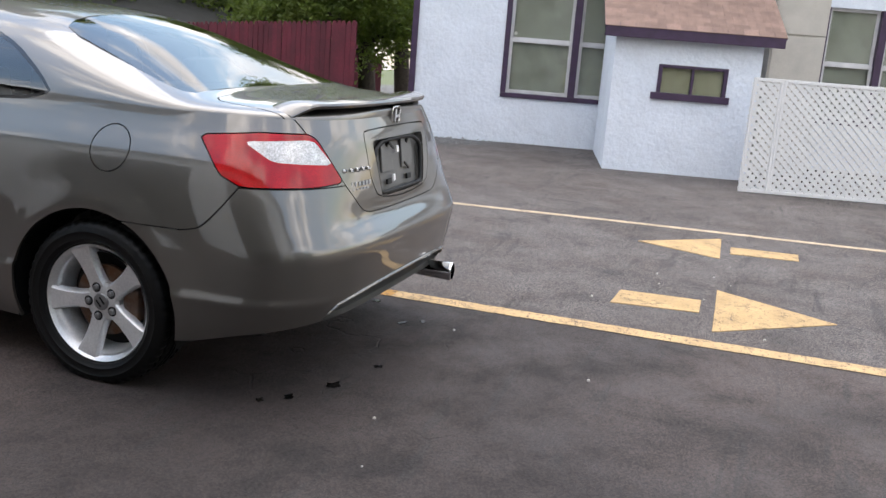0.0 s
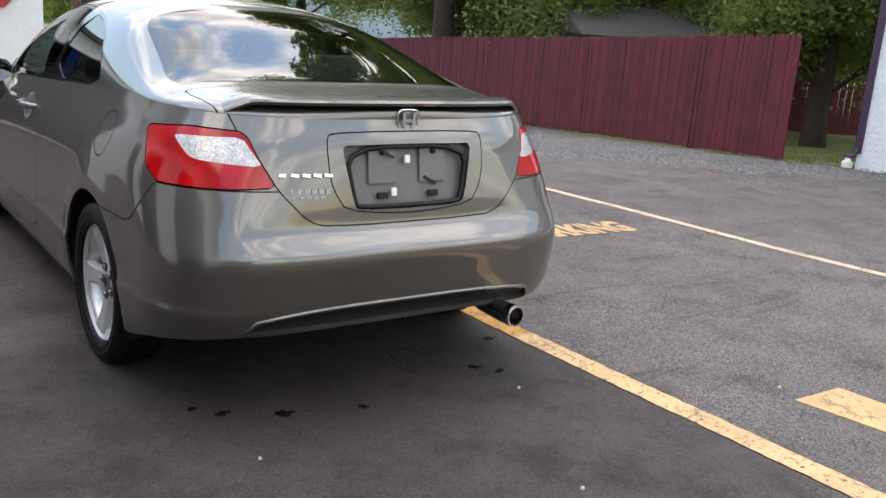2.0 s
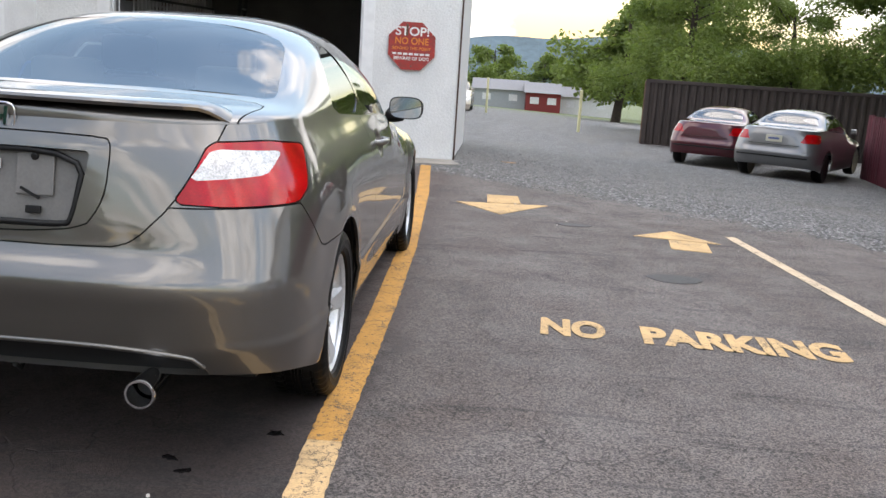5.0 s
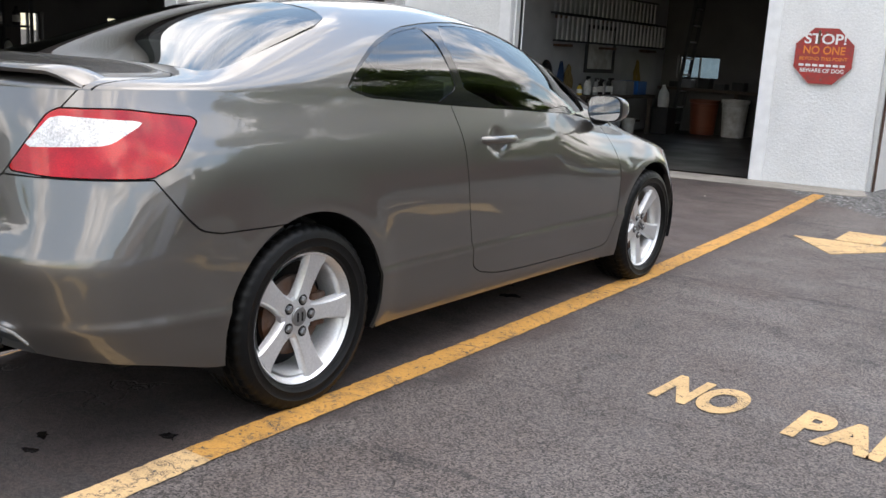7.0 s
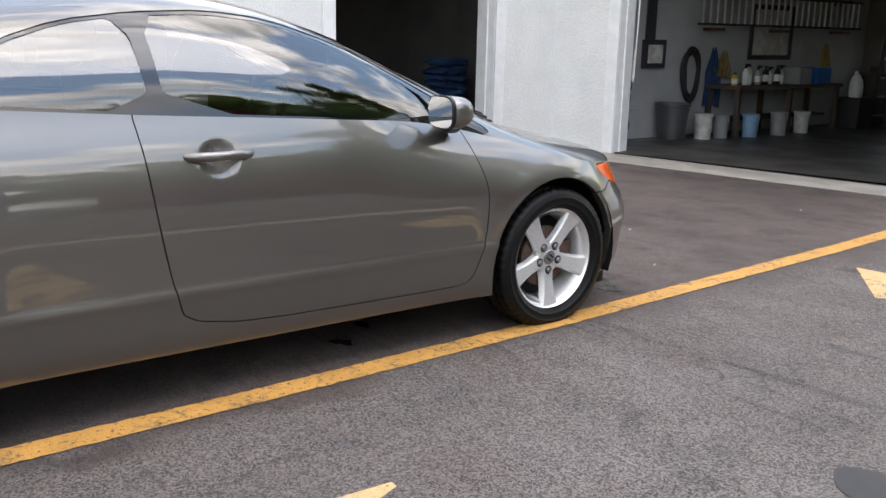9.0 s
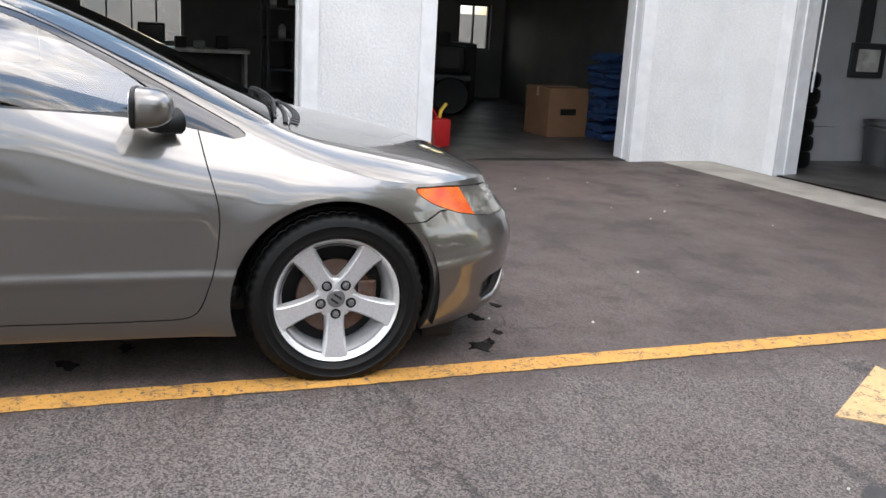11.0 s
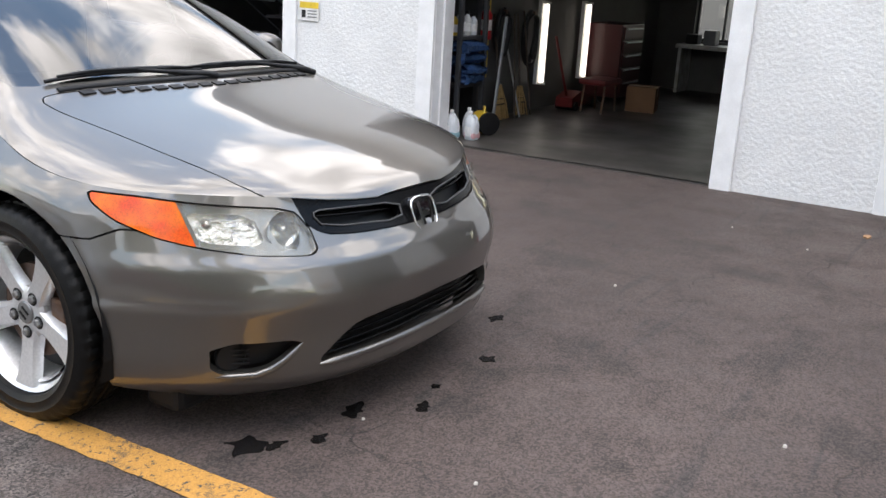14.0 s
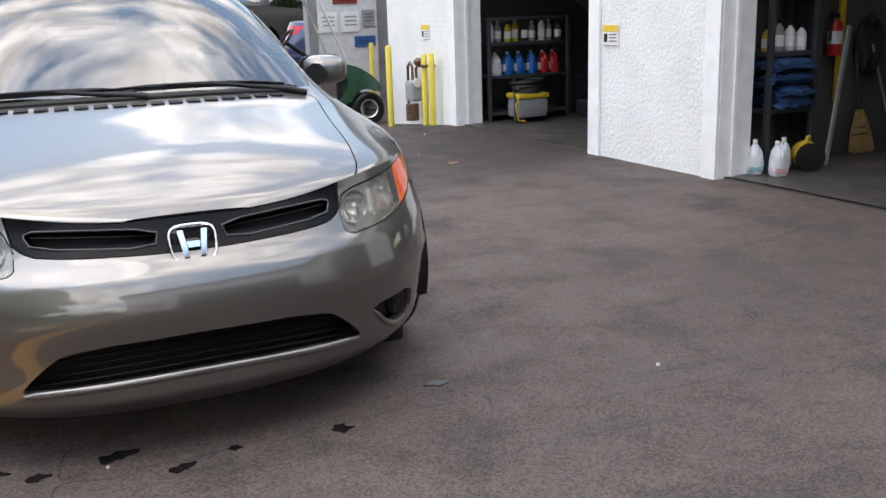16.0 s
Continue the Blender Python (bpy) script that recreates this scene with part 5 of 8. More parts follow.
# ---- the coupe's fittings ----
def tail_at(x, z):
    w = float(half_w(z) * taper(-0.85))
    n = float(rear_n(z))
    return float(rear_y(z)) + L_REAR * (1 - max(0.0, 1 - (abs(x) / w) ** n) ** (1 / n))


def nose_at(x, z):
    w = float(half_w(z)) * 0.97
    return float(front_y(z)) - L_FRONT * (1 - max(0.0, 1 - (abs(x) / w) ** N_FRONT) ** (1 / N_FRONT))


def top_at(x, y):
    t = np.linspace(0, 1, 400)
    p = shell_points(np.full_like(t, y), t)
    return float(p[np.argmin(np.abs(p[:, 0] - abs(x))), 2])


part("plate_surround", to_bm([surround]), PAINT, trunk_lid, smooth=38)
part("plate_recess", to_bm([shift(recess, -0.034)], lip=-0.034), PLATE_GREY, trunk_lid, "grey empty number plate recess", smooth=38)
for x in (-0.105, 0.105):
    part("plate_bracket", box((x - 0.055, -0.002, -0.06), (x + 0.055, 0.006, 0.062), 0.004, pose(0, tail_at(x, 0.86) + 0.026, 0.872, -8, 0, 0)), PLATE_GREY, trunk_lid)
    part("plate_screw", lathe([(0.011, 0), (0.011, 0.006), (0.007, 0.008)], 12, pose(x, tail_at(x, 0.92) + 0.02, 0.922, 98, 0, 0)), BLACK, trunk_lid)
    part("plate_clip", box((x - 0.022, -0.006, -0.010), (x + 0.022, 0.004, 0.012), 0.003, pose(0, tail_at(x, 0.77) + 0.024, 0.772, -8, 0, 0)), BLACK, trunk_lid)
    part("plate_slot", box((x - 0.03, -0.003, -0.004), (x + 0.03, 0.003, 0.004), 0, pose(0, tail_at(x, 0.85) + 0.018, 0.868, -8, 28, 0)), BLACK, trunk_lid)
for x, z in ((-0.005, 0.895), (-0.062, 0.785)):
    part("plate_nut", box((-0.011, -0.006, -0.014), (0.011, 0.002, 0.014), 0.003, pose(x, tail_at(x, z) + 0.020, z, -8, 0, 0)), WHITE, trunk_lid)
ring = [(x, z) for x, z in rounded([(-0.252, 0.940), (0.252, 0.940), (0.222, 0.752), (0.195, 0.738), (-0.195, 0.738), (-0.222, 0.752)], 2)]
part("plate_surround", tube([(x, tail_at(x, z) + 0.012, z) for x, z in ring], 0.009, 8, closed=True), BLACK, trunk_lid, "black seal round the plate recess", smooth=60)
# lower edge of the rear bumper
part("valance", to_bm([shift(valance, -0.028)], lip=-0.03), PAINT, bumper_rear, smooth=38)
lip_pts = []
for x in np.linspace(-0.60, 0.60, 41):
    z = 0.408 - 0.035 * (x / 0.58) ** 4 - 40 * max(abs(x) - 0.575, 0) ** 2
    lip_pts.append((x, tail_at(x, z) - 0.001, z))
part("bumper_lip", tube(lip_pts, 0.0075, 8), PAINT, bumper_rear, smooth=60)
part("tow_eye", tube([(0.03, -0.80, 0.36), (0.03, -0.82, 0.30), (0.03, -0.79, 0.28), (0.03, -0.76, 0.30)], 0.008), BLACK, bumper_rear)

# boot spoiler
bm = bmesh.new()
rings = []
for i in range(49):
    u = -1 + 2 * i / 48
    x = 0.612 * u
    drop = 0.040 * max(0, (abs(u) - 0.86) / 0.14) ** 1.6
    yb = tail_at(x, 1.02) + 0.010 - 0.022 * (1 - u * u)
    base = 1.073 - drop + 0.008 * (1 - u * u)
    sec = [(0.0, 0.004), (0.005, 0.012), (0.05, 0.020), (0.10, 0.018), (0.15, 0.004), (0.17, -0.014), (0.15, -0.014), (0.09, -0.004), (0.03, -0.004), (0.006, -0.006)]
    rings.append([bm.verts.new((x, yb + a, base + b + 0.002)) for a, b in sec])
for r0, r1 in zip(rings, rings[1:]):
    for k in range(len(r0)):
        bm.faces.new((r0[k], r1[k], r1[(k + 1) % len(r0)], r0[(k + 1) % len(r0)]))
bm.faces.new(rings[0])
bm.faces.new(rings[-1][::-1])
bmesh.ops.recalc_face_normals(bm, faces=bm.faces[:])
part("boot_spoiler", bm, PAINT, coupe, "low blade spoiler on the boot lid", smooth=40)


def badge(m, size, parent):
    """A rounded chrome frame with two uprights and a bar."""
    pts = [(0.5 * math.copysign(abs(math.cos(a)) ** 0.55, math.cos(a)), 0.42 * math.copysign(abs(math.sin(a)) ** 0.55, math.sin(a))) for a in [k * 6.28318 / 28 for k in range(28)]]
    ring = part("badge", tube([(m @ Vector((x * size * (1 + 0.10 * y), y * size, 0.004))) for x, y in pts], size * 0.035, 8, closed=True), CHROME, parent, "chrome badge", smooth=50)
    for s in (-1, 1):
        part("badge_bar", prism([(s * size * a, size * b) for a, b in ((0.12, -0.30), (0.24, -0.30), (0.33, 0.30), (0.20, 0.30))], 0.0, 0.012, m), CHROME, ring)
    part("badge_bar", prism([(-0.13 * size, -0.10 * size), (0.13 * size, -0.10 * size), (0.15 * size, 0.04 * size), (-0.15 * size, 0.04 * size)], 0.0, 0.011, m), CHROME, ring)
    return ring


badge(pose(0, tail_at(0, 1.030) - 0.006, 1.030, 93, 0, 0), 0.086, trunk_lid)
for k in range(5):
    x = -0.475 + 0.038 * k
    part("badge_letter_bar", box((-0.0175, -0.004, -0.007), (0.0165, 0.004, 0.007), 0.003, pose(x, tail_at(x, 0.852) - 0.003, 0.852, -8, 10, 4)), CHROME, trunk_lid, "chrome badge lettering")
SIGN_GREY = material("pale_sticker_print", (0.42, 0.42, 0.42), 0.5)
for k in range(6):
    x = -0.445 + 0.024 * k
    part("dealer_bar", box((-0.010, -0.0015, -0.008), (0.010, 0.0015, 0.008), 0, pose(x, tail_at(x, 0.80) - 0.0015, 0.801, -6, 0, 4)), SIGN_GREY, trunk_lid, "pale dealer sticker")
for k in range(5):
    x = -0.44 + 0.024 * k
    part("dealer_bar", box((-0.010, -0.0015, -0.0035), (0.010, 0.0015, 0.0035), 0, pose(x, tail_at(x, 0.78) - 0.0015, 0.782, -6, 0, 4)), SIGN_GREY, trunk_lid, "pale dealer sticker")

# exhaust
tip = part("exhaust_tip", lathe([(0.036, 0.0), (0.042, 0.0), (0.0435, 0.004), (0.0435, 0.012), (0.040, 0.10), (0.034, 0.20), (0.024, 0.24), (0.022, 0.40), (0.020, 0.40), (0.020, 0.2), (0.034, 0.1)], 28, pose(0.455, -0.955, 0.293, -90, 0, 3), cap=False), CHROME, coupe, "polished exhaust tip", smooth=40)
part("exhaust_inside", lathe([(0.0345, 0.09), (0.0345, 0.10)], 20, pose(0.455, -0.955, 0.293, -90, 0, 3)), BLACK, tip)
part("silencer", lathe([(0.02, -0.30), (0.085, -0.28), (0.09, 0), (0.085, 0.28), (0.02, 0.30)], 20, pose(0.15, -0.50, 0.31, 0, 90, 0)), STEEL, coupe, smooth=40)
part("underbody", box((-0.70, -0.62, 0.24), (0.70, 3.15, 0.30), 0.02), BLACK, coupe)
for y in (0.0, 2.66):
    part("axle", tube([(-0.7, y, 0.30), (0.7, y, 0.30)], 0.035), STEEL, coupe)
part("splash_guard", box((-0.70, 3.02, 0.085), (0.70, 3.15, 0.17), 0.02), BLACK, coupe)

# headlights
lamp_back = shift(head, -0.060)
amber, clear_part = clip(shift(head, -0.010), lambda v: v[:, 1] - 3.133 - 0.67 * (0.67 - v[:, 2]))
_, inner_head = clip(head, lambda v: v[:, 1] - 3.150 - 0.67 * (0.67 - v[:, 2]))
panel_area = inside(rounded([(0.69, 0.650), (0.545, 0.640), (0.545, 0.562), (0.69, 0.580)], 1))
main_panel, bezel = clip(inner_head, lambda v: panel_area(v[:, 0], v[:, 2]))
eye_area = lambda v: np.hypot((v[:, 0] - 0.486) * 1.25, v[:, 2] - 0.595) - 0.042
_, bezel = clip(bezel, eye_area)
HAZE = material("hazed_headlight_plastic", (0.62, 0.60, 0.55), 0.25, 0.4, vary=0.3, scale=16, coat=1.0)
BEZEL = material("grey_lamp_bezel", (0.30, 0.295, 0.28), 0.25, 0.7, vary=0.25, scale=18)
MIRROR_LAMP = material("bright_lamp_reflector", (0.86, 0.85, 0.82), 0.16, 1.0, vary=0.18, scale=14, fine=0.1, fscale=80, bump=0.55, bscale=42)
LAMP_COVER = glass("headlight_cover", (0.93, 0.92, 0.88), 1.45)
hn, hl = LAMP_COVER.node_tree.nodes, LAMP_COVER.node_tree.links
h_dull, h_mix, h_out = hn.new("ShaderNodeBsdfDiffuse"), hn.new("ShaderNodeMixShader"), hn["Material Output"]
h_dull.inputs["Color"].default_value = (0.72, 0.70, 0.64, 1)
h_mix.inputs["Fac"].default_value = 0.09      # clouded plastic
hl.new(h_out.inputs["Surface"].links[0].from_socket, h_mix.inputs[1])
hl.new(h_dull.outputs["BSDF"], h_mix.inputs[2])
hl.new(h_mix.outputs["Shader"], h_out.inputs["Surface"])
for side, sg in (("right", 1), ("left", -1)):
    lamp = part("headlight", to_bm([lamp_back], side, -0.055), HAZE, coupe, "headlight with amber corner and hazed cover", smooth=38)
    part("amber_lens", to_bm([shift(amber, 0.008)], side, 0.004), AMBER_LENS, lamp, "orange side lens", smooth=38)
    part("reflector", to_bm([shift(main_panel, -0.040)], side, -0.02), MIRROR_LAMP, lamp, "bright main reflector", smooth=30)
    part("bezel", to_bm([shift(bezel, -0.022)], side, 0.02), BEZEL, lamp, "grey inner bezel", smooth=30)
    part("headlight_cover", to_bm([shift(clear_part, 0.009)], side, 0.004), LAMP_COVER, lamp, "clear plastic cover", smooth=38)
    aim = Matrix.Rotation(-sg * radians(18), 4, "Z") @ Matrix.Rotation(radians(-90), 4, "X")
    for x, y, z, r in ((0.486, 3.322, 0.595, 0.046), (0.622, 3.185, 0.608, 0.030)):
        at = Matrix.Translation((sg * x, y, z)) @ aim
        part("reflector_bowl", lathe([(r * a, -0.035 + 0.040 * a * a) for a in (0.12, 0.3, 0.5, 0.7, 0.85, 1.0)] + [(r * 1.06, 0.007)], 24, at, cap=False), LAMP_GLASS, lamp, smooth=50)
        part("bulb", lathe([(0.004, -0.03), (0.012, -0.02), (0.014, 0.0), (0.010, 0.010), (0.003, 0.014)], 12, at), MIRROR_LAMP, lamp, smooth=50)

# grilles
RIM_GREY = material("grille_edge", (0.055, 0.055, 0.057), 0.35, vary=0.2, scale=20)
SLOT = rounded([(0.080, 0.616), (0.374, 0.634), (0.404, 0.626), (0.386, 0.592), (0.095, 0.572)], 1)
slot_f = inside(SLOT)
slots, mouth_frame = clip(shift(mouth, -0.006), lambda v: slot_f(v[:, 0], v[:, 2]))
grille = part("upper_grille", to_bm([mouth_frame], lip=0.03), SATIN_BLACK, bumper_front, "black grille frame", smooth=38)
part("grille_back", to_bm([shift(mouth, -0.05)]), BLACK, bumper_front, smooth=38)
for sg in (-1, 1):
    pts = [(sg * x, nose_at(x, z) - 0.005, z) for x, z in SLOT]
    part("grille_rim", tube(pts, 0.0027, 8, closed=True), RIM_GREY, grille, "grey edge of the grille opening", smooth=60)
    pts = [(sg * x, nose_at(x, 0.605) - 0.026, 0.596 + 0.020 * (x - 0.09) / 0.3) for x in np.linspace(0.085, 0.385, 12)]
    part("grille_bar", tube(pts, 0.004, 8), SATIN_BLACK, grille, smooth=60)
badge(pose(0, nose_at(0, 0.575) + 0.004, 0.574, 68, 0, 180), 0.118, bumper_front)
part("badge_mount", box((-0.055, 3.40, 0.535), (0.055, nose_at(0, 0.575) - 0.004, 0.618), 0.015), GLOSS_BLACK, bumper_front)
part("lower_grille_back", to_bm([shift(low_hole, -0.06)]), BLACK, bumper_front, smooth=38)
ledge = [(x, nose_at(x, 0.232) - 0.006, 0.243 - 0.016 * (x / 0.45) ** 2) for x in np.linspace(-0.45, 0.45, 31)]
part("bumper_ledge", tube(ledge, 0.012, 10, radii=[0.005] + [0.012] * 29 + [0.005]), PAINT, bumper_front, smooth=60)
for sg in (-1, 1):
    ledge = [(sg * x, nose_at(x, z) - 0.006, z) for x, z in ((0.682, 0.217), (0.640, 0.215), (0.595, 0.217), (0.565, 0.232), (0.540, 0.253), (0.515, 0.281), (0.498, 0.301))]
    part("bumper_ledge", tube(ledge, 0.010, 10, radii=[0.004, 0.010, 0.011, 0.011, 0.010, 0.008, 0.003]), PAINT, bumper_front, smooth=60)
for k in range(5):
    xm = 0.435 - 0.022 * k
    pts = [(x, nose_at(x, 0.27) - 0.030 - 0.004 * k, 0.264 + 0.0185 * k - 0.020 * (x / 0.45) ** 2) for x in np.linspace(-xm, xm, 25)]
    part("grille_slat", tube(pts, 0.0042, 8), SATIN_BLACK, bumper_front, smooth=60)
for side, sg in (("right", 1), ("left", -1)):
    part("fog_recess", to_bm([shift(fog_hole, -0.045)], side), BLACK, bumper_front, smooth=38)
    cover = part("fog_cover", lathe([(0.040, -0.012), (0.042, 0.0), (0.037, 0.008), (0.004, 0.010)], 24, pose(sg * 0.628, nose_at(0.628, 0.268) - 0.045, 0.266, 0, 0, -sg * 30) @ Matrix.Rotation(radians(-90), 4, "X")), BLACK, bumper_front, smooth=40)
    for k in range(4):
        part("fog_rib", tube([(sg * 0.598, nose_at(0.598, 0.27) - 0.034, 0.246 + 0.0135 * k), (sg * 0.660, nose_at(0.660, 0.27) - 0.034, 0.246 + 0.0135 * k)], 0.0035, 6), BLACK, cover)

# mirrors, handles
for ob, sg in zip(doors, (1, -1)):
    bm = bmesh.new()
    made = bmesh.ops.create_uvsphere(bm, u_segments=28, v_segments=18, radius=1.0)
    for v in bm.verts:
        a, b, c = v.co
        q = lambda s, e: math.copysign(abs(s) ** e, s)
        v.co = (0.092 * q(a, 0.7), 0.085 * max(q(b, 0.8), -0.35), 0.062 * q(c, 0.72) * (1 - 0.10 * b))
    m_mir = pose(sg * 0.862, 2.045, 0.957, 0, 0, -sg * 8) if sg > 0 else pose(-0.825, 2.045, 0.915, 0, 0, 8)
    bmesh.ops.transform(bm, matrix=m_mir, verts=bm.verts[:])
    mirror = part("door_mirror", bm, PAINT, ob, "body-coloured door mirror", smooth=50)
    glass_pts = [(0.092 * math.copysign(abs(math.cos(a)) ** 0.6, math.cos(a)), 0.058 * math.copysign(abs(math.sin(a)) ** 0.6, math.sin(a))) for a in [k * 6.28318 / 30 for k in range(30)]]
    part("mirror_rim", prism([(x * 1.07, y * 1.09) for x, y in glass_pts], 0, 0.012, m_mir @ pose(0, -0.026, 0, 90, 0, 0)), BLACK, mirror)
    part("mirror_glass", prism(glass_pts, 0.010, 0.015, m_mir @ pose(0, -0.026, 0, 90, 0, 0)), material("mirror", (0.7, 0.72, 0.72), 0.03, 1.0, vary=0.02), mirror)
    part("mirror_foot", tube([(sg * 0.76, 2.14, 0.905), (sg * 0.79, 2.10, 0.90), (sg * 0.83, 2.06, 0.905)], 0.03, 10, radii=[0.045, 0.036, 0.028]), BLACK, ob, smooth=50)
    hx = lambda z: float(half_w(z) * taper(1.1))
    pts = [(sg * (hx(0.845) + d), y, 0.846) for y, d in ((1.005, -0.006), (1.02, 0.016), (1.06, 0.030), (1.12, 0.034), (1.18, 0.030), (1.22, 0.016), (1.235, -0.006))]
    part("door_handle", tube(pts, 0.014, 10, radii=[0.012, 0.015, 0.016, 0.016, 0.016, 0.015, 0.012]), PAINT, ob, smooth=60)

# wipers and scuttle
for x0, x1, ya, yb, px, py in ((0.565, 0.0, 2.480, 2.530, -0.04, 2.565), (0.10, -0.57, 2.525, 2.500, -0.60, 2.530)):
    pts = [(x, y, top_at(x, y) + 0.012) for x, y in zip(np.linspace(x0, x1, 16), np.linspace(ya, yb, 16))]
    blade = part("wiper", tube(pts, 0.006, 8), BLACK, coupe, "black wiper blade", smooth=60)
    part("blade_holder", tube([(x, y + 0.003, z + 0.009) for x, y, z in pts[1:-1]], 0.008, 6, radii=[0.004] * 2 + [0.007] * 10 + [0.004] * 2), BLACK, blade, smooth=60)
    xm, ym = x0 + (x1 - x0) * 0.48, ya + (yb - ya) * 0.48
    arm = [(px + (xm - px) * k, py + (ym - py) * k, top_at(px + (xm - px) * k, py + (ym - py) * k) + h) for k, h in ((0, 0.006), (0.15, 0.010), (0.4, 0.012), (0.7, 0.016), (1, 0.022))]
    part("wiper_arm", tube(arm, 0.010, 8, radii=[0.013, 0.013, 0.009, 0.007, 0.006]), BLACK, blade, smooth=60)
scuttle = [(x, 2.560 - 0.05 * (x / 0.6) ** 2) for x in np.linspace(-0.55, 0.55, 61)]
part("scuttle", tube([(x, y, top_at(x, y)) for x, y in scuttle], 0.010, 8), BLACK, coupe, "black plastic strip under the windscreen", smooth=60)
for k in range(17):
    x = -0.48 + 0.06 * k
    y = 2.615 - 0.06 * (x / 0.5) ** 2
    part("scuttle_vent", box((-0.022, -0.014, -0.002), (0.022, 0.014, 0.003), 0.001, pose(x, y, top_at(x, y) + 0.0015, -13, 5 * x, -6 * x)), BLACK, coupe)

# wheels
def make_wheel(m, turn):
    q = m @ pose(0, 0, 0, 0, 0, turn)
    bm = bmesh.new()
    add_lathe(bm, [(0.2125, 0.070), (0.2235, 0.083), (0.2265, 0.076), (0.209, 0.062), (0.199, 0.050), (0.190, 0.0), (0.188, -0.08), (0.212, -0.092), (0.206, -0.092), (0.182, -0.078), (0.184, 0.0), (0.193, 0.050), (0.199, 0.062)], 72, q, cap=False)
    wheel = part("wheel", bm, ALLOY, coupe, "five-spoke silver alloy wheel", smooth=35)
    bm = bmesh.new()
    add_lathe(bm, [(0.0, 0.052), (0.036, 0.052), (0.060, 0.050), (0.074, 0.044), (0.076, 0.0), (0.0, 0.0)][1:-1], 40, q)
    part("wheel_centre", bm, ALLOY, wheel, smooth=35)
    for k in range(5):
        bm = bmesh.new()
        mk = q @ pose(0, 0, 0, 0, 0, 72 * k)
        secs = []
        for r, w, h, d in ((0.050, 0.033, 0.050, 0.03), (0.078, 0.0285, 0.053, 0.03), (0.11, 0.0275, 0.057, 0.028), (0.15, 0.031, 0.063, 0.026), (0.185, 0.036, 0.069, 0.024), (0.2135, 0.045, 0.074, 0.02)):
            secs.append([bm.verts.new(mk @ Vector((r, y, z))) for y, z in ((-w - 0.009, h - d), (-w - 0.003, h - 0.006), (-w + 0.003, h), (w - 0.003, h), (w + 0.003, h - 0.006), (w + 0.009, h - d))])
        for s0, s1 in zip(secs, secs[1:]):
            for a in range(6):
                bm.faces.new((s0[a], s0[(a + 1) % 6], s1[(a + 1) % 6], s1[a]))
        bm.faces.new(secs[0][::-1])
        bm.faces.new(secs[-1])
        bmesh.ops.recalc_face_normals(bm, faces=bm.faces[:])
        part("spoke", bm, ALLOY, wheel, smooth=35)
    half = [(0.218, 0.066), (0.2275, 0.082), (0.231, 0.093), (0.243, 0.100), (0.246, 0.1030), (0.250, 0.1022), (0.271, 0.1035), (0.2735, 0.1058), (0.277, 0.1040), (0.290, 0.101), (0.302, 0.094), (0.309, 0.086), (0.3135, 0.074), (0.314, 0.058), (0.3075, 0.055), (0.3075, 0.047), (0.315, 0.044), (0.316, 0.020), (0.3085, 0.017), (0.3085, 0.008), (0.3155, 0.005)]
    bm = lathe(half + [(r, -h) for r, h in half[::-1]], 150, q, cap=False)
    hub = q.translation
    for i, v in enumerate(bm.verts):
        r = (v.co - hub).yz.length
        if i % 3 == 0 and r > 0.300 and abs(v.co.x - hub.x) > 0.04:      # cross grooves of the shoulder
            v.co.yz = hub.yz + (v.co - hub).yz * (1 - 0.006 / r)
        v.co.z = max(v.co.z, 0.004)
    part("tyre", bm, RUBBER, wheel, "black tyre with worn shine", smooth=40)
    part("hub_cap", lathe([(0.033, 0.045), (0.033, 0.055), (0.030, 0.058), (0.002, 0.059)], 28, q), HUB_GREY, wheel, smooth=40)
    for s in (-1, 1):
        part("hub_mark", box((s * 0.010 - 0.003, -0.016, 0.0585), (s * 0.010 + 0.003, 0.016, 0.061), 0.0, q), BLACK, wheel)
    for k in range(5):
        a = radians(72 * k)
        part("nut_well", lathe([(0.0175, 0.0505), (0.019, 0.0535), (0.016, 0.0545), (0.012, 0.0515)], 16, q @ Matrix.Translation((0.057 * math.cos(a), 0.057 * math.sin(a), 0))), BLACK, wheel)
        part("wheel_nut", lathe([(0.0125, 0.040), (0.0125, 0.058), (0.009, 0.063), (0.002, 0.064)], 6, q @ Matrix.Translation((0.057 * math.cos(a), 0.057 * math.sin(a), 0))), HUB_GREY, wheel)
    part("brake_disc", lathe([(0.06, 0.020), (0.135, 0.020), (0.135, 0.0), (0.06, 0.0)], 40, q, cap=False), STEEL, wheel, "rust-brown brake disc")
    part("caliper", box((0.08, -0.06, -0.03), (0.15, 0.06, 0.034), 0.012, m), STEEL, wheel)
    part("wheel_back", lathe([(0.02, -0.03), (0.19, -0.03), (0.19, -0.05), (0.02, -0.05)], 32, q), BLACK, wheel)


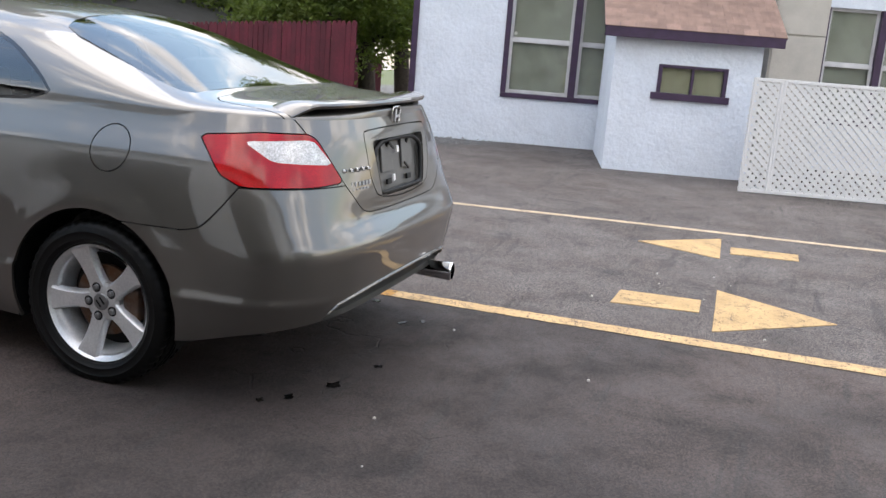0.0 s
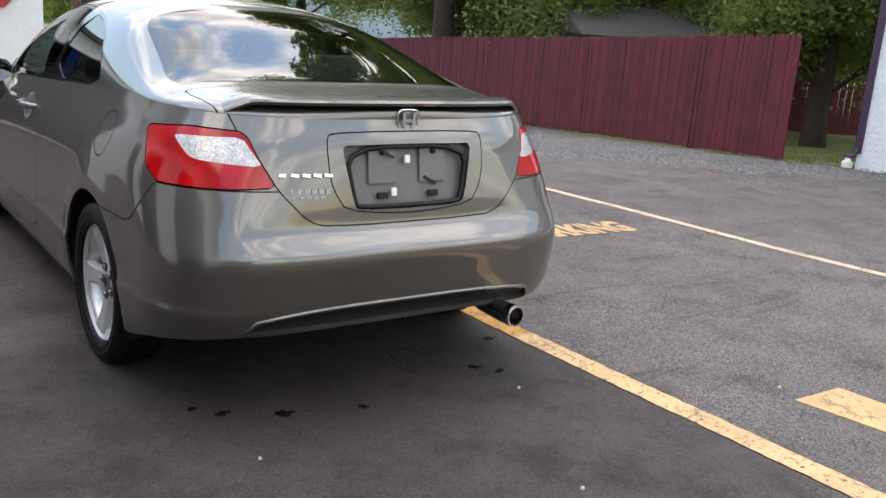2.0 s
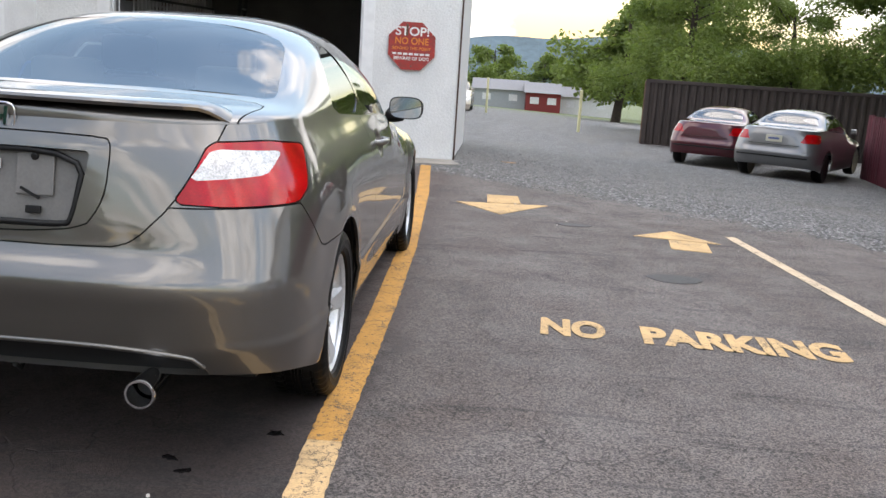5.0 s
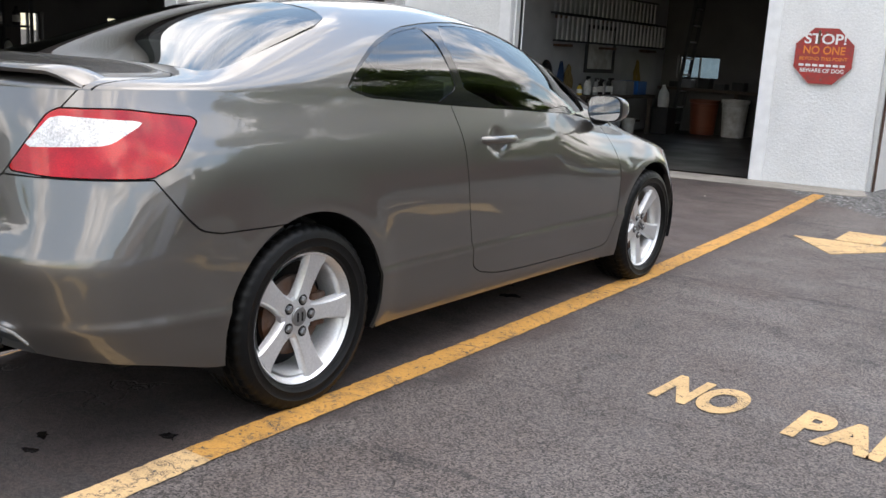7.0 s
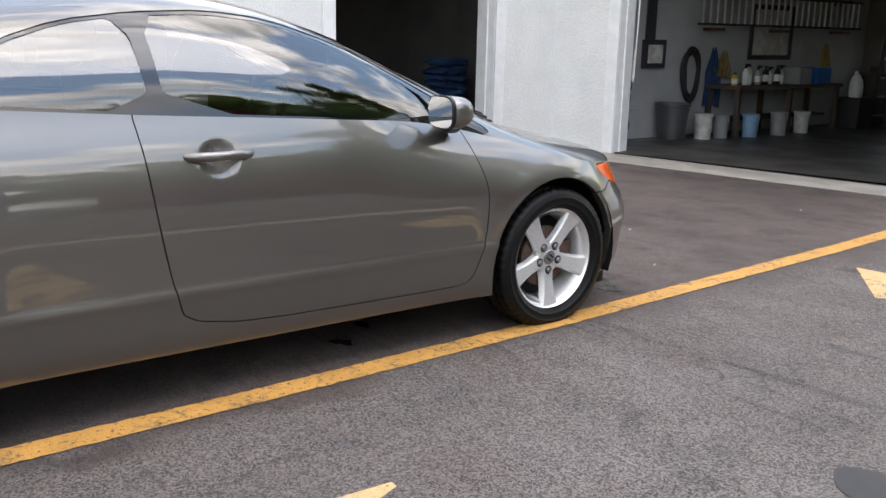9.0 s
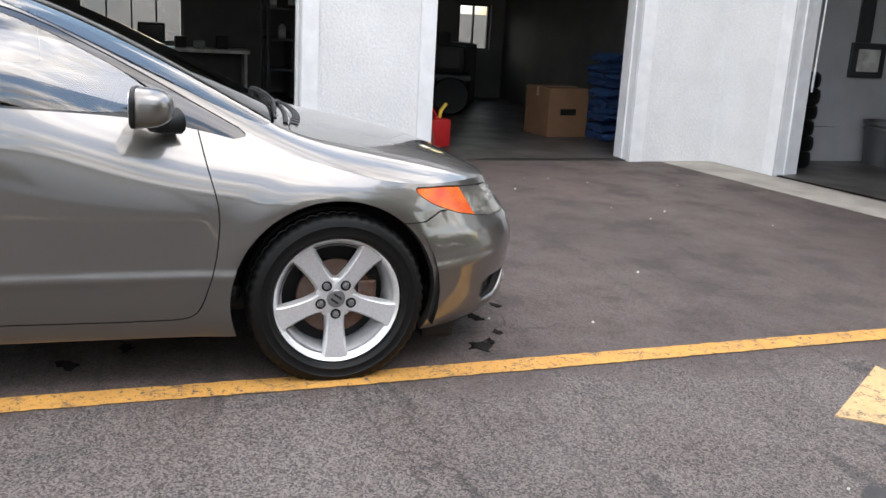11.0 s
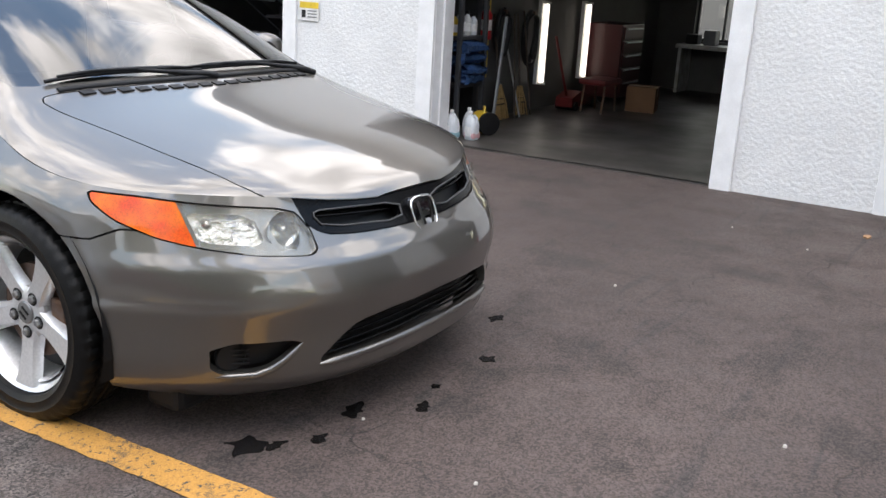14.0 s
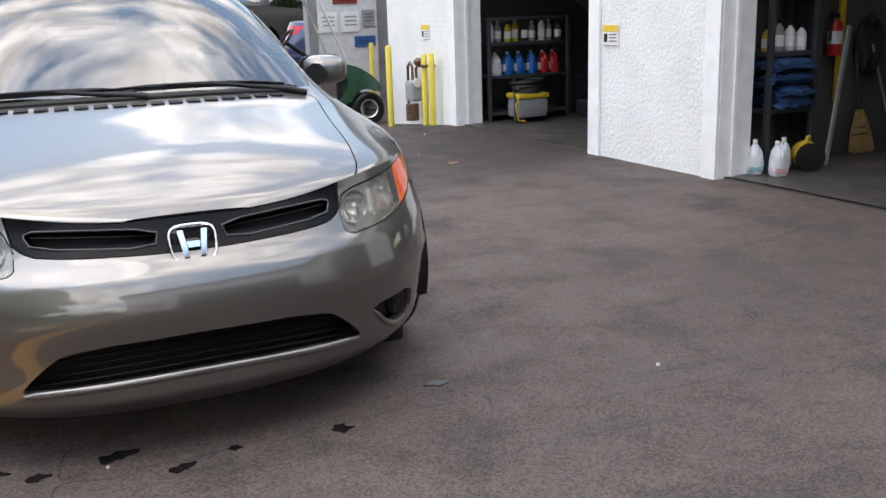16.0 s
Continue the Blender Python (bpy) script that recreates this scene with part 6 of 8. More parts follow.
HUB_GREY = material("hub_grey", (0.25, 0.25, 0.25), 0.35, 0.7, vary=0.1)
for y, turn_r, turn_l in ((0.0, 0, 40), (2.668, 54, 20)):
    zc = 0.300 if y == 0 else 0.293
    make_wheel(Matrix(((0, 0, 1, 0.752), (1, 0, 0, y), (0, 1, 0, zc), (0, 0, 0, 1))), turn_r)
    make_wheel(Matrix(((0, 0, -1, -0.752), (-1, 0, 0, y), (0, 1, 0, zc), (0, 0, 0, 1))), turn_l)
    for sg in (1, -1):
        pts = [(0.0, a) for a in np.linspace(-0.35, 3.5, 22)]
        bm = bmesh.new()
        r0 = [bm.verts.new((sg * 0.842, y + 0.372 * math.cos(a), 0.313 + 0.361 * math.sin(a))) for _, a in pts]
        r1 = [bm.verts.new((sg * 0.56, y + 0.372 * math.cos(a), 0.313 + 0.361 * math.sin(a))) for _, a in pts]
        for i in range(len(pts) - 1):
            bm.faces.new((r0[i], r0[i + 1], r1[i + 1], r1[i]))
        bm.faces.new(r1)
        part("wheel_well", bm, BLACK, coupe, "black wheel arch liner")

# cabin
part("cabin_floor", box((-0.72, -0.20, 0.27), (0.72, 2.35, 0.33), 0.02), BLACK, coupe)
part("parcel_shelf", box((-0.66, -0.33, 1.02), (0.66, 0.36, 1.045), 0.01), SEAT_CLOTH, coupe)
part("dashboard", box((-0.70, 2.00, 0.55), (0.70, 2.42, 0.865), 0.05), BLACK, coupe)
for x in (-0.37, 0.37):
    seat = part("front_seat", add_box(box((x - 0.25, 1.20, 0.38), (x + 0.25, 1.72, 0.56), 0.06), (x - 0.24, 1.02, 0.50), (x + 0.24, 1.20, 1.08), 0.06), SEAT_CLOTH, coupe, smooth=40)
    part("headrest", box((x - 0.13, 1.00, 1.10), (x + 0.13, 1.10, 1.27), 0.045), SEAT_CLOTH, seat, smooth=40)
bench = part("rear_bench", add_box(box((-0.62, 0.42, 0.40), (0.62, 0.85, 0.58), 0.05), (-0.62, 0.25, 0.50), (0.62, 0.42, 1.06), 0.05), SEAT_CLOTH, coupe, smooth=40)
for x in (-0.33, 0.33):
    part("headrest", box((x - 0.14, 0.27, 1.05), (x + 0.14, 0.37, 1.17), 0.04), SEAT_CLOTH, bench, smooth=40)
ring = [pose(-0.37, 1.88, 0.84, 65, 0, 0) @ Vector((0.18 * math.cos(a), 0.18 * math.sin(a), 0)) for a in [k * 6.28318 / 32 for k in range(32)]]
steer = part("steering_wheel", tube(ring, 0.014, 8, closed=True), BLACK, coupe, smooth=60)
part("steering_boss", lathe([(0.02, -0.02), (0.07, -0.01), (0.06, 0.02)], 20, pose(-0.37, 1.90, 0.83, 65, 0, 0)), BLACK, steer, smooth=40)
part("rear_view_mirror", box((-0.12, 1.62, 1.20), (0.12, 1.65, 1.26), 0.012), BLACK, coupe)
sheet_m, _ = clip(shift(d_glass, -0.012), lambda v: np.maximum(np.abs(v[:, 1] - 1.38) - 0.21, np.abs(v[:, 2] - 1.09) - 0.12))
price_sheet = part("price_sheet", to_bm([sheet_m], "left", 0.002), WHITE, coupe, "white price sheet inside the side window", smooth=38)
for k in range(5):
    bar_m, _ = clip(shift(d_glass, -0.0105), lambda v: np.maximum(np.abs(v[:, 1] - 1.38) - 0.18, np.abs(v[:, 2] - (1.18 - 0.045 * k)) - 0.008))
    part("sheet_bar", to_bm([bar_m], "left", 0.001), material("pale_green_print", (0.25, 0.42, 0.33), 0.6), price_sheet)
card_m, _ = clip(shift(q_glass, -0.012), lambda v: np.maximum(np.abs(v[:, 1] - 0.79) - 0.075, np.abs(v[:, 2] - 1.065) - 0.055))
part("blue_card", to_bm([card_m], "left", 0.002), material("blue_card", (0.02, 0.10, 0.42), 0.5), coupe, "blue card inside the quarter window")

# ---- other vehicles ----
def wheel_simple(parent, m, r=0.30):
    tyre = part("wheel", lathe([(r * 0.62, -0.09), (r * 0.92, -0.10), (r, -0.07), (r, 0.07), (r * 0.92, 0.10), (r * 0.64, 0.085)], 28, m), RUBBER, parent, smooth=40)
    part("rim", lathe([(r * 0.66, 0.080), (r * 0.60, 0.075), (r * 0.2, 0.065), (r * 0.12, 0.075), (0.01, 0.078)], 10, m), ALLOY, tyre)


saloon_crown = soft(curve((-0.82, 1.05), (-0.75, 1.075), (-0.4, 1.09), (-0.14, 1.10), (-0.06, 1.125), (0.30, 1.315), (0.45, 1.365), (0.62, 1.395), (1.0, 1.41), (1.35, 1.395), (1.55, 1.35), (2.10, 1.05), (2.30, 0.945), (2.42, 0.905), (2.87, 0.83), (3.12, 0.765), (3.28, 0.708), (3.36, 0.675), (3.40, 0.645)), 0.04, -0.82, 3.40)
SALOON_SHELL = grid(shell_points(*np.meshgrid(np.linspace(-0.799, 3.399, 120), np.linspace(0, 1, 30), indexing="ij"), crown=saloon_crown))
SALOON_FLANK = grid(flank_points(*np.meshgrid(np.linspace(0, 1, 150), np.linspace(0, 1, 36), indexing="ij")))
for hub_y, hub_z in HUBS:
    _, SALOON_FLANK = clip(SALOON_FLANK, lambda v: np.hypot(v[:, 1] - hub_y, v[:, 2] - hub_z) - 0.355 + 10 * (v[:, 2] > 0.9))
saloon_side = inside(rounded([(0.12, 1.06), (0.34, 1.20), (0.52, 1.285), (0.95, 1.325), (1.35, 1.315), (1.60, 1.24), (1.92, 1.08), (2.20, 0.945), (2.10, 0.92), (0.25, 1.035)], 1))


def parked_car(name, label, paint, m, lower=None, scale=(1, 1, 1), plate=True):
    """A four-door saloon with a boot deck, its own paint, lights and wheels."""
    car = tagged(empty(name), label, "car")
    k = Matrix.Diagonal((*scale, 1))
    low, up = clip(SALOON_FLANK, lambda v: v[:, 2] - 0.60)
    shell = SALOON_SHELL
    cuts = {}
    for key, f in (("windscreen", shell_area([(-0.5, 1.53), (0.3, 1.54), (0.51, 1.60), (0.62, 2.20), (0.4, 2.36), (-0.5, 2.38)], times=1)),
                   ("rear_window", shell_area([(-0.5, 0.40), (0.50, 0.36), (0.60, 0.02), (0.56, -0.06), (-0.5, -0.09)], times=1))):
        cuts[key], shell = clip(shell, f)
    cuts["side_window"], shell = clip(shell, lambda v: np.maximum(saloon_side(v[:, 1], v[:, 2]), side_on(v)))
    made = [part("body", to_bm([up, shell], lip=0), paint, car, smooth=38), part("bumper_and_sill", to_bm([low], lip=0), lower or paint, car, smooth=38)]
    for key in ("windscreen", "rear_window"):
        made.append(part(key, to_bm([cuts[key]], lip=0), CAR_GLASS, car, smooth=38))
    for side in ("right", "left"):
        made.append(part("side_window", to_bm([cuts["side_window"]], side, 0), CAR_GLASS, car, smooth=38))
        made.append(part("tail_light", to_bm([shift(tail, 0.004)], side, 0.004), RED_LENS, car, smooth=38))
        made.append(part("headlight", to_bm([shift(head, 0.004)], side, 0.004), LAMP_GLASS, car, smooth=38))
    for sg in (1, -1):
        made.append(part("door_pillar", box((sg * 0.60 - 0.03, 1.02, 0.98), (sg * 0.60 + 0.03, 1.07, 1.33), 0.006), BLACK, car))
        made.append(part("door_mirror", box((sg * 0.86 - 0.07, 2.02, 0.93), (sg * 0.86 + 0.07, 2.10, 1.04), 0.03), paint, car))
    made.append(part("boot_joint", box((-0.50, -0.889, 0.745), (0.50, -0.868, 0.752), 0), BLACK, car))
    made.append(part("bumper_strip", box((-0.70, -0.945, 0.50), (0.70, -0.90, 0.53), 0.01), BLACK, car))
    made.append(part("cabin", box((-0.6, 0.1, 0.5), (0.6, 2.2, 0.95), 0.05), BLACK, car))
    made.append(part("grille", box((-0.40, 3.42, 0.55), (0.40, 3.47, 0.63), 0.01), BLACK, car))
    made.append(part("air_intake", box((-0.45, 3.46, 0.20), (0.45, 3.535, 0.31), 0.01), BLACK, car))
    if plate:
        made.append(part("number_plate", box((-0.16, -0.885, 0.80), (0.16, -0.87, 0.93), 0.004), material("plate_cream", (0.55, 0.52, 0.42), 0.5), car))
        made.append(part("plate_bars", box((-0.11, -0.889, 0.845), (0.11, -0.885, 0.885), 0.0), material("plate_blue", (0.10, 0.13, 0.28), 0.5), car))
    for ob in made:
        ob.data.transform(m @ k)
    for y in (0.0, 2.66):
        for sg in (1, -1):
            wheel_simple(car, m @ k @ Matrix(((0, 0, sg, sg * 0.75), (sg, 0, 0, y), (0, 1, 0, 0.30), (0, 0, 0, 1))))
    return car


MAROON = material("maroon_car_paint", (0.075, 0.006, 0.014), 0.28, 0.3, vary=0.1, scale=3, coat=1.0)
SILVER = material("silver_car_paint", (0.19, 0.19, 0.195), 0.35, 0.7, vary=0.1, scale=3, coat=1.0)
BEIGE = material("beige_silver_car_paint", (0.42, 0.38, 0.34), 0.35, 0.5, vary=0.1, scale=3, coat=1.0)
NAVY = material("navy_car_paint", (0.015, 0.03, 0.09), 0.3, 0.4, vary=0.1, scale=3, coat=1.0)


def on_ground(x, y, turn):
    return Matrix.Translation((x, y, ground_z(x, y))) @ Matrix.Rotation(radians(turn), 4, "Z")


parked_car("saloon_car", "silver-grey saloon car parked on the gravel by the fence", SILVER, on_ground(7.35, 16.55, -32))
parked_car("saloon_car", "dark maroon saloon car parked on the gravel", MAROON, on_ground(6.40, 18.9, -26), None, (1.0, 1.0, 0.97), plate=False)
parked_car("saloon_car", "pale silver car facing out in the far yard", BEIGE, on_ground(-0.75, 40.0, 180), None, (1.0, 1.0, 1.02), plate=False)
parked_car("saloon_car", "dark blue car parked beyond the garage", NAVY, on_ground(-5.3, -11.5, 60), None, (0.95, 0.95, 0.95), plate=False)
parked_car("estate_car", "dark estate car with red tail light parked", BLACK, on_ground(-5.0, -17.5, 120), None, (1.0, 1.0, 1.3), plate=False)

# shipping container
box_ = tagged(empty("shipping_container"), "dark brown corrugated steel shipping container", "container")
CORR = material("brown_container_paint", (0.045, 0.033, 0.030), 0.6, vary=0.3, scale=2, fine=0.1)
KM, KL = along((5.6, 24.6), (12.0, 23.6))
KM = Matrix.Translation((0, 0, -1.05)) @ KM
bm = bmesh.new()
prof = []
x = 0.0
while x < KL:
    prof += [(x, 0.0), (x + 0.07, 0.0), (x + 0.11, 0.045), (x + 0.18, 0.045)]
    x += 0.22
lo = [bm.verts.new(KM @ Vector((a, b, 0.1))) for a, b in prof]
hi = [bm.verts.new(KM @ Vector((a, b, 1.90))) for a, b in prof]
for i in range(len(prof) - 1):
    bm.faces.new((lo[i], lo[i + 1], hi[i + 1], hi[i]))
part("corrugated_side", bm, CORR, box_)
part("body", box((0.0, 0.06, 0.0), (KL, 2.2, 1.95), 0.01, KM), CORR, box_)
for z in (0.0, 1.88):
    part("side_rail", box((-0.02, -0.02, z), (KL, 0.06, z + 0.10), 0.005, KM), CORR, box_)
part("corner_post", box((-0.04, -0.02, 0), (0.08, 0.1, 1.98), 0.005, KM), CORR, box_)
for k in range(4):
    part("lock_rod", tube([KM @ Vector((-0.05, 0.35 + 0.5 * k, 0.05)), KM @ Vector((-0.05, 0.35 + 0.5 * k, 1.9))], 0.03, 8), STEEL, box_)

# posts, far houses, hills
YPOST = material("yellow_post_paint", (0.62, 0.50, 0.05), 0.5, vary=0.15, scale=8)
for x, y, h in ((0.75, 38.5, 1.5), (4.0, 28.0, 1.35)):
    tagged(part("marker_post", lathe([(0.05, -0.1), (0.05, h), (0.02, h + 0.03)], 12, Matrix.Translation((x, y, ground_z(x, y)))), material("pale_yellow_post", (0.55, 0.52, 0.30), 0.6)), "pale yellow marker post in the gravel yard", "post", "yard posts")
for x, y, w, mat_ in ((1.2, 86.0, 5.0, material("grey_cottage", (0.30, 0.32, 0.34), 0.8)), (5.2, 84.0, 3.2, material("red_barn", (0.16, 0.02, 0.02), 0.8)), (9.5, 88.0, 6.0, material("white_cottage", (0.55, 0.55, 0.55), 0.8))):
    far = tagged(empty("far_house"), "small single-storey house at the end of the yard", "house")
    M_ = Matrix.Translation((x, y, ground_z(x, y)))
    part("wall", box((-w / 2, 0, -0.3), (w / 2, 4, 1.7), 0, M_), mat_, far)
    part("roof", prism([(-0.3, 1.7), (4.3, 1.7), (2, 2.6)], -w / 2 - 0.2, w / 2 + 0.2, M_ @ pose(0, 0, 0, 90, 0, 90)), material("far_roof", (0.2, 0.2, 0.21), 0.8), far)
    for dx in (-w / 4, w / 4):
        part("window", box((dx - 0.4, -0.03, 0.7), (dx + 0.4, 0.0, 1.3), 0, M_), FRAME, far)
bm = bmesh.new()
ridge_lo, ridge_hi = [], []
for k in range(90):
    x = -700 + 16 * k
    z = 14 + 9 * math.sin(x * 0.004 + 1.0) + 5 * math.sin(x * 0.011) + 2 * math.sin(x * 0.05 + 2)
    ridge_lo.append(bm.verts.new((x, 760 + 40 * math.sin(x * 0.01), -80)))
    ridge_hi.append(bm.verts.new((x, 1000, z)))
for i in range(89):
    bm.faces.new((ridge_lo[i], ridge_lo[i + 1], ridge_hi[i + 1], ridge_hi[i]))
# distance haze is mixed into the ridge's bluish foliage colour
structure(part("backdrop", bm, material("hazed_hill", (0.085, 0.125, 0.150), 0.95, vary=0.25, scale=0.02, fine=0.15, fscale=0.15)), "distant wooded ridge with blue-green haze in its colour", "hills")

# ---- golf cart ----
GREEN = material("dark_green_body", (0.008, 0.055, 0.030), 0.25, vary=0.15, scale=5, coat=0.8)
cart = tagged(empty("golf_cart"), "dark green golf cart with grey roof frame", "golf cart")
GM = Matrix.Translation((-3.43, -4.62, -0.15)) @ Matrix.Rotation(radians(176), 4, "Z")       # x forward, y to the far side
GQ = GM @ pose(0, 0, 0, 90, 0, 0)
for x in (0.0, -1.55):
    for y in (0.0, 0.86):
        wm = GM @ Matrix.Translation((x, y, 0.19)) @ Matrix.Rotation(radians(90 if y < 0.5 else -90), 4, "X")
        wh = part("wheel", lathe([(0.10, -0.065), (0.165, -0.085), (0.190, -0.06), (0.190, 0.06), (0.165, 0.085), (0.105, 0.070)], 32, wm), RUBBER, cart, smooth=40)
        part("rim", lathe([(0.108, 0.070), (0.104, 0.078), (0.096, 0.070), (0.070, 0.040), (0.035, 0.045), (0.030, 0.062), (0.006, 0.066)], 24, wm), ALLOY, wh, "silver steel rim", smooth=40)
nose = [(-0.27, 0.26), (-0.20, 0.28), (-0.16, 0.36), (-0.06, 0.42), (0.06, 0.41), (0.14, 0.37), (0.16, 0.42), (0.13, 0.50), (0.02, 0.60), (-0.12, 0.68), (-0.24, 0.715), (-0.30, 0.70), (-0.22, 0.50), (-0.38, 0.24)]
part("front_cowl", prism(rounded(nose, 1), -0.92, 0.06, GQ), GREEN, cart, "glossy dark green front cowl")
part("dashboard", box((-0.42, -0.02, 0.60), (-0.27, 0.88, 0.70), 0.03, GM), BLACK, cart)
part("footwell", box((-0.36, 0.02, 0.20), (-0.30, 0.84, 0.62), 0.02, GM), BLACK, cart)
part("floor", box((-1.35, -0.02, 0.19), (-0.30, 0.88, 0.235), 0.01, GM), BLACK, cart)
part("sill", tube([GM @ Vector((-0.34, -0.03, 0.225)), GM @ Vector((-1.30, -0.03, 0.225))], 0.014, 8), ALLOY, cart)
tail_side = [(-1.98, 0.36), (-1.95, 0.60), (-1.80, 0.68), (-1.30, 0.68), (-1.22, 0.50), (-1.22, 0.24), (-1.32, 0.24), (-1.40, 0.40), (-1.55, 0.45), (-1.72, 0.38), (-1.80, 0.30)]
part("rear_body", prism(tail_side, -0.90, 0.04, GQ), GREEN, cart, "glossy dark green rear body")
part("seat", box((-1.62, 0.02, 0.68), (-1.16, 0.84, 0.79), 0.04, GM), BLACK, cart)
part("seat_back", box((-1.76, 0.02, 0.80), (-1.66, 0.84, 1.08), 0.04, GM), BLACK, cart)
ring = [GM @ Matrix.Translation((-0.89, 0.26, 0.99)) @ Matrix.Rotation(radians(-52), 4, "Y") @ Vector((0.16 * math.cos(a), 0.16 * math.sin(a), 0)) for a in [k * 6.28318 / 28 for k in range(28)]]
part("steering_wheel", tube(ring, 0.016, 8, closed=True), BLACK, cart)
part("steering_column", tube([GM @ Vector((-0.89, 0.26, 0.99)), GM @ Vector((-0.34, 0.26, 0.60))], 0.024, 8), BLACK, cart)
for y in (0.02, 0.84):
    part("roof_post", tube([GM @ Vector((-0.20, y, 0.70)), GM @ Vector((-0.24, y, 0.78)), GM @ Vector((-0.62, y, 1.72))], 0.015, 8), ALLOY, cart)
    part("roof_post", tube([GM @ Vector((-1.80, y, 0.66)), GM @ Vector((-1.72, y, 1.72))], 0.015, 8), ALLOY, cart)
part("screen_bar", tube([GM @ Vector((-0.22, 0.02, 0.745)), GM @ Vector((-0.22, 0.84, 0.745))], 0.012, 8), BLACK, cart)
part("roof", box((-1.85, -0.04, 1.72), (-0.55, 0.90, 1.77), 0.02, GM), WHITE, cart)

# ---- outside the garage's south end ----
for x, y, h in ((-3.33, -3.62, 0.86), (-3.57, -3.23, 0.74), (-3.57, -3.04, 0.74), (-4.00, -5.95, 0.82)):
    tagged(part("bollard", lathe([(0.032, -0.05), (0.032, h - 0.015), (0.02, h), (0.004, h + 0.004)], 18, pose(x, y, ground_z(x, y))), YPOST, smooth=40), "bright yellow steel bollard by the wall", "bollard", "bollards")
meter = tagged(empty("gas_meter", pose(-0.10, -0.08, 0.0)), "grey gas meter with dark pipes on the wall", "gas meter")
GREY = material("grey_enamel", (0.32, 0.33, 0.34), 0.45, vary=0.2, scale=14)
part("body", box((-3.50, -3.44, 0.20), (-3.36, -3.26, 0.42), 0.03), GREY, meter)
part("dial", lathe([(0.05, 0), (0.05, 0.02), (0.045, 0.024)], 20, pose(-3.43, -3.26, 0.40, -90, 0, 0)), FRAME, meter)
part("pipe", tube([(-3.44, -3.40, 0.42), (-3.44, -3.40, 0.56), (-3.44, -3.46, 0.60), (-3.44, -3.52, 0.56), (-3.44, -3.54, 0.0)], 0.016, 8), STEEL, meter)
part("pipe", tube([(-3.44, -3.30, 0.42), (-3.44, -3.30, 0.55), (-3.44, -3.22, 0.58), (-3.44, -3.06, 0.58), (-3.62, -3.06, 0.58)], 0.016, 8), STEEL, meter)
part("regulator", lathe([(0.03, -0.02), (0.055, 0.0), (0.055, 0.03), (0.02, 0.06)], 16, pose(-3.44, -3.22, 0.60)), STEEL, meter)
tagged(part("paint_can", lathe([(0.07, 0), (0.07, 0.17), (0.065, 0.175)], 20, pose(-3.50, -3.42, 0)), STEEL), "rusty paint can standing by the wall", "can")
an = wall("wall_annex", (-3.30, -6.4), (-5.2, -6.4), [], material("grey_annex", (0.24, 0.24, 0.25), 0.7, vary=0.2), 0.2, label="grey wall at the end of the garage")
board = tagged(empty("notice_board"), "grey door with white and blue notices", "notices")
part("door", box((-4.25, -6.38, 0), (-3.42, -6.34, 2.0), 0.01), FRAME, board)
for x, z, w, h, c in ((-3.55, 1.02, 0.26, 0.26, (0.75, 0.78, 0.76)), (-3.86, 1.02, 0.26, 0.26, (0.76, 0.77, 0.78)), (-4.12, 1.06, 0.18, 0.22, (0.30, 0.30, 0.32)), (-4.06, 0.76, 0.30, 0.14, (0.03, 0.10, 0.30)), (-3.80, 1.32, 0.34, 0.12, (0.22, 0.03, 0.03))):
    sh = part("notice", box((x - w / 2, -6.335, z - h / 2), (x + w / 2, -6.325, z + h / 2), 0.003), material("notice_paper", c, 0.6), board)
    for k in range(3):
        part("notice_bar", box((x - w * 0.35, -6.324, z + h * (0.22 - 0.2 * k)), (x + w * 0.3, -6.322, z + h * (0.29 - 0.2 * k))), material("notice_print", tuple(0.4 * q for q in c), 0.6), sh)

# ---- signs ----
SIGN_RED = material("weathered_red_sign", (0.36, 0.028, 0.022), 0.5, vary=0.3, scale=18, fine=0.1, tint=(0.24, 0.035, 0.03))
stop = tagged(empty("stop_sign"), "weathered red octagonal sign fixed to the stucco wall", "sign")
SG = MB @ pose(4.30, -0.03, 1.335, 90, 0, 0)
octa = [(0.285 * math.cos(radians(22.5 + 45 * k)) * 1.06, 0.285 * math.sin(radians(22.5 + 45 * k)) * 1.06) for k in range(8)]
part("plate", prism(octa, 0.0, 0.010, SG), SIGN_RED, stop)
SIGN_WHITE = material("sign_white", (0.80, 0.79, 0.77), 0.6, vary=0.2, scale=25)
SIGN_ORANGE = material("sign_orange", (0.75, 0.22, 0.03), 0.6, vary=0.25, scale=25)
for text, h, w, z, c in (("STOP!", 0.105, 0.40, 0.120, SIGN_WHITE), ("NO ONE", 0.082, 0.40, 0.018, SIGN_ORANGE), ("BEYOND THIS POINT", 0.036, 0.46, -0.045, SIGN_ORANGE), ("BEWARE OF DOG", 0.040, 0.42, -0.165, SIGN_WHITE)):
    letters(text, h, c, 0.02, 0.012, "sign_word", stop, SG @ Matrix.Translation((-w / 2, z, 0)), width=w)
for k in range(7):
    part("sign_bar", box((-0.23 + 0.066 * k, -0.105, 0.0101), (-0.18 + 0.066 * k, -0.082, 0.0125), 0, SG), SIGN_WHITE, stop)
for sg in (-1, 1):
    part("screw", lathe([(0.010, 0.010), (0.010, 0.016), (0.004, 0.018)], 10, SG @ Matrix.Translation((0, 0.235 * sg, 0))), STEEL, stop)
part("mount_bolt", box((-0.075, 0.12, 0.011), (-0.05, 0.255, 0.022), 0.004, SG), STEEL, stop, "rusty mounting bolt")
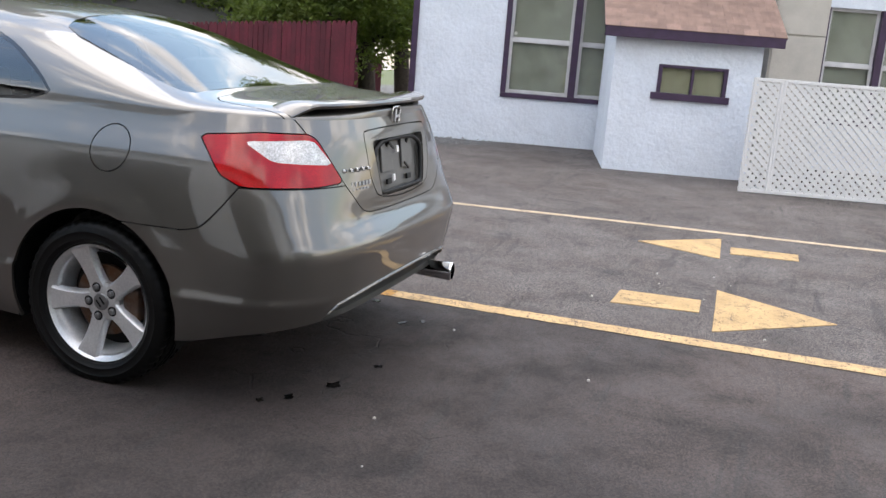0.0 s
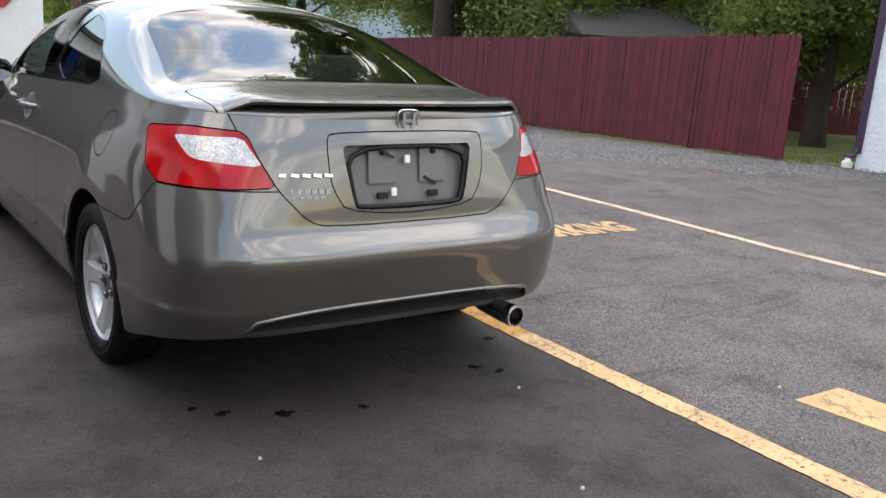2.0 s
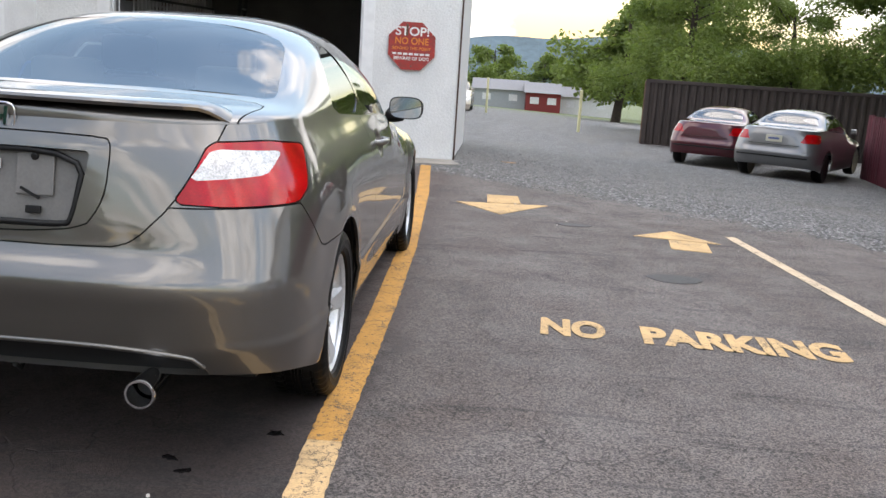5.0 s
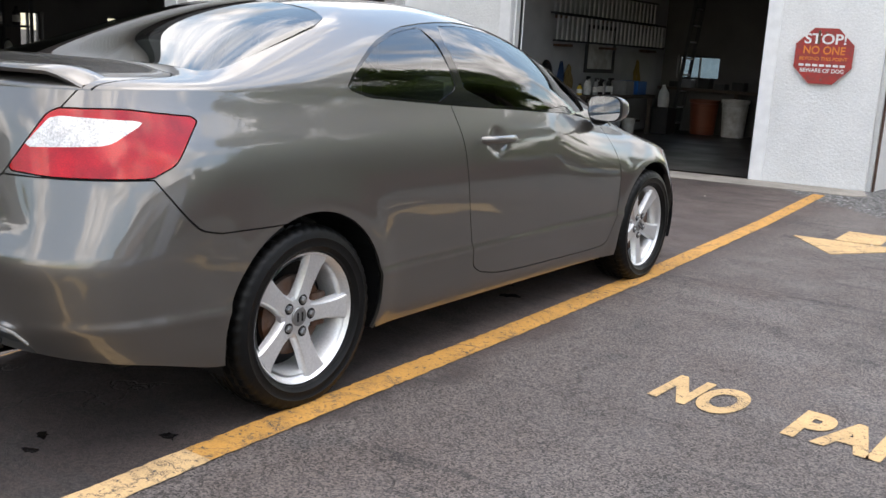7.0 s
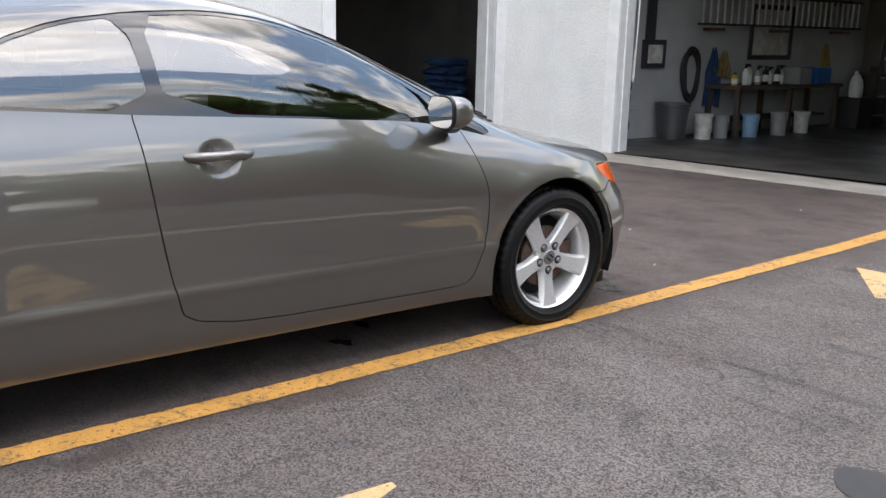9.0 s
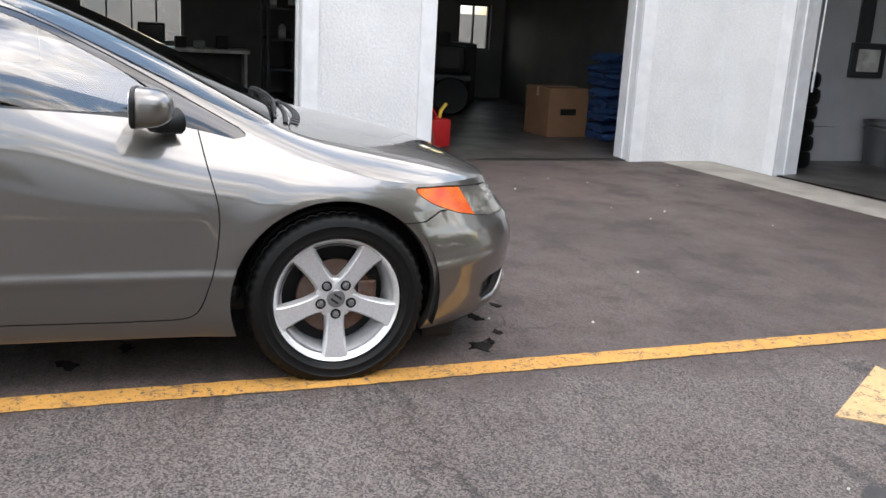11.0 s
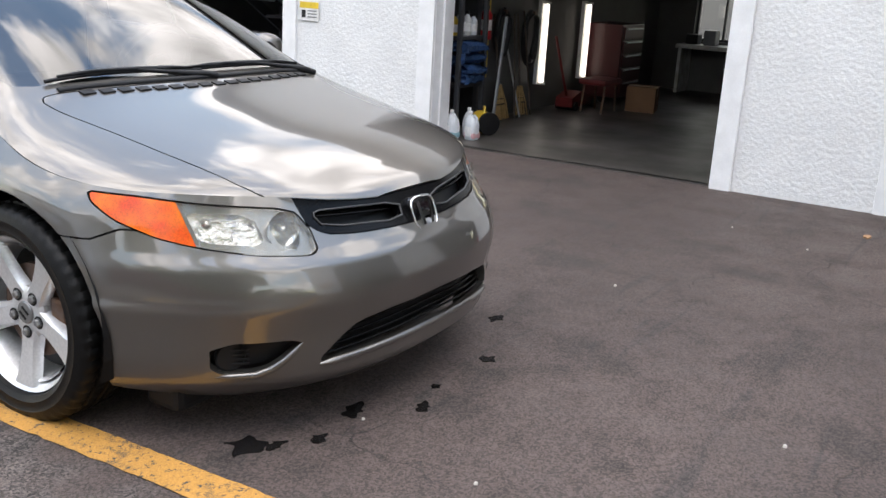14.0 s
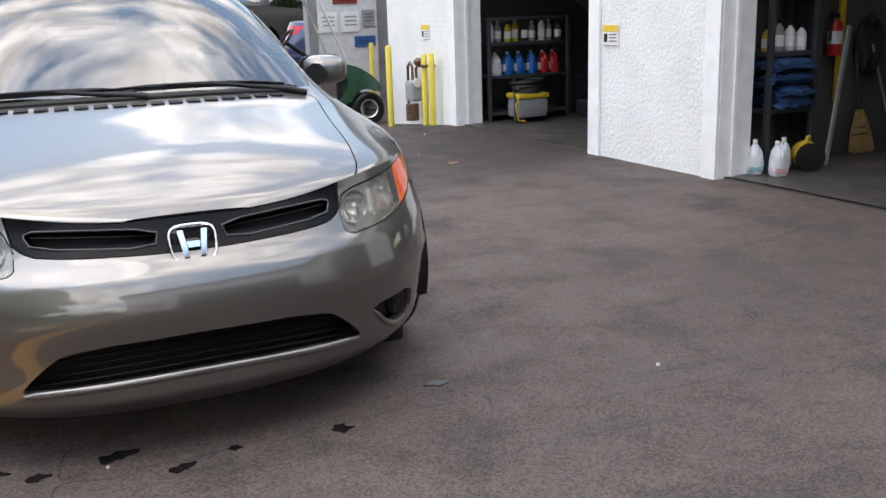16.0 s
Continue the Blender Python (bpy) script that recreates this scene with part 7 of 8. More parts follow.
CAUTION = material("caution_yellow", (0.72, 0.50, 0.03), 0.5, vary=0.15, scale=30)
for x in (4.255, 1.02):
    cs = tagged(empty("caution_sign"), "small white and yellow warning sign on the wall", "sign", "warning signs")
    part("plate", box((x - 0.095, -0.012, 0.845), (x + 0.095, -0.006, 0.995), 0.003, MA), SIGN_WHITE, cs)
    part("header", box((x - 0.094, -0.0145, 0.945), (x + 0.094, -0.0122, 0.994), 0, MA), CAUTION, cs)
    part("symbol", box((x - 0.075, -0.0145, 0.87), (x - 0.035, -0.0122, 0.93), 0, MA), BLACK, cs)
    for k in range(3):
        part("text_bar", box((x - 0.015, -0.0145, 0.872 + 0.024 * k), (x + 0.08, -0.0122, 0.882 + 0.024 * k), 0, MA), material("sign_grey_print", (0.2, 0.2, 0.2), 0.6), cs)
# rust-stained gate hinge strip on the side wall corner
tagged(part("hinge_strip", box((0.835, 8.45, -0.05), (0.855, 8.50, 2.6), 0.003), material("rusty_strip", (0.12, 0.07, 0.05), 0.8, vary=0.5, scale=8)), "rusty steel strip on the corner of the wall", "hinge")

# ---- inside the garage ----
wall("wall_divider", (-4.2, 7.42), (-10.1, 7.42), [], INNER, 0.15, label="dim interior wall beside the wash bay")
BLACK_RUBBER = material("black_rubber_hose", (0.010, 0.010, 0.011), 0.55, vary=0.2, scale=15)
GREY_PLASTIC = material("grey_plastic", (0.26, 0.265, 0.27), 0.5, vary=0.2, scale=12)
PAIL_WHITE = material("white_pail_plastic", (0.62, 0.62, 0.60), 0.45, vary=0.3, scale=9, tint=(0.40, 0.38, 0.34))
PAIL_BLUE = material("pale_blue_plastic", (0.22, 0.36, 0.52), 0.45, vary=0.2, scale=9)
BLUE = material("blue_plastic", (0.015, 0.12, 0.42), 0.4, vary=0.2, scale=10)
BLUE_CLOTH = material("blue_tarpaulin", (0.014, 0.050, 0.145), 0.7, vary=0.35, scale=8, fine=0.2, fscale=90, bump=0.5, bscale=30)
YELLOW_PLASTIC = material("yellow_plastic", (0.60, 0.40, 0.03), 0.45, vary=0.2, scale=10)
RED = material("red_plastic", (0.45, 0.012, 0.014), 0.4, vary=0.2, scale=10)
ORANGE = material("orange_plastic", (0.60, 0.13, 0.02), 0.45, vary=0.2, scale=10)
PINK = material("pink_fluid_jug", (0.62, 0.36, 0.36), 0.3, vary=0.1, scale=10)
CLEAR_JUG = material("milky_jug_plastic", (0.60, 0.62, 0.64), 0.3, vary=0.1, scale=10)
TEAL_JUG = material("teal_fluid_jug", (0.22, 0.38, 0.42), 0.3, vary=0.2, scale=10)
CARD = material("brown_cardboard", (0.17, 0.088, 0.043), 0.85, vary=0.15, scale=6, fine=0.08, fscale=160)
STRAW = material("broom_straw", (0.44, 0.28, 0.11), 0.9, vary=0.3, scale=30, fine=0.3, fscale=200)
WOODEN = material("dark_worn_wood", (0.075, 0.055, 0.042), 0.7, vary=0.3, scale=8)
ALUM = material("dull_aluminium", (0.55, 0.55, 0.56), 0.4, 0.6, vary=0.15, scale=12)
RACK_GREY = material("dark_grey_shelf_steel", (0.055, 0.057, 0.062), 0.5, 0.3, vary=0.2, scale=10)
TUBE_LIGHT = glowing("fluorescent_tube", (1.0, 0.93, 0.80), 1.3)
DARK_RED = material("dull_red_paint", (0.13, 0.010, 0.010), 0.5, vary=0.3, scale=12)
FLOOR_Z = 0.014


def pail(x, y, mat, r=0.105, h=0.29, label="white plastic pail on the wet floor"):
    root = tagged(empty("bucket", pose(x, y, FLOOR_Z)), label, "bucket", "buckets in the wash bay")
    for name, bm, m_ in (("body", lathe([(r * 0.84, 0), (r * 0.97, h * 0.80), (r * 0.98, h * 0.95)], 28), mat), ("rim", lathe([(r, h * 0.88), (r * 1.05, h * 0.90), (r * 1.05, h), (r * 0.99, h), (r * 0.92, h * 0.985), (0.01, h * 0.985)], 28), mat),
                         ("handle", tube([(r * math.cos(a), r * math.sin(a) * 0.35 + 0.02, h * 0.88 - r * 1.0 * abs(math.sin(a))) for a in [3.14159 * k / 14 for k in range(15)]], 0.004, 6), ALUM)):
        ob = part(name, bm, m_, root, smooth=40)
    return root


def bottle(x, y, z, mat, r=0.035, h=0.22, label="plastic bottle on a shelf", group="bottles on the shelves", cap=None, spray=False):
    root = tagged(empty("bottle", pose(x, y, z)), label, "bottle", group)
    part("body", lathe([(r * 0.9, 0), (r, 0.01), (r, h * 0.62), (r * 0.8, h * 0.74), (r * 0.38, h * 0.84), (r * 0.36, h * 0.9)], 16), mat, root, smooth=40)
    part("cap", lathe([(r * 0.44, h * 0.88), (r * 0.44, h), (r * 0.38, h + 0.002)], 12), cap or BLACK, root, smooth=40)
    part("label_band", lathe([(r * 1.015, h * 0.16), (r * 1.015, h * 0.52)], 16, cap=False), SIGN_WHITE, root)
    if spray:
        part("trigger", box((-r * 0.4, -0.008, h), (r * 1.3, 0.008, h + 0.03), 0.004), cap or BLACK, root)
    return root


def jug(x, y, z, mat, turn=0, k=1.0, label="translucent washer fluid jug with handle", group="fluid jugs", cap=None, fluid=None):
    root = tagged(empty("jug", pose(x, y, z, 0, 0, turn) @ Matrix.Diagonal((k, k, k, 1))), label, "jug", group)
    bm = bmesh.new()
    rings = []
    for w, d, zz, dx in ((0.060, 0.055, 0, 0), (0.066, 0.060, 0.015, 0), (0.066, 0.060, 0.15, 0), (0.058, 0.052, 0.19, -0.004), (0.036, 0.034, 0.225, -0.016), (0.018, 0.018, 0.245, -0.024), (0.018, 0.018, 0.26, -0.024)):
        rings.append([bm.verts.new((dx + w * math.copysign(abs(math.cos(a)) ** 0.6, math.cos(a)), d * math.copysign(abs(math.sin(a)) ** 0.6, math.sin(a)), zz)) for a in [6.28318 * j / 20 for j in range(20)]])
    for r0, r1 in zip(rings, rings[1:]):
        for j in range(20):
            bm.faces.new((r0[j], r0[(j + 1) % 20], r1[(j + 1) % 20], r1[j]))
    bm.faces.new(rings[0][::-1])
    bm.faces.new(rings[-1])
    part("body", bm, mat, root, smooth=45)
    part("grip", tube([(-0.008, 0, 0.235), (0.03, 0, 0.245), (0.058, 0, 0.22), (0.062, 0, 0.16)], 0.010, 8), mat, root, smooth=60)
    part("cap", lathe([(0.021, 0.258), (0.021, 0.278), (0.018, 0.281)], 16, Matrix.Translation((-0.024, 0, 0))), cap or SIGN_WHITE, root, smooth=40)
    if fluid:
        part("fluid", box((-0.0635, -0.057, 0.012), (0.0675, 0.0605, 0.075), 0.02), fluid, root, "coloured fluid showing through the plastic")
    part("label_band", box((-0.04, -0.0625, 0.04), (0.04, 0.0625, 0.13), 0.002), SIGN_WHITE, root)
    return root


def hose_coil(at, rx, rz, axis, n=6, label="coiled black hose hung on the wall"):
    root = tagged(empty("hose"), label, "hose")
    rr = random.Random(n)
    pts = []
    for i in range(n * 24 + 1):
        a = 6.28318 * i / 24
        s = 1 + 0.10 * math.sin(0.37 * a) + 0.05 * math.sin(1.7 * a)
        u, w, d = rx * s * math.sin(a), rz * s * math.cos(a) - 0.10 * rz * math.cos(2 * a), 0.018 + 0.03 * (i / 24 / n) + 0.012 * math.sin(2.3 * a)
        pts.append((at[0] + d, at[1] + u, at[2] + w) if axis == "x" else (at[0] + u, at[1] + d, at[2] + w))
    part("coil", tube(pts, 0.016, 7), BLACK_RUBBER, root, smooth=60)
    top = at[2] + rz * 0.92
    part("hook", box((at[0] - 0.004, at[1] - 0.02, top - 0.02), (at[0] + 0.07, at[1] + 0.02, top + 0.02), 0.006) if axis == "x" else box((at[0] - 0.02, at[1] - 0.004, top - 0.02), (at[0] + 0.02, at[1] + 0.07, top + 0.02), 0.006), STEEL, root)
    return root


def ladder(m, length, width, rungs, label):
    root = tagged(empty("ladder"), label, "ladder")
    for s in (0, width):
        part("rail", box((0, s - 0.014, -0.03), (length, s + 0.014, 0.03), 0.004, m), RACK_GREY, root)
    for k in range(rungs):
        x = length * (k + 0.5) / rungs
        part("rung", box((x - 0.014, 0.012, -0.014), (x + 0.014, width - 0.012, 0.014), 0.004, m), ALUM, root)
    return root


def bin_(x, y, r, h, mat, label):
    root = tagged(empty("bin", pose(x, y, FLOOR_Z)), label, "bin")
    part("body", lathe([(r * 0.82, 0), (r * 0.98, h * 0.94)], 28), mat, root, smooth=40)
    part("rim", lathe([(r * 0.98, h * 0.90), (r * 1.06, h * 0.92), (r * 1.06, h), (r * 0.96, h), (r * 0.94, h * 0.9)], 28), mat, root, smooth=40)
    part("band", lathe([(r * 1.0, h * 0.80), (r * 1.015, h * 0.82), (r * 1.0, h * 0.84)], 28, cap=False), mat, root)
    return root


def broom(x, y, lean, h=0.95, head=0.30, w=0.11, label="straw broom leaning on the wall"):
    """A fan of straws bound at the neck, on a stick."""
    root = tagged(empty("broom", pose(x, y, FLOOR_Z, lean[0], lean[1], 0)), label, "broom", "brooms")
    rr = random.Random(int(-x * 100))
    bm = bmesh.new()
    for k in range(70):
        u, v = rr.uniform(-1, 1), rr.uniform(-1, 1)
        foot = Vector((w * u, 0.030 * v, rr.uniform(0, 0.02)))
        add_tube(bm, [foot, Vector((w * u * 0.78, 0.026 * v, head * 0.45)), Vector((0.026 * u, 0.014 * v, head))], 0.004, 4, radii=[0.0035, 0.005, 0.004])
    part("bristles", bm, STRAW, root)
    for z, k in ((0.45, 0.80), (0.60, 0.62), (0.97, 0.30)):
        part("binding", lathe([(w * k, head * z - 0.006), (w * k + 0.003, head * z), (w * k, head * z + 0.006)], 20, Matrix.Diagonal((1, 0.34, 1, 1)), cap=False), WOODEN, root)
    part("stick", tube([(0, 0, head * 0.92), (0, 0, h)], 0.011, 8), WOODEN, root)
    return root


def tyre(x, y, z, r, w, tilt=0):
    return tagged(part("spare_tyre", lathe([(r * 0.62, -w * 0.42), (r * 0.85, -w / 2), (r * 0.97, -w * 0.36), (r, 0), (r * 0.97, w * 0.36), (r * 0.85, w / 2), (r * 0.62, w * 0.42), (r * 0.6, 0)], 30, pose(x, y, z, tilt, 0, 0), cap=False), RUBBER, smooth=40), "black used tyre stacked by the door", "tyre", "stacked tyres")


def carton(lo, hi, turn=0, label="brown cardboard box on the floor", mark=False):
    c = ((lo[0] + hi[0]) / 2, (lo[1] + hi[1]) / 2)
    root = tagged(empty("cardboard_box", pose(c[0], c[1], lo[2], 0, 0, turn)), label, "box")
    hx, hy, h = (hi[0] - lo[0]) / 2, (hi[1] - lo[1]) / 2, hi[2] - lo[2]
    part("body", box((-hx, -hy, 0), (hx, hy, h), 0.006), CARD, root)
    part("tape", box((-0.02, -hy - 0.001, h - 0.1), (0.02, hy + 0.001, h + 0.0015), 0), material("packing_tape", (0.33, 0.22, 0.12), 0.3), root)
    if mark:
        part("printed_bar", box((hx, -hy * 0.4, h * 0.45), (hx + 0.002, hy * 0.4, h * 0.58), 0), BLACK, root)
    return root


def rack(lo, hi, shelves, label):
    root = tagged(empty("shelf_rack"), label, "shelf")
    for x in (lo[0], hi[0]):
        for y in (lo[1], hi[1]):
            part("post", box((x - 0.018, y - 0.018, FLOOR_Z), (x + 0.018, y + 0.018, hi[2]), 0.003), RACK_GREY, root)
    for z in shelves:
        part("shelf", box((lo[0], lo[1], z - 0.03), (hi[0], hi[1], z), 0.003), RACK_GREY, root)
    return root


def window_unit(m, a, b, z0, z1, cols, thick=0.2):
    root = structure(empty("window_inside"), "dim aluminium-framed window in the back wall", "window")
    for x0, x1, q0, q1 in ((a, a + 0.03, z0, z1), (b - 0.03, b, z0, z1), (a + 0.03, b - 0.03, z0, z0 + 0.03), (a + 0.03, b - 0.03, z1 - 0.03, z1)):
        part("frame", box((x0, 0.05, q0), (x1, 0.11, q1), 0.003, m), RACK_GREY, root)
    w = (b - a - 0.06) / cols
    for k in range(cols):
        x0 = a + 0.03 + k * w
        if k:
            part("mullion", box((x0 - 0.012, 0.055, z0 + 0.03), (x0 + 0.012, 0.105, z1 - 0.03), 0.002, m), RACK_GREY, root)
        g = part("pane", box((x0 + 0.012, 0.078, z0 + 0.03), (x0 + w - 0.012, 0.082, z1 - 0.03), 0, m), PANE, root)
        g.visible_shadow = False
    return root


# windows in the back and far walls
MBK, _ = along((-10.0, 7.4), (-9.9, -4.6))
MFR, _ = along((0.6, 14.2), (-4.1, 14.0))
for a, b, z0, z1, c in ((0.35, 0.85, 0.72, 1.40, 2), (4.85, 6.2, 0.64, 1.32, 4), (1.9, 2.25, 0.75, 1.4, 2)):
    window_unit(MBK, a, b, z0, z1, c)
window_unit(MFR, 3.55, 4.30, 0.92, 1.32, 2)

# wash bay
hose_coil((-3.93, 9.62, 0.80), 0.14, 0.30, "x", 11)
panel = tagged(empty("panel_box"), "dark electrical box and conduit on the wall", "electrical box")
part("box", box((-4.02, 8.74, 0.86), (-3.92, 9.14, 1.20), 0.012), RACK_GREY, panel)
part("cover", box((-3.92, 8.80, 0.92), (-3.905, 9.06, 1.14), 0.006), PAIL_WHITE, panel, "pale panel cover")
part("conduit", box((-4.02, 8.78, 1.20), (-3.95, 8.96, 2.7), 0.01), RACK_GREY, panel)
part("lower_plate", box((-4.02, 8.76, 0.62), (-3.97, 8.98, 0.86), 0.008), RACK_GREY, panel)
tagged(part("pipe", tube([(-3.98, 8.28, 0.36), (-3.98, 8.70, 0.36), (-3.98, 8.74, 0.32), (-3.98, 8.76, 0.20)], 0.014, 8), BLACK_RUBBER, smooth=60), "thin dark pipe along the wall", "pipe")
cabinet = tagged(empty("wall_mirror"), "dark-framed white cabinet hung on the wall", "cabinet")
part("door", box((-3.99, 10.92, 1.02), (-3.95, 11.78, 1.62), 0.006), PAIL_WHITE, cabinet)
for y0, y1, z0, z1 in ((10.86, 10.92, 0.96, 1.68), (11.78, 11.84, 0.96, 1.68), (10.92, 11.78, 0.96, 1.02), (10.92, 11.78, 1.62, 1.68)):
    part("frame", box((-4.0, y0, z0), (-3.93, y1, z1), 0.005), RACK_GREY, cabinet)
ladder(Matrix.Translation((-3.70, 9.45, 1.40)) @ pose(0, 0, 0, 90, 0, 90), 3.7, 0.36, 26, "aluminium ladder hung flat along the wall")
ladder(Matrix.Translation((-3.82, 9.55, 1.78)) @ pose(0, 0, 0, 90, 0, 90), 3.5, 0.34, 24, "aluminium ladder hung flat along the wall")
for y in (9.9, 11.3, 12.8):
    tagged(part("ladder_bracket", box((-4.0, y - 0.02, 1.715), (-3.78, y + 0.02, 1.765), 0.005), STEEL), "steel wall bracket under the ladders", "bracket", "ladder brackets")
    tagged(part("ladder_bracket", box((-4.0, y - 0.02, 1.32), (-3.66, y + 0.02, 1.36), 0.005), STEEL), "steel wall bracket under the ladders", "bracket", "ladder brackets")
ladder(Matrix.Translation((-3.5, 13.35, 0.02)) @ pose(0, 0, 0, 0, -84, 0), 2.5, 0.36, 9, "aluminium ladder leaning upright by the back wall")
for x, y, mat, r, h, lb in ((-3.54, 9.48, PAIL_WHITE, 0.115, 0.31, "white plastic pail on the wet floor"), (-3.50, 9.78, GREY_PLASTIC, 0.10, 0.29, "grey plastic pail on the wet floor"), (-3.40, 10.26, PAIL_BLUE, 0.105, 0.29, "pale blue plastic pail on the wet floor"),
                            (-3.36, 10.82, GREY_PLASTIC, 0.11, 0.30, "grey plastic pail under the bench"), (-3.38, 11.38, PAIL_WHITE, 0.105, 0.29, "white plastic pail under the bench")):
    pail(x, y, mat, r, h, lb)
bin_(-3.72, 9.10, 0.20, 0.44, material("dark_galvanised", (0.10, 0.10, 0.105), 0.45, 0.4, vary=0.2), "dark ribbed metal waste bin by the wall")
bench = tagged(empty("workbench"), "dark wooden workbench along the wall", "workbench")
part("top", box((-3.98, 10.0, 0.60), (-3.42, 12.4, 0.65), 0.008), WOODEN, bench)
for x in (-3.92, -3.48):
    for y in (10.06, 11.2, 12.34):
        part("leg", box((x - 0.03, y - 0.03, FLOOR_Z), (x + 0.03, y + 0.03, 0.60), 0.004), WOODEN, bench)
part("lower_shelf", box((-3.95, 10.05, 0.20), (-3.62, 12.35, 0.23), 0.004), WOODEN, bench)
for k, (y, mat, h) in enumerate(((10.15, YELLOW_PLASTIC, 0.16), (10.42, SIGN_WHITE, 0.24), (10.53, PAIL_WHITE, 0.26), (10.64, GREY_PLASTIC, 0.22), (10.86, BLACK, 0.24), (10.98, SIGN_WHITE, 0.20), (11.08, BLACK, 0.25), (11.20, PAIL_WHITE, 0.22))):
    bottle(-3.62 - 0.03 * (k % 3), y, 0.65, mat, 0.042, h, "spray bottle standing on the workbench", "bottles on the workbench", spray=k % 2 == 1)
for y0, y1, mat in ((11.40, 11.68, GREY_PLASTIC), (11.82, 12.16, BLUE)):
    cr = tagged(empty("crate"), "plastic crate on the workbench", "crate")
    for n_, lo_, hi_ in (("front", (-3.50, y0, 0.65), (-3.48, y1, 0.86)), ("back", (-3.80, y0, 0.65), (-3.78, y1, 0.86)), ("side", (-3.78, y0, 0.65), (-3.50, y0 + 0.02, 0.86)), ("side", (-3.78, y1 - 0.02, 0.65), (-3.50, y1, 0.86)), ("base", (-3.78, y0 + 0.02, 0.65), (-3.50, y1 - 0.02, 0.67))):
        part(n_, box(lo_, hi_, 0.003), mat, cr)


def cloth(x, y, z0, z1, w, mat, label, axis="x"):
    bm = bmesh.new()
    rows = []
    for i in range(13):
        z = z1 + (z0 - z1) * i / 12
        k = 0.25 + 0.75 * min(1, i / 5)
        rows.append([bm.verts.new((x + 0.03 + 0.022 * math.sin(j * 1.3 + i * 0.2) * k, y + w * k * (j / 14 - 0.5) + 0.01 * math.sin(i), z + 0.02 * math.sin(j * 0.8)) if axis == "x" else (x + w * k * (j / 14 - 0.5), y + 0.03 + 0.022 * math.sin(j * 1.3 + i * 0.2) * k, z)) for j in range(15)])
    for r0, r1 in zip(rows, rows[1:]):
        for j in range(14):
            bm.faces.new((r0[j], r0[j + 1], r1[j + 1], r1[j]))
    ob = part("hanging_cloth", bm, mat, smooth=60)
    mod = ob.modifiers.new("thick", "SOLIDIFY")
    mod.thickness = 0.008
    return tagged(ob, label, "cloth")


cloth(-3.96, 10.10, 0.36, 1.10, 0.34, BLUE_CLOTH, "blue cloth hung on a wall hook")
cloth(-3.93, 10.28, 0.74, 1.06, 0.26, material("ochre_cloth", (0.20, 0.14, 0.05), 0.85, vary=0.2), "ochre cloth hung on a wall hook")
cloth(-3.985, 12.75, 0.66, 1.18, 0.30, material("dull_yellow_cloth", (0.30, 0.21, 0.05), 0.8, vary=0.2), "yellow rain jacket hung by the ladder")
jug(-3.42, 12.75, 0.45, CLEAR_JUG, 90, 1.3, "large milky jug on a stand")
tagged(part("stand", box((-3.62, 12.58, FLOOR_Z), (-3.25, 12.95, 0.45), 0.02), DARK), "dark stand beside the workbench", "stand")
for x, y, r, h, mat, lb in ((-2.95, 13.4, 0.24, 0.58, material("brown_orange_drum", (0.20, 0.055, 0.025), 0.5, vary=0.2), "orange-brown plastic drum at the back wall"), (-2.42, 13.4, 0.22, 0.62, PAIL_WHITE, "white plastic drum at the back wall"), (-1.7, 13.5, 0.24, 0.60, DARK, "dark drum at the back wall")):
    bin_(x, y, r, h, mat, lb)
shelf_b = tagged(empty("back_bench"), "dark bench with clutter under the window", "workbench")
part("top", box((-3.9, 13.55, 0.72), (-1.2, 13.95, 0.77), 0.006), WOODEN, shelf_b)
for x in (-3.85, -2.5, -1.25):
    part("leg", box((x - 0.03, 13.6, FLOOR_Z), (x + 0.03, 13.66, 0.72), 0.004), WOODEN, shelf_b)
for k, x in enumerate((-3.62, -3.40, -3.1, -2.8, -2.5)):
    tagged(part("toolbox", box((x - 0.10, 13.62, 0.77), (x + 0.10 - 0.02 * (k % 2), 13.85, 0.87 + 0.04 * (k % 3)), 0.012), (DARK, GREY_PLASTIC, DARK, RACK_GREY, DARK)[k]), "small dark tool box on the bench", "tool box", "clutter on the bench")
for k in range(6):
    tyre(-3.71, 7.95 + 0.012 * math.sin(k * 2.1), FLOOR_Z + 0.075 + 0.15 * k, 0.235, 0.148)
tagged(part("cable", tube([(-3.18, 7.74, 2.4), (-3.17, 7.73, 1.4), (-3.19, 7.735, 0.82), (-3.20, 7.74, 0.76), (-3.22, 7.75, 0.83), (-3.215, 7.76, 1.1)], 0.008, 6), SIGN_WHITE, smooth=60), "pale cable hanging beside the door jamb", "cable")
door_in = structure(empty("door_1"), "dark grey inner door by the tyres", "door")
part("leaf", box((-4.09, 7.62, 0.01), (-4.045, 8.22, 2.0), 0.006), material("slate_grey_door", (0.055, 0.065, 0.08), 0.5, vary=0.15), door_in)
part("handle", tube([(-4.045, 8.14, 0.86), (-4.0, 8.14, 0.86), (-3.995, 8.06, 0.86)], 0.011, 8), ALUM, door_in)

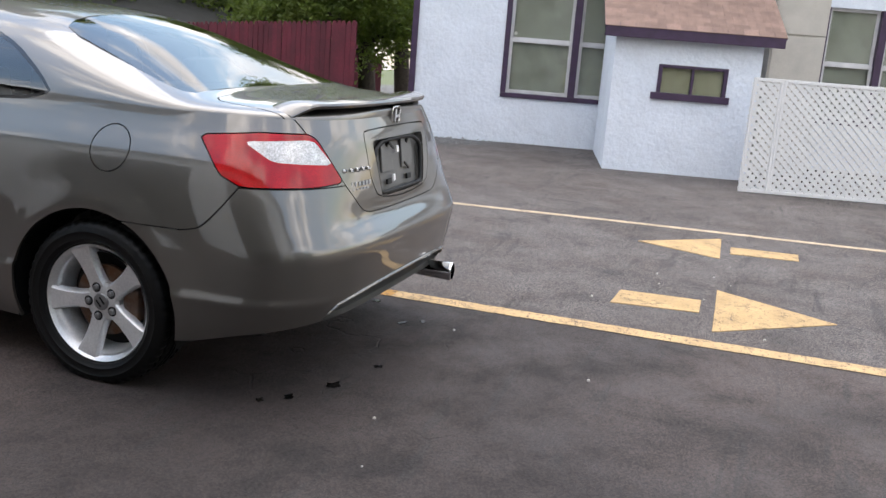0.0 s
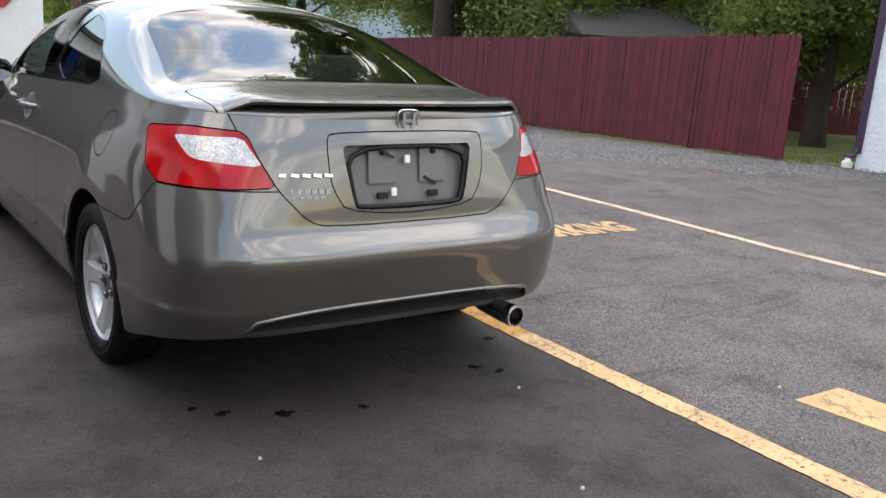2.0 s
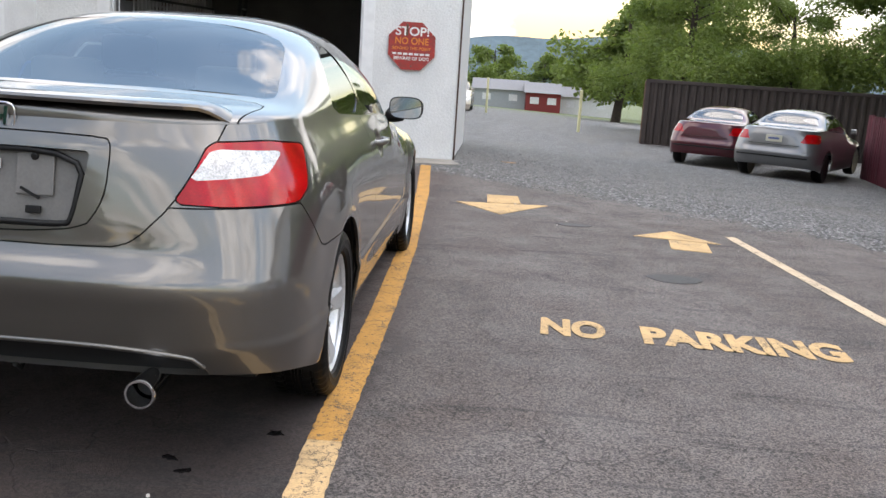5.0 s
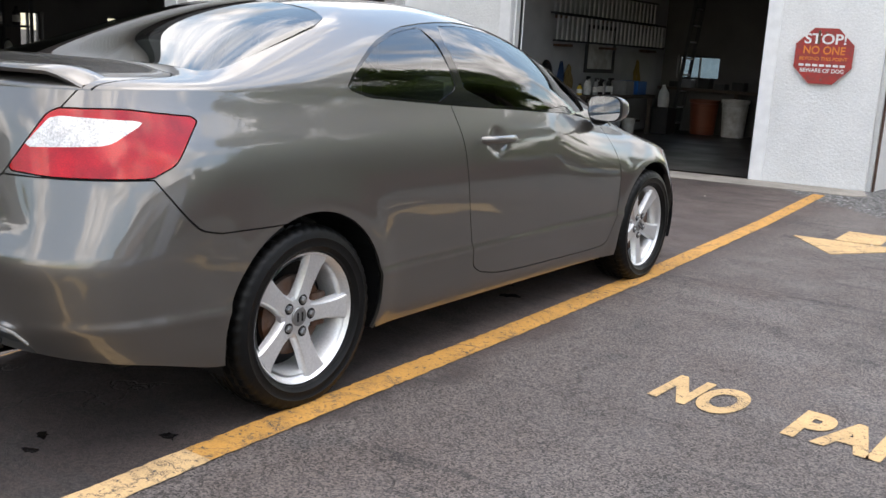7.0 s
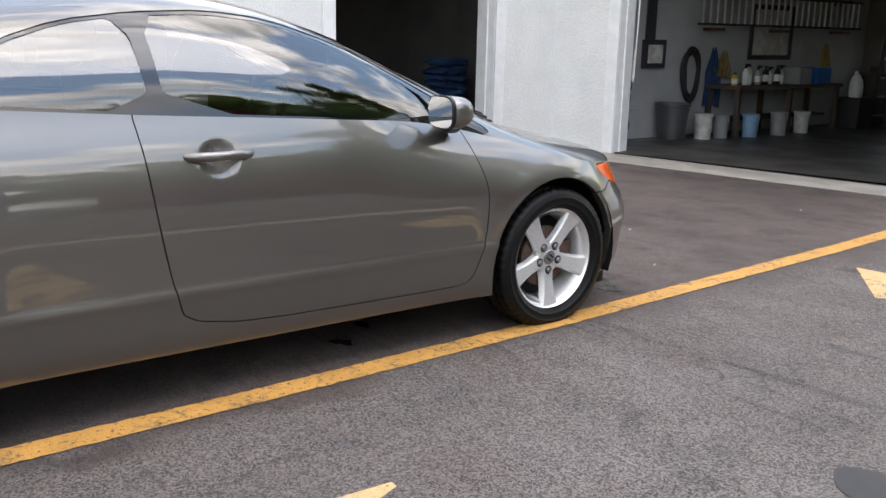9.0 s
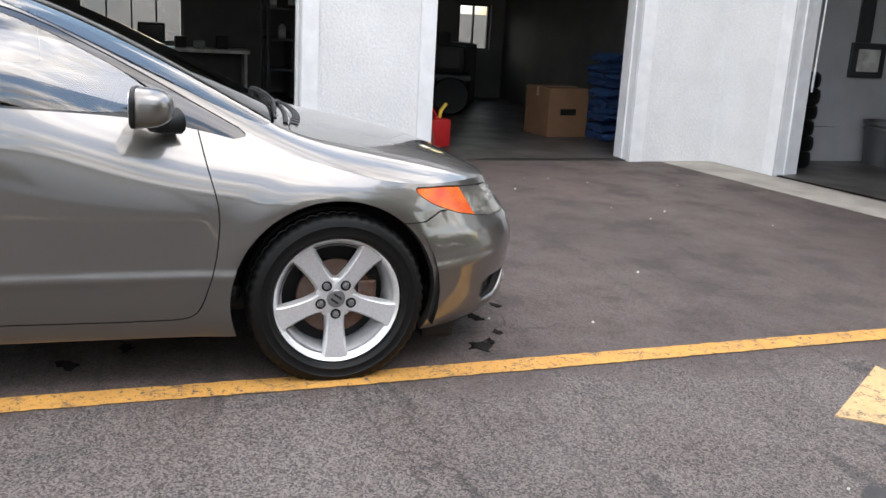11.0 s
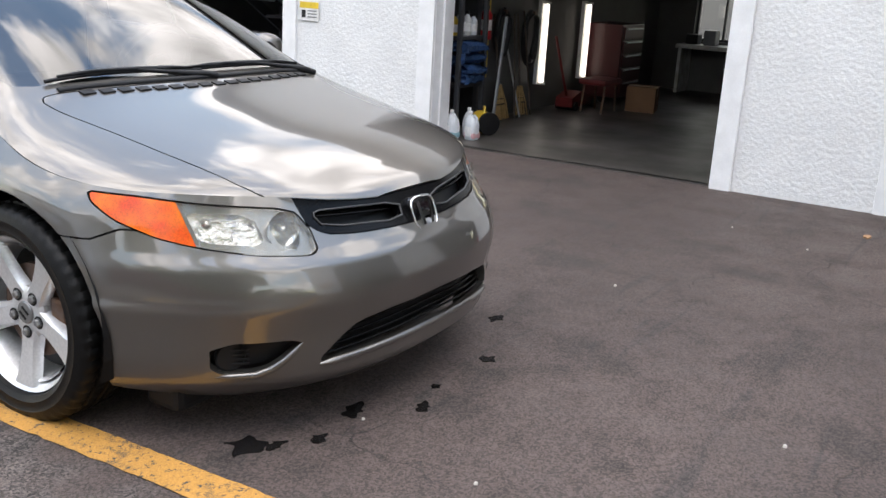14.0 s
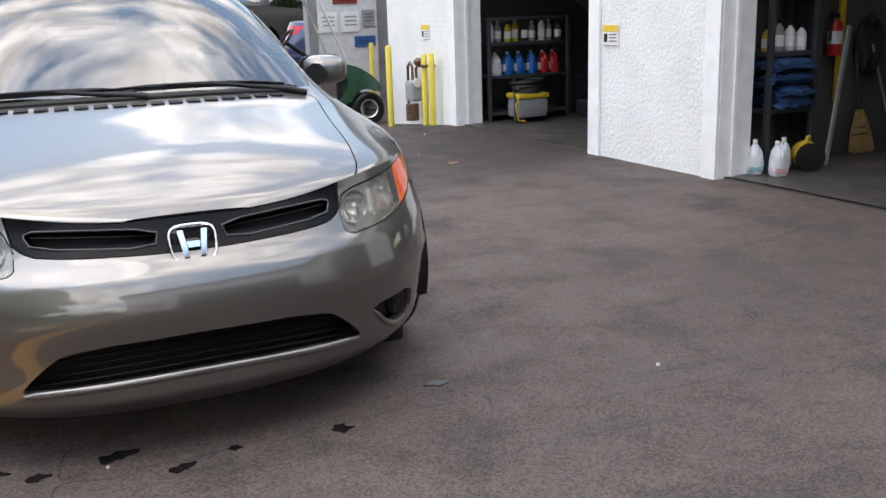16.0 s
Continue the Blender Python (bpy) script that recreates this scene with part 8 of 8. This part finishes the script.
# middle bay
part_y = 0.75
ext = tagged(empty("fire_extinguisher"), "red fire extinguisher hung on the wall", "extinguisher")
part("cylinder", lathe([(0.048, 0.74), (0.052, 0.76), (0.052, 0.95), (0.03, 0.99), (0.018, 1.0)], 20, Matrix.Translation((-5.02, part_y + 0.07, 0))), RED, ext, smooth=40)
part("valve", box((-5.04, part_y + 0.05, 1.0), (-4.98, part_y + 0.09, 1.035), 0.006), BLACK, ext)
part("horn", tube([(-5.0, part_y + 0.08, 1.01), (-4.955, part_y + 0.09, 0.96), (-4.955, part_y + 0.09, 0.84)], 0.011, 8), BLACK_RUBBER, ext)
part("label_band", lathe([(0.053, 0.82), (0.053, 0.91)], 20, Matrix.Translation((-5.02, part_y + 0.07, 0)), cap=False), SIGN_WHITE, ext)
tagged(part("yellow_bar", box((-5.155, part_y + 0.005, 0.40), (-5.105, part_y + 0.035, 1.25), 0.004, ), YELLOW_PLASTIC), "long yellow level bar hung on the wall", "bar")
hose_coil((-5.40, part_y, 0.80), 0.10, 0.19, "y", 6)
hose_coil((-5.98, part_y, 0.74), 0.12, 0.24, "y", 5, "dark reddish coiled cable hung on the wall")
broom(-5.32, part_y + 0.13, (8, 2), 0.95, 0.32)
broom(-5.72, part_y + 0.12, (8, -3), 0.95, 0.28)
for x, dx, h in ((-5.52, -0.12, 0.95), (-5.62, 0.16, 0.80), (-5.85, 0.02, 0.98)):
    tagged(part("rod", tube([(x, part_y + 0.16, FLOOR_Z), (x + dx, part_y + 0.02, h)], 0.009, 8), ALUM if dx > 0.1 else WOODEN), "tool handle leaning on the wall", "tool handle", "tool handles")
for x in (-6.2, -7.23):
    lamp = tagged(empty("tube_lamp"), "lit upright fluorescent work light on the wall", "work light", "work lights")
    part("tube", lathe([(0.004, 0.29), (0.022, 0.30), (0.022, 1.04), (0.004, 1.05)], 14, Matrix.Translation((x, part_y + 0.08, 0))), TUBE_LIGHT, lamp)
    part("holder", box((x - 0.035, part_y, 0.27), (x + 0.035, part_y + 0.045, 1.08), 0.006), SIGN_WHITE, lamp)
    for z in (0.27, 1.05):
        part("socket", box((x - 0.03, part_y + 0.045, z), (x + 0.03, part_y + 0.11, z + 0.02), 0.005), SIGN_WHITE, lamp)
jack = tagged(empty("trolley_jack"), "red trolley jack on the floor", "jack")
part("frame", prism([(-0.30, 0.05), (0.30, 0.05), (0.30, 0.14), (0.10, 0.20), (-0.30, 0.12)], -0.09, 0.09, pose(-6.75, 0.98, 0, 90, 0, 0)), DARK_RED, jack)
for x in (-6.98, -6.52):
    part("wheel", lathe([(0.045, -0.11), (0.045, 0.11)], 16, pose(x, 0.98, 0.06, 90, 0, 0)), BLACK, jack)
part("lever", tube([(-6.50, 0.98, 0.16), (-6.20, 0.95, 0.75)], 0.014, 8), DARK_RED, jack)
stool = tagged(empty("creeper_seat"), "low red-padded mechanic stool", "stool")
part("cushion", box((-6.92, 1.10, 0.29), (-6.48, 1.40, 0.35), 0.025), DARK_RED, stool)
for x in (-6.88, -6.52):
    for y in (1.14, 1.36):
        part("leg", tube([(x, y, FLOOR_Z), (x * 0.2 + -6.7 * 0.8 + (x + 6.7) * 0.6, y, 0.29)], 0.012, 8), STEEL, stool)
chest = tagged(empty("tool_chest"), "dark red steel tool chest against the wall", "tool chest")
part("body", box((-8.05, 0.76, 0.08), (-7.40, 1.16, 0.86), 0.012), material("dark_red_enamel", (0.055, 0.006, 0.007), 0.4, vary=0.15), chest)
for k in range(5):
    dr = part("drawer", box((-8.01, 1.16, 0.12 + 0.145 * k), (-7.44, 1.175, 0.25 + 0.145 * k), 0.004), material("red_drawer_enamel", (0.065, 0.006, 0.007), 0.4, vary=0.15), chest)
    part("handle", box((-7.95, 1.176, 0.225 + 0.145 * k), (-7.50, 1.192, 0.24 + 0.145 * k), 0.003), ALUM, dr)
for x in (-7.98, -7.47):
    part("castor", lathe([(0.04, -0.02), (0.04, 0.02)], 14, pose(x, 0.96, 0.054, 0, 90, 0)), BLACK, chest)
carton((-7.30, 1.40, FLOOR_Z), (-7.00, 1.70, 0.27), 12)
bin_(-7.9, 2.35, 0.19, 0.50, DARK, "black plastic waste bin near the bench")
bb = tagged(empty("parts_bench"), "pale bench along the back wall with a monitor", "workbench")
part("top", box((-9.72, 1.15, 0.56), (-9.25, 3.4, 0.61), 0.006), PAIL_WHITE, bb)
for y in (1.2, 2.3, 3.35):
    part("side_panel", box((-9.70, y - 0.02, FLOOR_Z), (-9.28, y + 0.02, 0.56), 0.004), PAIL_WHITE, bb)
mon = tagged(empty("monitor"), "old dark computer monitor on the bench", "monitor")
part("case", box((-9.62, 1.95, 0.66), (-9.38, 2.30, 0.92), 0.02), DARK, mon)
part("screen", box((-9.38, 1.98, 0.69), (-9.374, 2.27, 0.89), 0.004), GLOSS_BLACK, mon)
part("stand", box((-9.58, 2.04, 0.61), (-9.42, 2.21, 0.66), 0.01), DARK, mon)
for k, (y, h) in enumerate(((1.3, 0.12), (1.52, 0.18), (2.5, 0.15), (2.75, 0.10), (3.05, 0.17))):
    tagged(part("desk_clutter", box((-9.58, y - 0.08, 0.61), (-9.40, y + 0.07, 0.61 + h), 0.015), (DARK, GREY_PLASTIC)[k % 2]), "small dark item lying on the bench", "clutter", "bench clutter")
jug(-4.08, 1.10, FLOOR_Z, CLEAR_JUG, 60, 0.80, "milky jug with teal washer fluid on the floor", fluid=TEAL_JUG)
jug(-4.15, 1.24, FLOOR_Z, CLEAR_JUG, 80, 0.80, "milky jug with pink fluid on the floor", fluid=PINK)
jug(-4.30, 1.12, FLOOR_Z, CLEAR_JUG, 30, 0.80, "empty milky jug on the floor")
drum = tagged(empty("small_drum"), "yellow and black compressor drum on the floor", "drum")
part("shell", lathe([(0.080, -0.09), (0.092, -0.075), (0.092, 0.075), (0.080, 0.09)], 24, pose(-4.48, 1.16, 0.108, 0, 90, 60)), YELLOW_PLASTIC, drum, smooth=40)
part("end_cap", lathe([(0.094, 0.065), (0.094, 0.10), (0.02, 0.105)], 24, pose(-4.48, 1.16, 0.108, 0, 90, 60)), BLACK, drum, smooth=40)
part("carry_grip", tube([(-4.53, 1.13, 0.19), (-4.51, 1.14, 0.235), (-4.45, 1.18, 0.235), (-4.43, 1.19, 0.19)], 0.010, 8), YELLOW_PLASTIC, drum)
rack((-4.62, 0.76, 0), (-4.22, 1.04, 1.9), (0.42, 0.80, 1.22, 1.6), "dark steel shelf rack with bottles and tarpaulin")
for k in range(4):
    bottle(-4.57 + 0.10 * k, 0.95, 0.80, (CLEAR_JUG, PAIL_WHITE, GREY_PLASTIC, YELLOW_PLASTIC, CLEAR_JUG, PAIL_WHITE, BLUE)[k], 0.036, 0.17 + 0.02 * (k % 3))
for k in range(4):
    bottle(-4.56 + 0.10 * k, 0.93, 1.22, (GREY_PLASTIC, DARK, PAIL_WHITE)[k % 3], 0.04, 0.18 + 0.03 * (k % 2))


def heap(lo, hi, n, mat, name, label, category, seed):
    """Folded layers of cloth or bags, one slumped over the next."""
    rr = random.Random(seed)
    root = tagged(empty(name), label, category)
    h = (hi[2] - lo[2]) / n
    for k in range(n):
        dx, dy = rr.uniform(-0.035, 0.035), rr.uniform(-0.03, 0.03)
        bm = bmesh.new()
        add_box(bm, (lo[0] + dx, lo[1] + dy, lo[2] + h * k), (hi[0] + dx, hi[1] + dy, lo[2] + h * (k + 1.12)))
        bmesh.ops.subdivide_edges(bm, edges=bm.edges[:], cuts=7, use_grid_fill=True)
        ctr = Vector(((lo[0] + hi[0]) / 2, (lo[1] + hi[1]) / 2, lo[2] + h * (k + 0.5)))
        for v in bm.verts:
            d = v.co - ctr
            ex, ey = abs(d.x) / (hi[0] - lo[0]) * 2, abs(d.y) / (hi[1] - lo[1]) * 2
            pinch = 1 - 0.75 * max(ex, ey) ** 5
            v.co.z = ctr.z + d.z * pinch + 0.02 * math.sin(9 * v.co.y + k * 1.7) * max(ex, ey) + rr.uniform(-0.012, 0.012)
            v.co.x += rr.uniform(-0.014, 0.014)
            v.co.y += 0.012 * math.sin(14 * v.co.x + k)
            v.co.z = max(v.co.z, lo[2])
        part("layer", bm, mat, root, smooth=60)
    return root


heap((-4.58, 0.78, 0.42), (-4.26, 1.10, 0.74), 4, BLUE_CLOTH, "folded_tarpaulin", "folded blue tarpaulin on the rack", "tarpaulin", 4)
tagged(part("steel_post", box((-4.76, 0.75, 0), (-4.69, 0.92, 2.75), 0.006), RACK_GREY), "grey steel post beside the rack", "post")
tagged(part("leaning_board", box((-0.012, -0.008, 0), (0.018, 0.008, 0.95), 0.003, pose(-4.70, 1.12, FLOOR_Z, 0, -8, 0)), GREY_PLASTIC), "pale board leaning on the rack", "board")

# far bay
can = tagged(empty("fuel_can"), "red plastic fuel can on the floor", "fuel can")
FM = pose(-4.72, 4.63, FLOOR_Z, 0, 0, 20)
part("body", box((-0.14, -0.17, 0), (0.14, 0.17, 0.27), 0.03, FM), RED, can, smooth=50)
part("grip", tube([FM @ Vector(p) for p in ((0, -0.12, 0.26), (0, -0.09, 0.335), (0, 0.04, 0.345), (0, 0.08, 0.27))], 0.018, 8), RED, can, smooth=60)
part("spout", tube([FM @ Vector(p) for p in ((0, 0.12, 0.26), (0, 0.14, 0.34), (0, 0.20, 0.40))], 0.02, 10), YELLOW_PLASTIC, can, smooth=60)
tagged(part("jack_stand", lathe([(0.07, 0), (0.06, 0.02), (0.035, 0.20), (0.022, 0.22), (0.022, 0.33), (0.03, 0.34)], 18, Matrix.Translation((-4.24, 4.50, FLOOR_Z))), material("rusty_red_steel", (0.16, 0.03, 0.02), 0.6, vary=0.3), smooth=40), "rusty red steel stand by the jamb", "stand")
carton((-5.95, 6.14, FLOOR_Z), (-5.45, 6.64, 0.54), 8, "large brown cardboard box on the garage floor", True)
heap((-5.55, 6.68, FLOOR_Z), (-5.12, 7.02, 0.92), 10, BLUE_CLOTH, "bag_stack", "stack of folded blue bags by the wall", "bags", 6)
tagged(part("orange_pot", lathe([(0.06, 0), (0.075, 0.16), (0.08, 0.165), (0.05, 0.17)], 20, Matrix.Translation((-4.22, 7.02, FLOOR_Z))), ORANGE, smooth=40), "orange plastic pot by the door jamb", "pot")
mower = tagged(empty("mower"), "dark ride-on mower deep in the bay", "mower")
MM = pose(-7.9, 5.3, FLOOR_Z, 0, 0, 70)
for x, r in ((-0.55, 0.16), (0.55, 0.24)):
    for y in (-0.36, 0.36):
        wh = part("wheel", lathe([(r * 0.5, -0.07), (r * 0.9, -0.08), (r, -0.05), (r, 0.05), (r * 0.9, 0.08), (r * 0.5, 0.07)], 22, MM @ pose(x, y, r, 90, 0, 0)), RUBBER, mower, smooth=40)
        part("rim", lathe([(r * 0.5, -0.05), (r * 0.5, 0.05)], 18, MM @ pose(x, y, r, 90, 0, 0)), GREY_PLASTIC, wh)
part("hood", box((-0.75, -0.24, 0.24), (0.05, 0.24, 0.62), 0.06, MM), DARK, mower)
part("chassis", box((-0.70, -0.20, 0.14), (0.75, 0.20, 0.24), 0.02, MM), DARK, mower)
part("fender", box((0.25, -0.42, 0.42), (0.80, 0.42, 0.50), 0.04, MM), DARK, mower)
part("seat", box((0.32, -0.20, 0.50), (0.70, 0.20, 0.85), 0.07, MM), BLACK, mower)
part("steering_wheel", tube([MM @ Vector((0.12 + 0.05 * math.cos(a), 0.16 * math.sin(a), 0.78 + 0.14 * math.cos(a))) for a in [k * 6.28318 / 20 for k in range(20)]], 0.013, 8, closed=True), BLACK, mower)
part("reflector", box((-0.10, 0.43, 0.16), (-0.04, 0.45, 0.28), 0.004, MM), ORANGE, mower, "orange side reflector")
rack((-9.6, 3.6, 0), (-8.9, 4.8, 1.7), (0.4, 0.8, 1.2, 1.6), "dark shelf rack at the back wall")
for k in range(9):
    bottle(-9.05, 3.68 + 0.125 * k, 0.8 if k % 2 else 1.2, (GREY_PLASTIC, PAIL_WHITE, DARK)[k % 3], 0.05, 0.2 + 0.02 * (k % 3))
for y, h in ((4.15, 0.9), (5.95, 1.0), (6.35, 0.85)):
    tagged(part("equipment_case", box((-9.5, y - 0.25, FLOOR_Z), (-8.9, y + 0.2, h), 0.04), DARK), "dark stacked equipment at the back wall", "equipment", "stacked equipment")
tagged(part("hanging_hose", tube([(-6.3, 7.36, 1.6), (-6.35, 7.34, 0.9), (-6.25, 7.33, 0.75), (-6.15, 7.34, 0.95), (-6.2, 7.36, 1.6)], 0.018, 8), RED, smooth=60), "red hose hanging on the dim wall", "hose")

# near bay
rack((-4.98, -3.02, 0), (-4.05, -2.68, 1.05), (0.10, 0.47, 0.80, 1.05), "dark steel shelf rack with bottles and jugs")
for k in range(9):
    bottle(-4.93 + 0.10 * k, -2.80 - 0.03 * (k % 2), 0.80, (RACK_GREY, GREY_PLASTIC, PAIL_WHITE, GREY_PLASTIC, DARK, YELLOW_PLASTIC, YELLOW_PLASTIC, GREY_PLASTIC, CLEAR_JUG)[k % 9], 0.036, 0.20 + 0.015 * (k % 3), cap=SIGN_WHITE if k % 2 else None)
for x, mat in ((-4.18, CLEAR_JUG), (-4.32, BLUE), (-4.45, BLUE), (-4.60, BLUE), (-4.74, RED), (-4.86, RED)):
    jug(x, -2.78, 0.47, mat, 90, 0.82, "coloured fluid jug on the steel shelf")
vac = tagged(empty("shop_vacuum"), "grey and yellow wet vacuum cleaner on the floor", "vacuum cleaner")
part("tank", box((-4.55, -2.62, 0.06), (-4.22, -2.36, 0.25), 0.03), GREY_PLASTIC, vac, smooth=50)
part("band", box((-4.56, -2.63, 0.25), (-4.21, -2.35, 0.30), 0.015), YELLOW_PLASTIC, vac)
part("motor_head", lathe([(0.14, 0.30), (0.15, 0.34), (0.11, 0.41), (0.02, 0.43)], 24, Matrix.Translation((-4.38, -2.49, 0))), DARK, vac, smooth=50)
part("hose", tube([(-4.24, -2.40, 0.34)] + [(-4.38 + 0.17 * math.cos(a), -2.49 + 0.13 * math.sin(a), 0.36 + 0.02 * a / 3) for a in [0.35 * k for k in range(34)]] + [(-4.18, -2.38, 0.20), (-4.17, -2.36, 0.03)], 0.017, 8), BLACK_RUBBER, vac, smooth=60)
part("cord", tube([(-4.22, -2.36, 0.28), (-4.16, -2.33, 0.20), (-4.18, -2.32, 0.05), (-4.26, -2.31, 0.03)], 0.008, 6), YELLOW_PLASTIC, vac)
for x in (-4.50, -4.27):
    for y in (-2.58, -2.40):
        part("castor", lathe([(0.028, -0.015), (0.028, 0.015)], 12, pose(x, y, 0.042, 90, 0, 0)), BLACK, vac)
stair = tagged(empty("stair"), "dark steel stair rising inside the bay", "stairs")
for y in (-2.25, -1.75):
    part("stringer", prism([(-4.75, 1.35), (-4.55, 1.35), (-6.75, 0.0), (-6.95, 0.0)], -y - 0.02, -y + 0.02, pose(0, 0, 0, 90, 0, 0)), RACK_GREY, stair)
for k in range(7):
    part("tread", box((-6.72 + 0.30 * k, -2.2, 0.16 + 0.185 * k), (-6.44 + 0.30 * k, -1.8, 0.19 + 0.185 * k), 0.004), RACK_GREY, stair)
for k, (x, y, h, mat) in enumerate(((-5.25, -2.9, 0.42, DARK), (-5.65, -2.8, 0.35, BLUE), (-6.1, -2.9, 0.5, DARK), (-6.6, -2.7, 0.8, RACK_GREY), (-5.2, -2.5, 0.18, DARK))):
    tagged(part("tool_case", box((x - 0.16, y - 0.12, FLOOR_Z), (x + 0.16, y + 0.12, h), 0.03), mat), "dark equipment case on the floor", "case", "equipment cases")

# glass lets daylight into rooms and cabin
for ob in bpy.data.objects:
    if ob.type == "MESH" and any(s.material in (PANE, CAR_GLASS, LAMP_COVER) for s in ob.material_slots):
        ob.visible_shadow = False
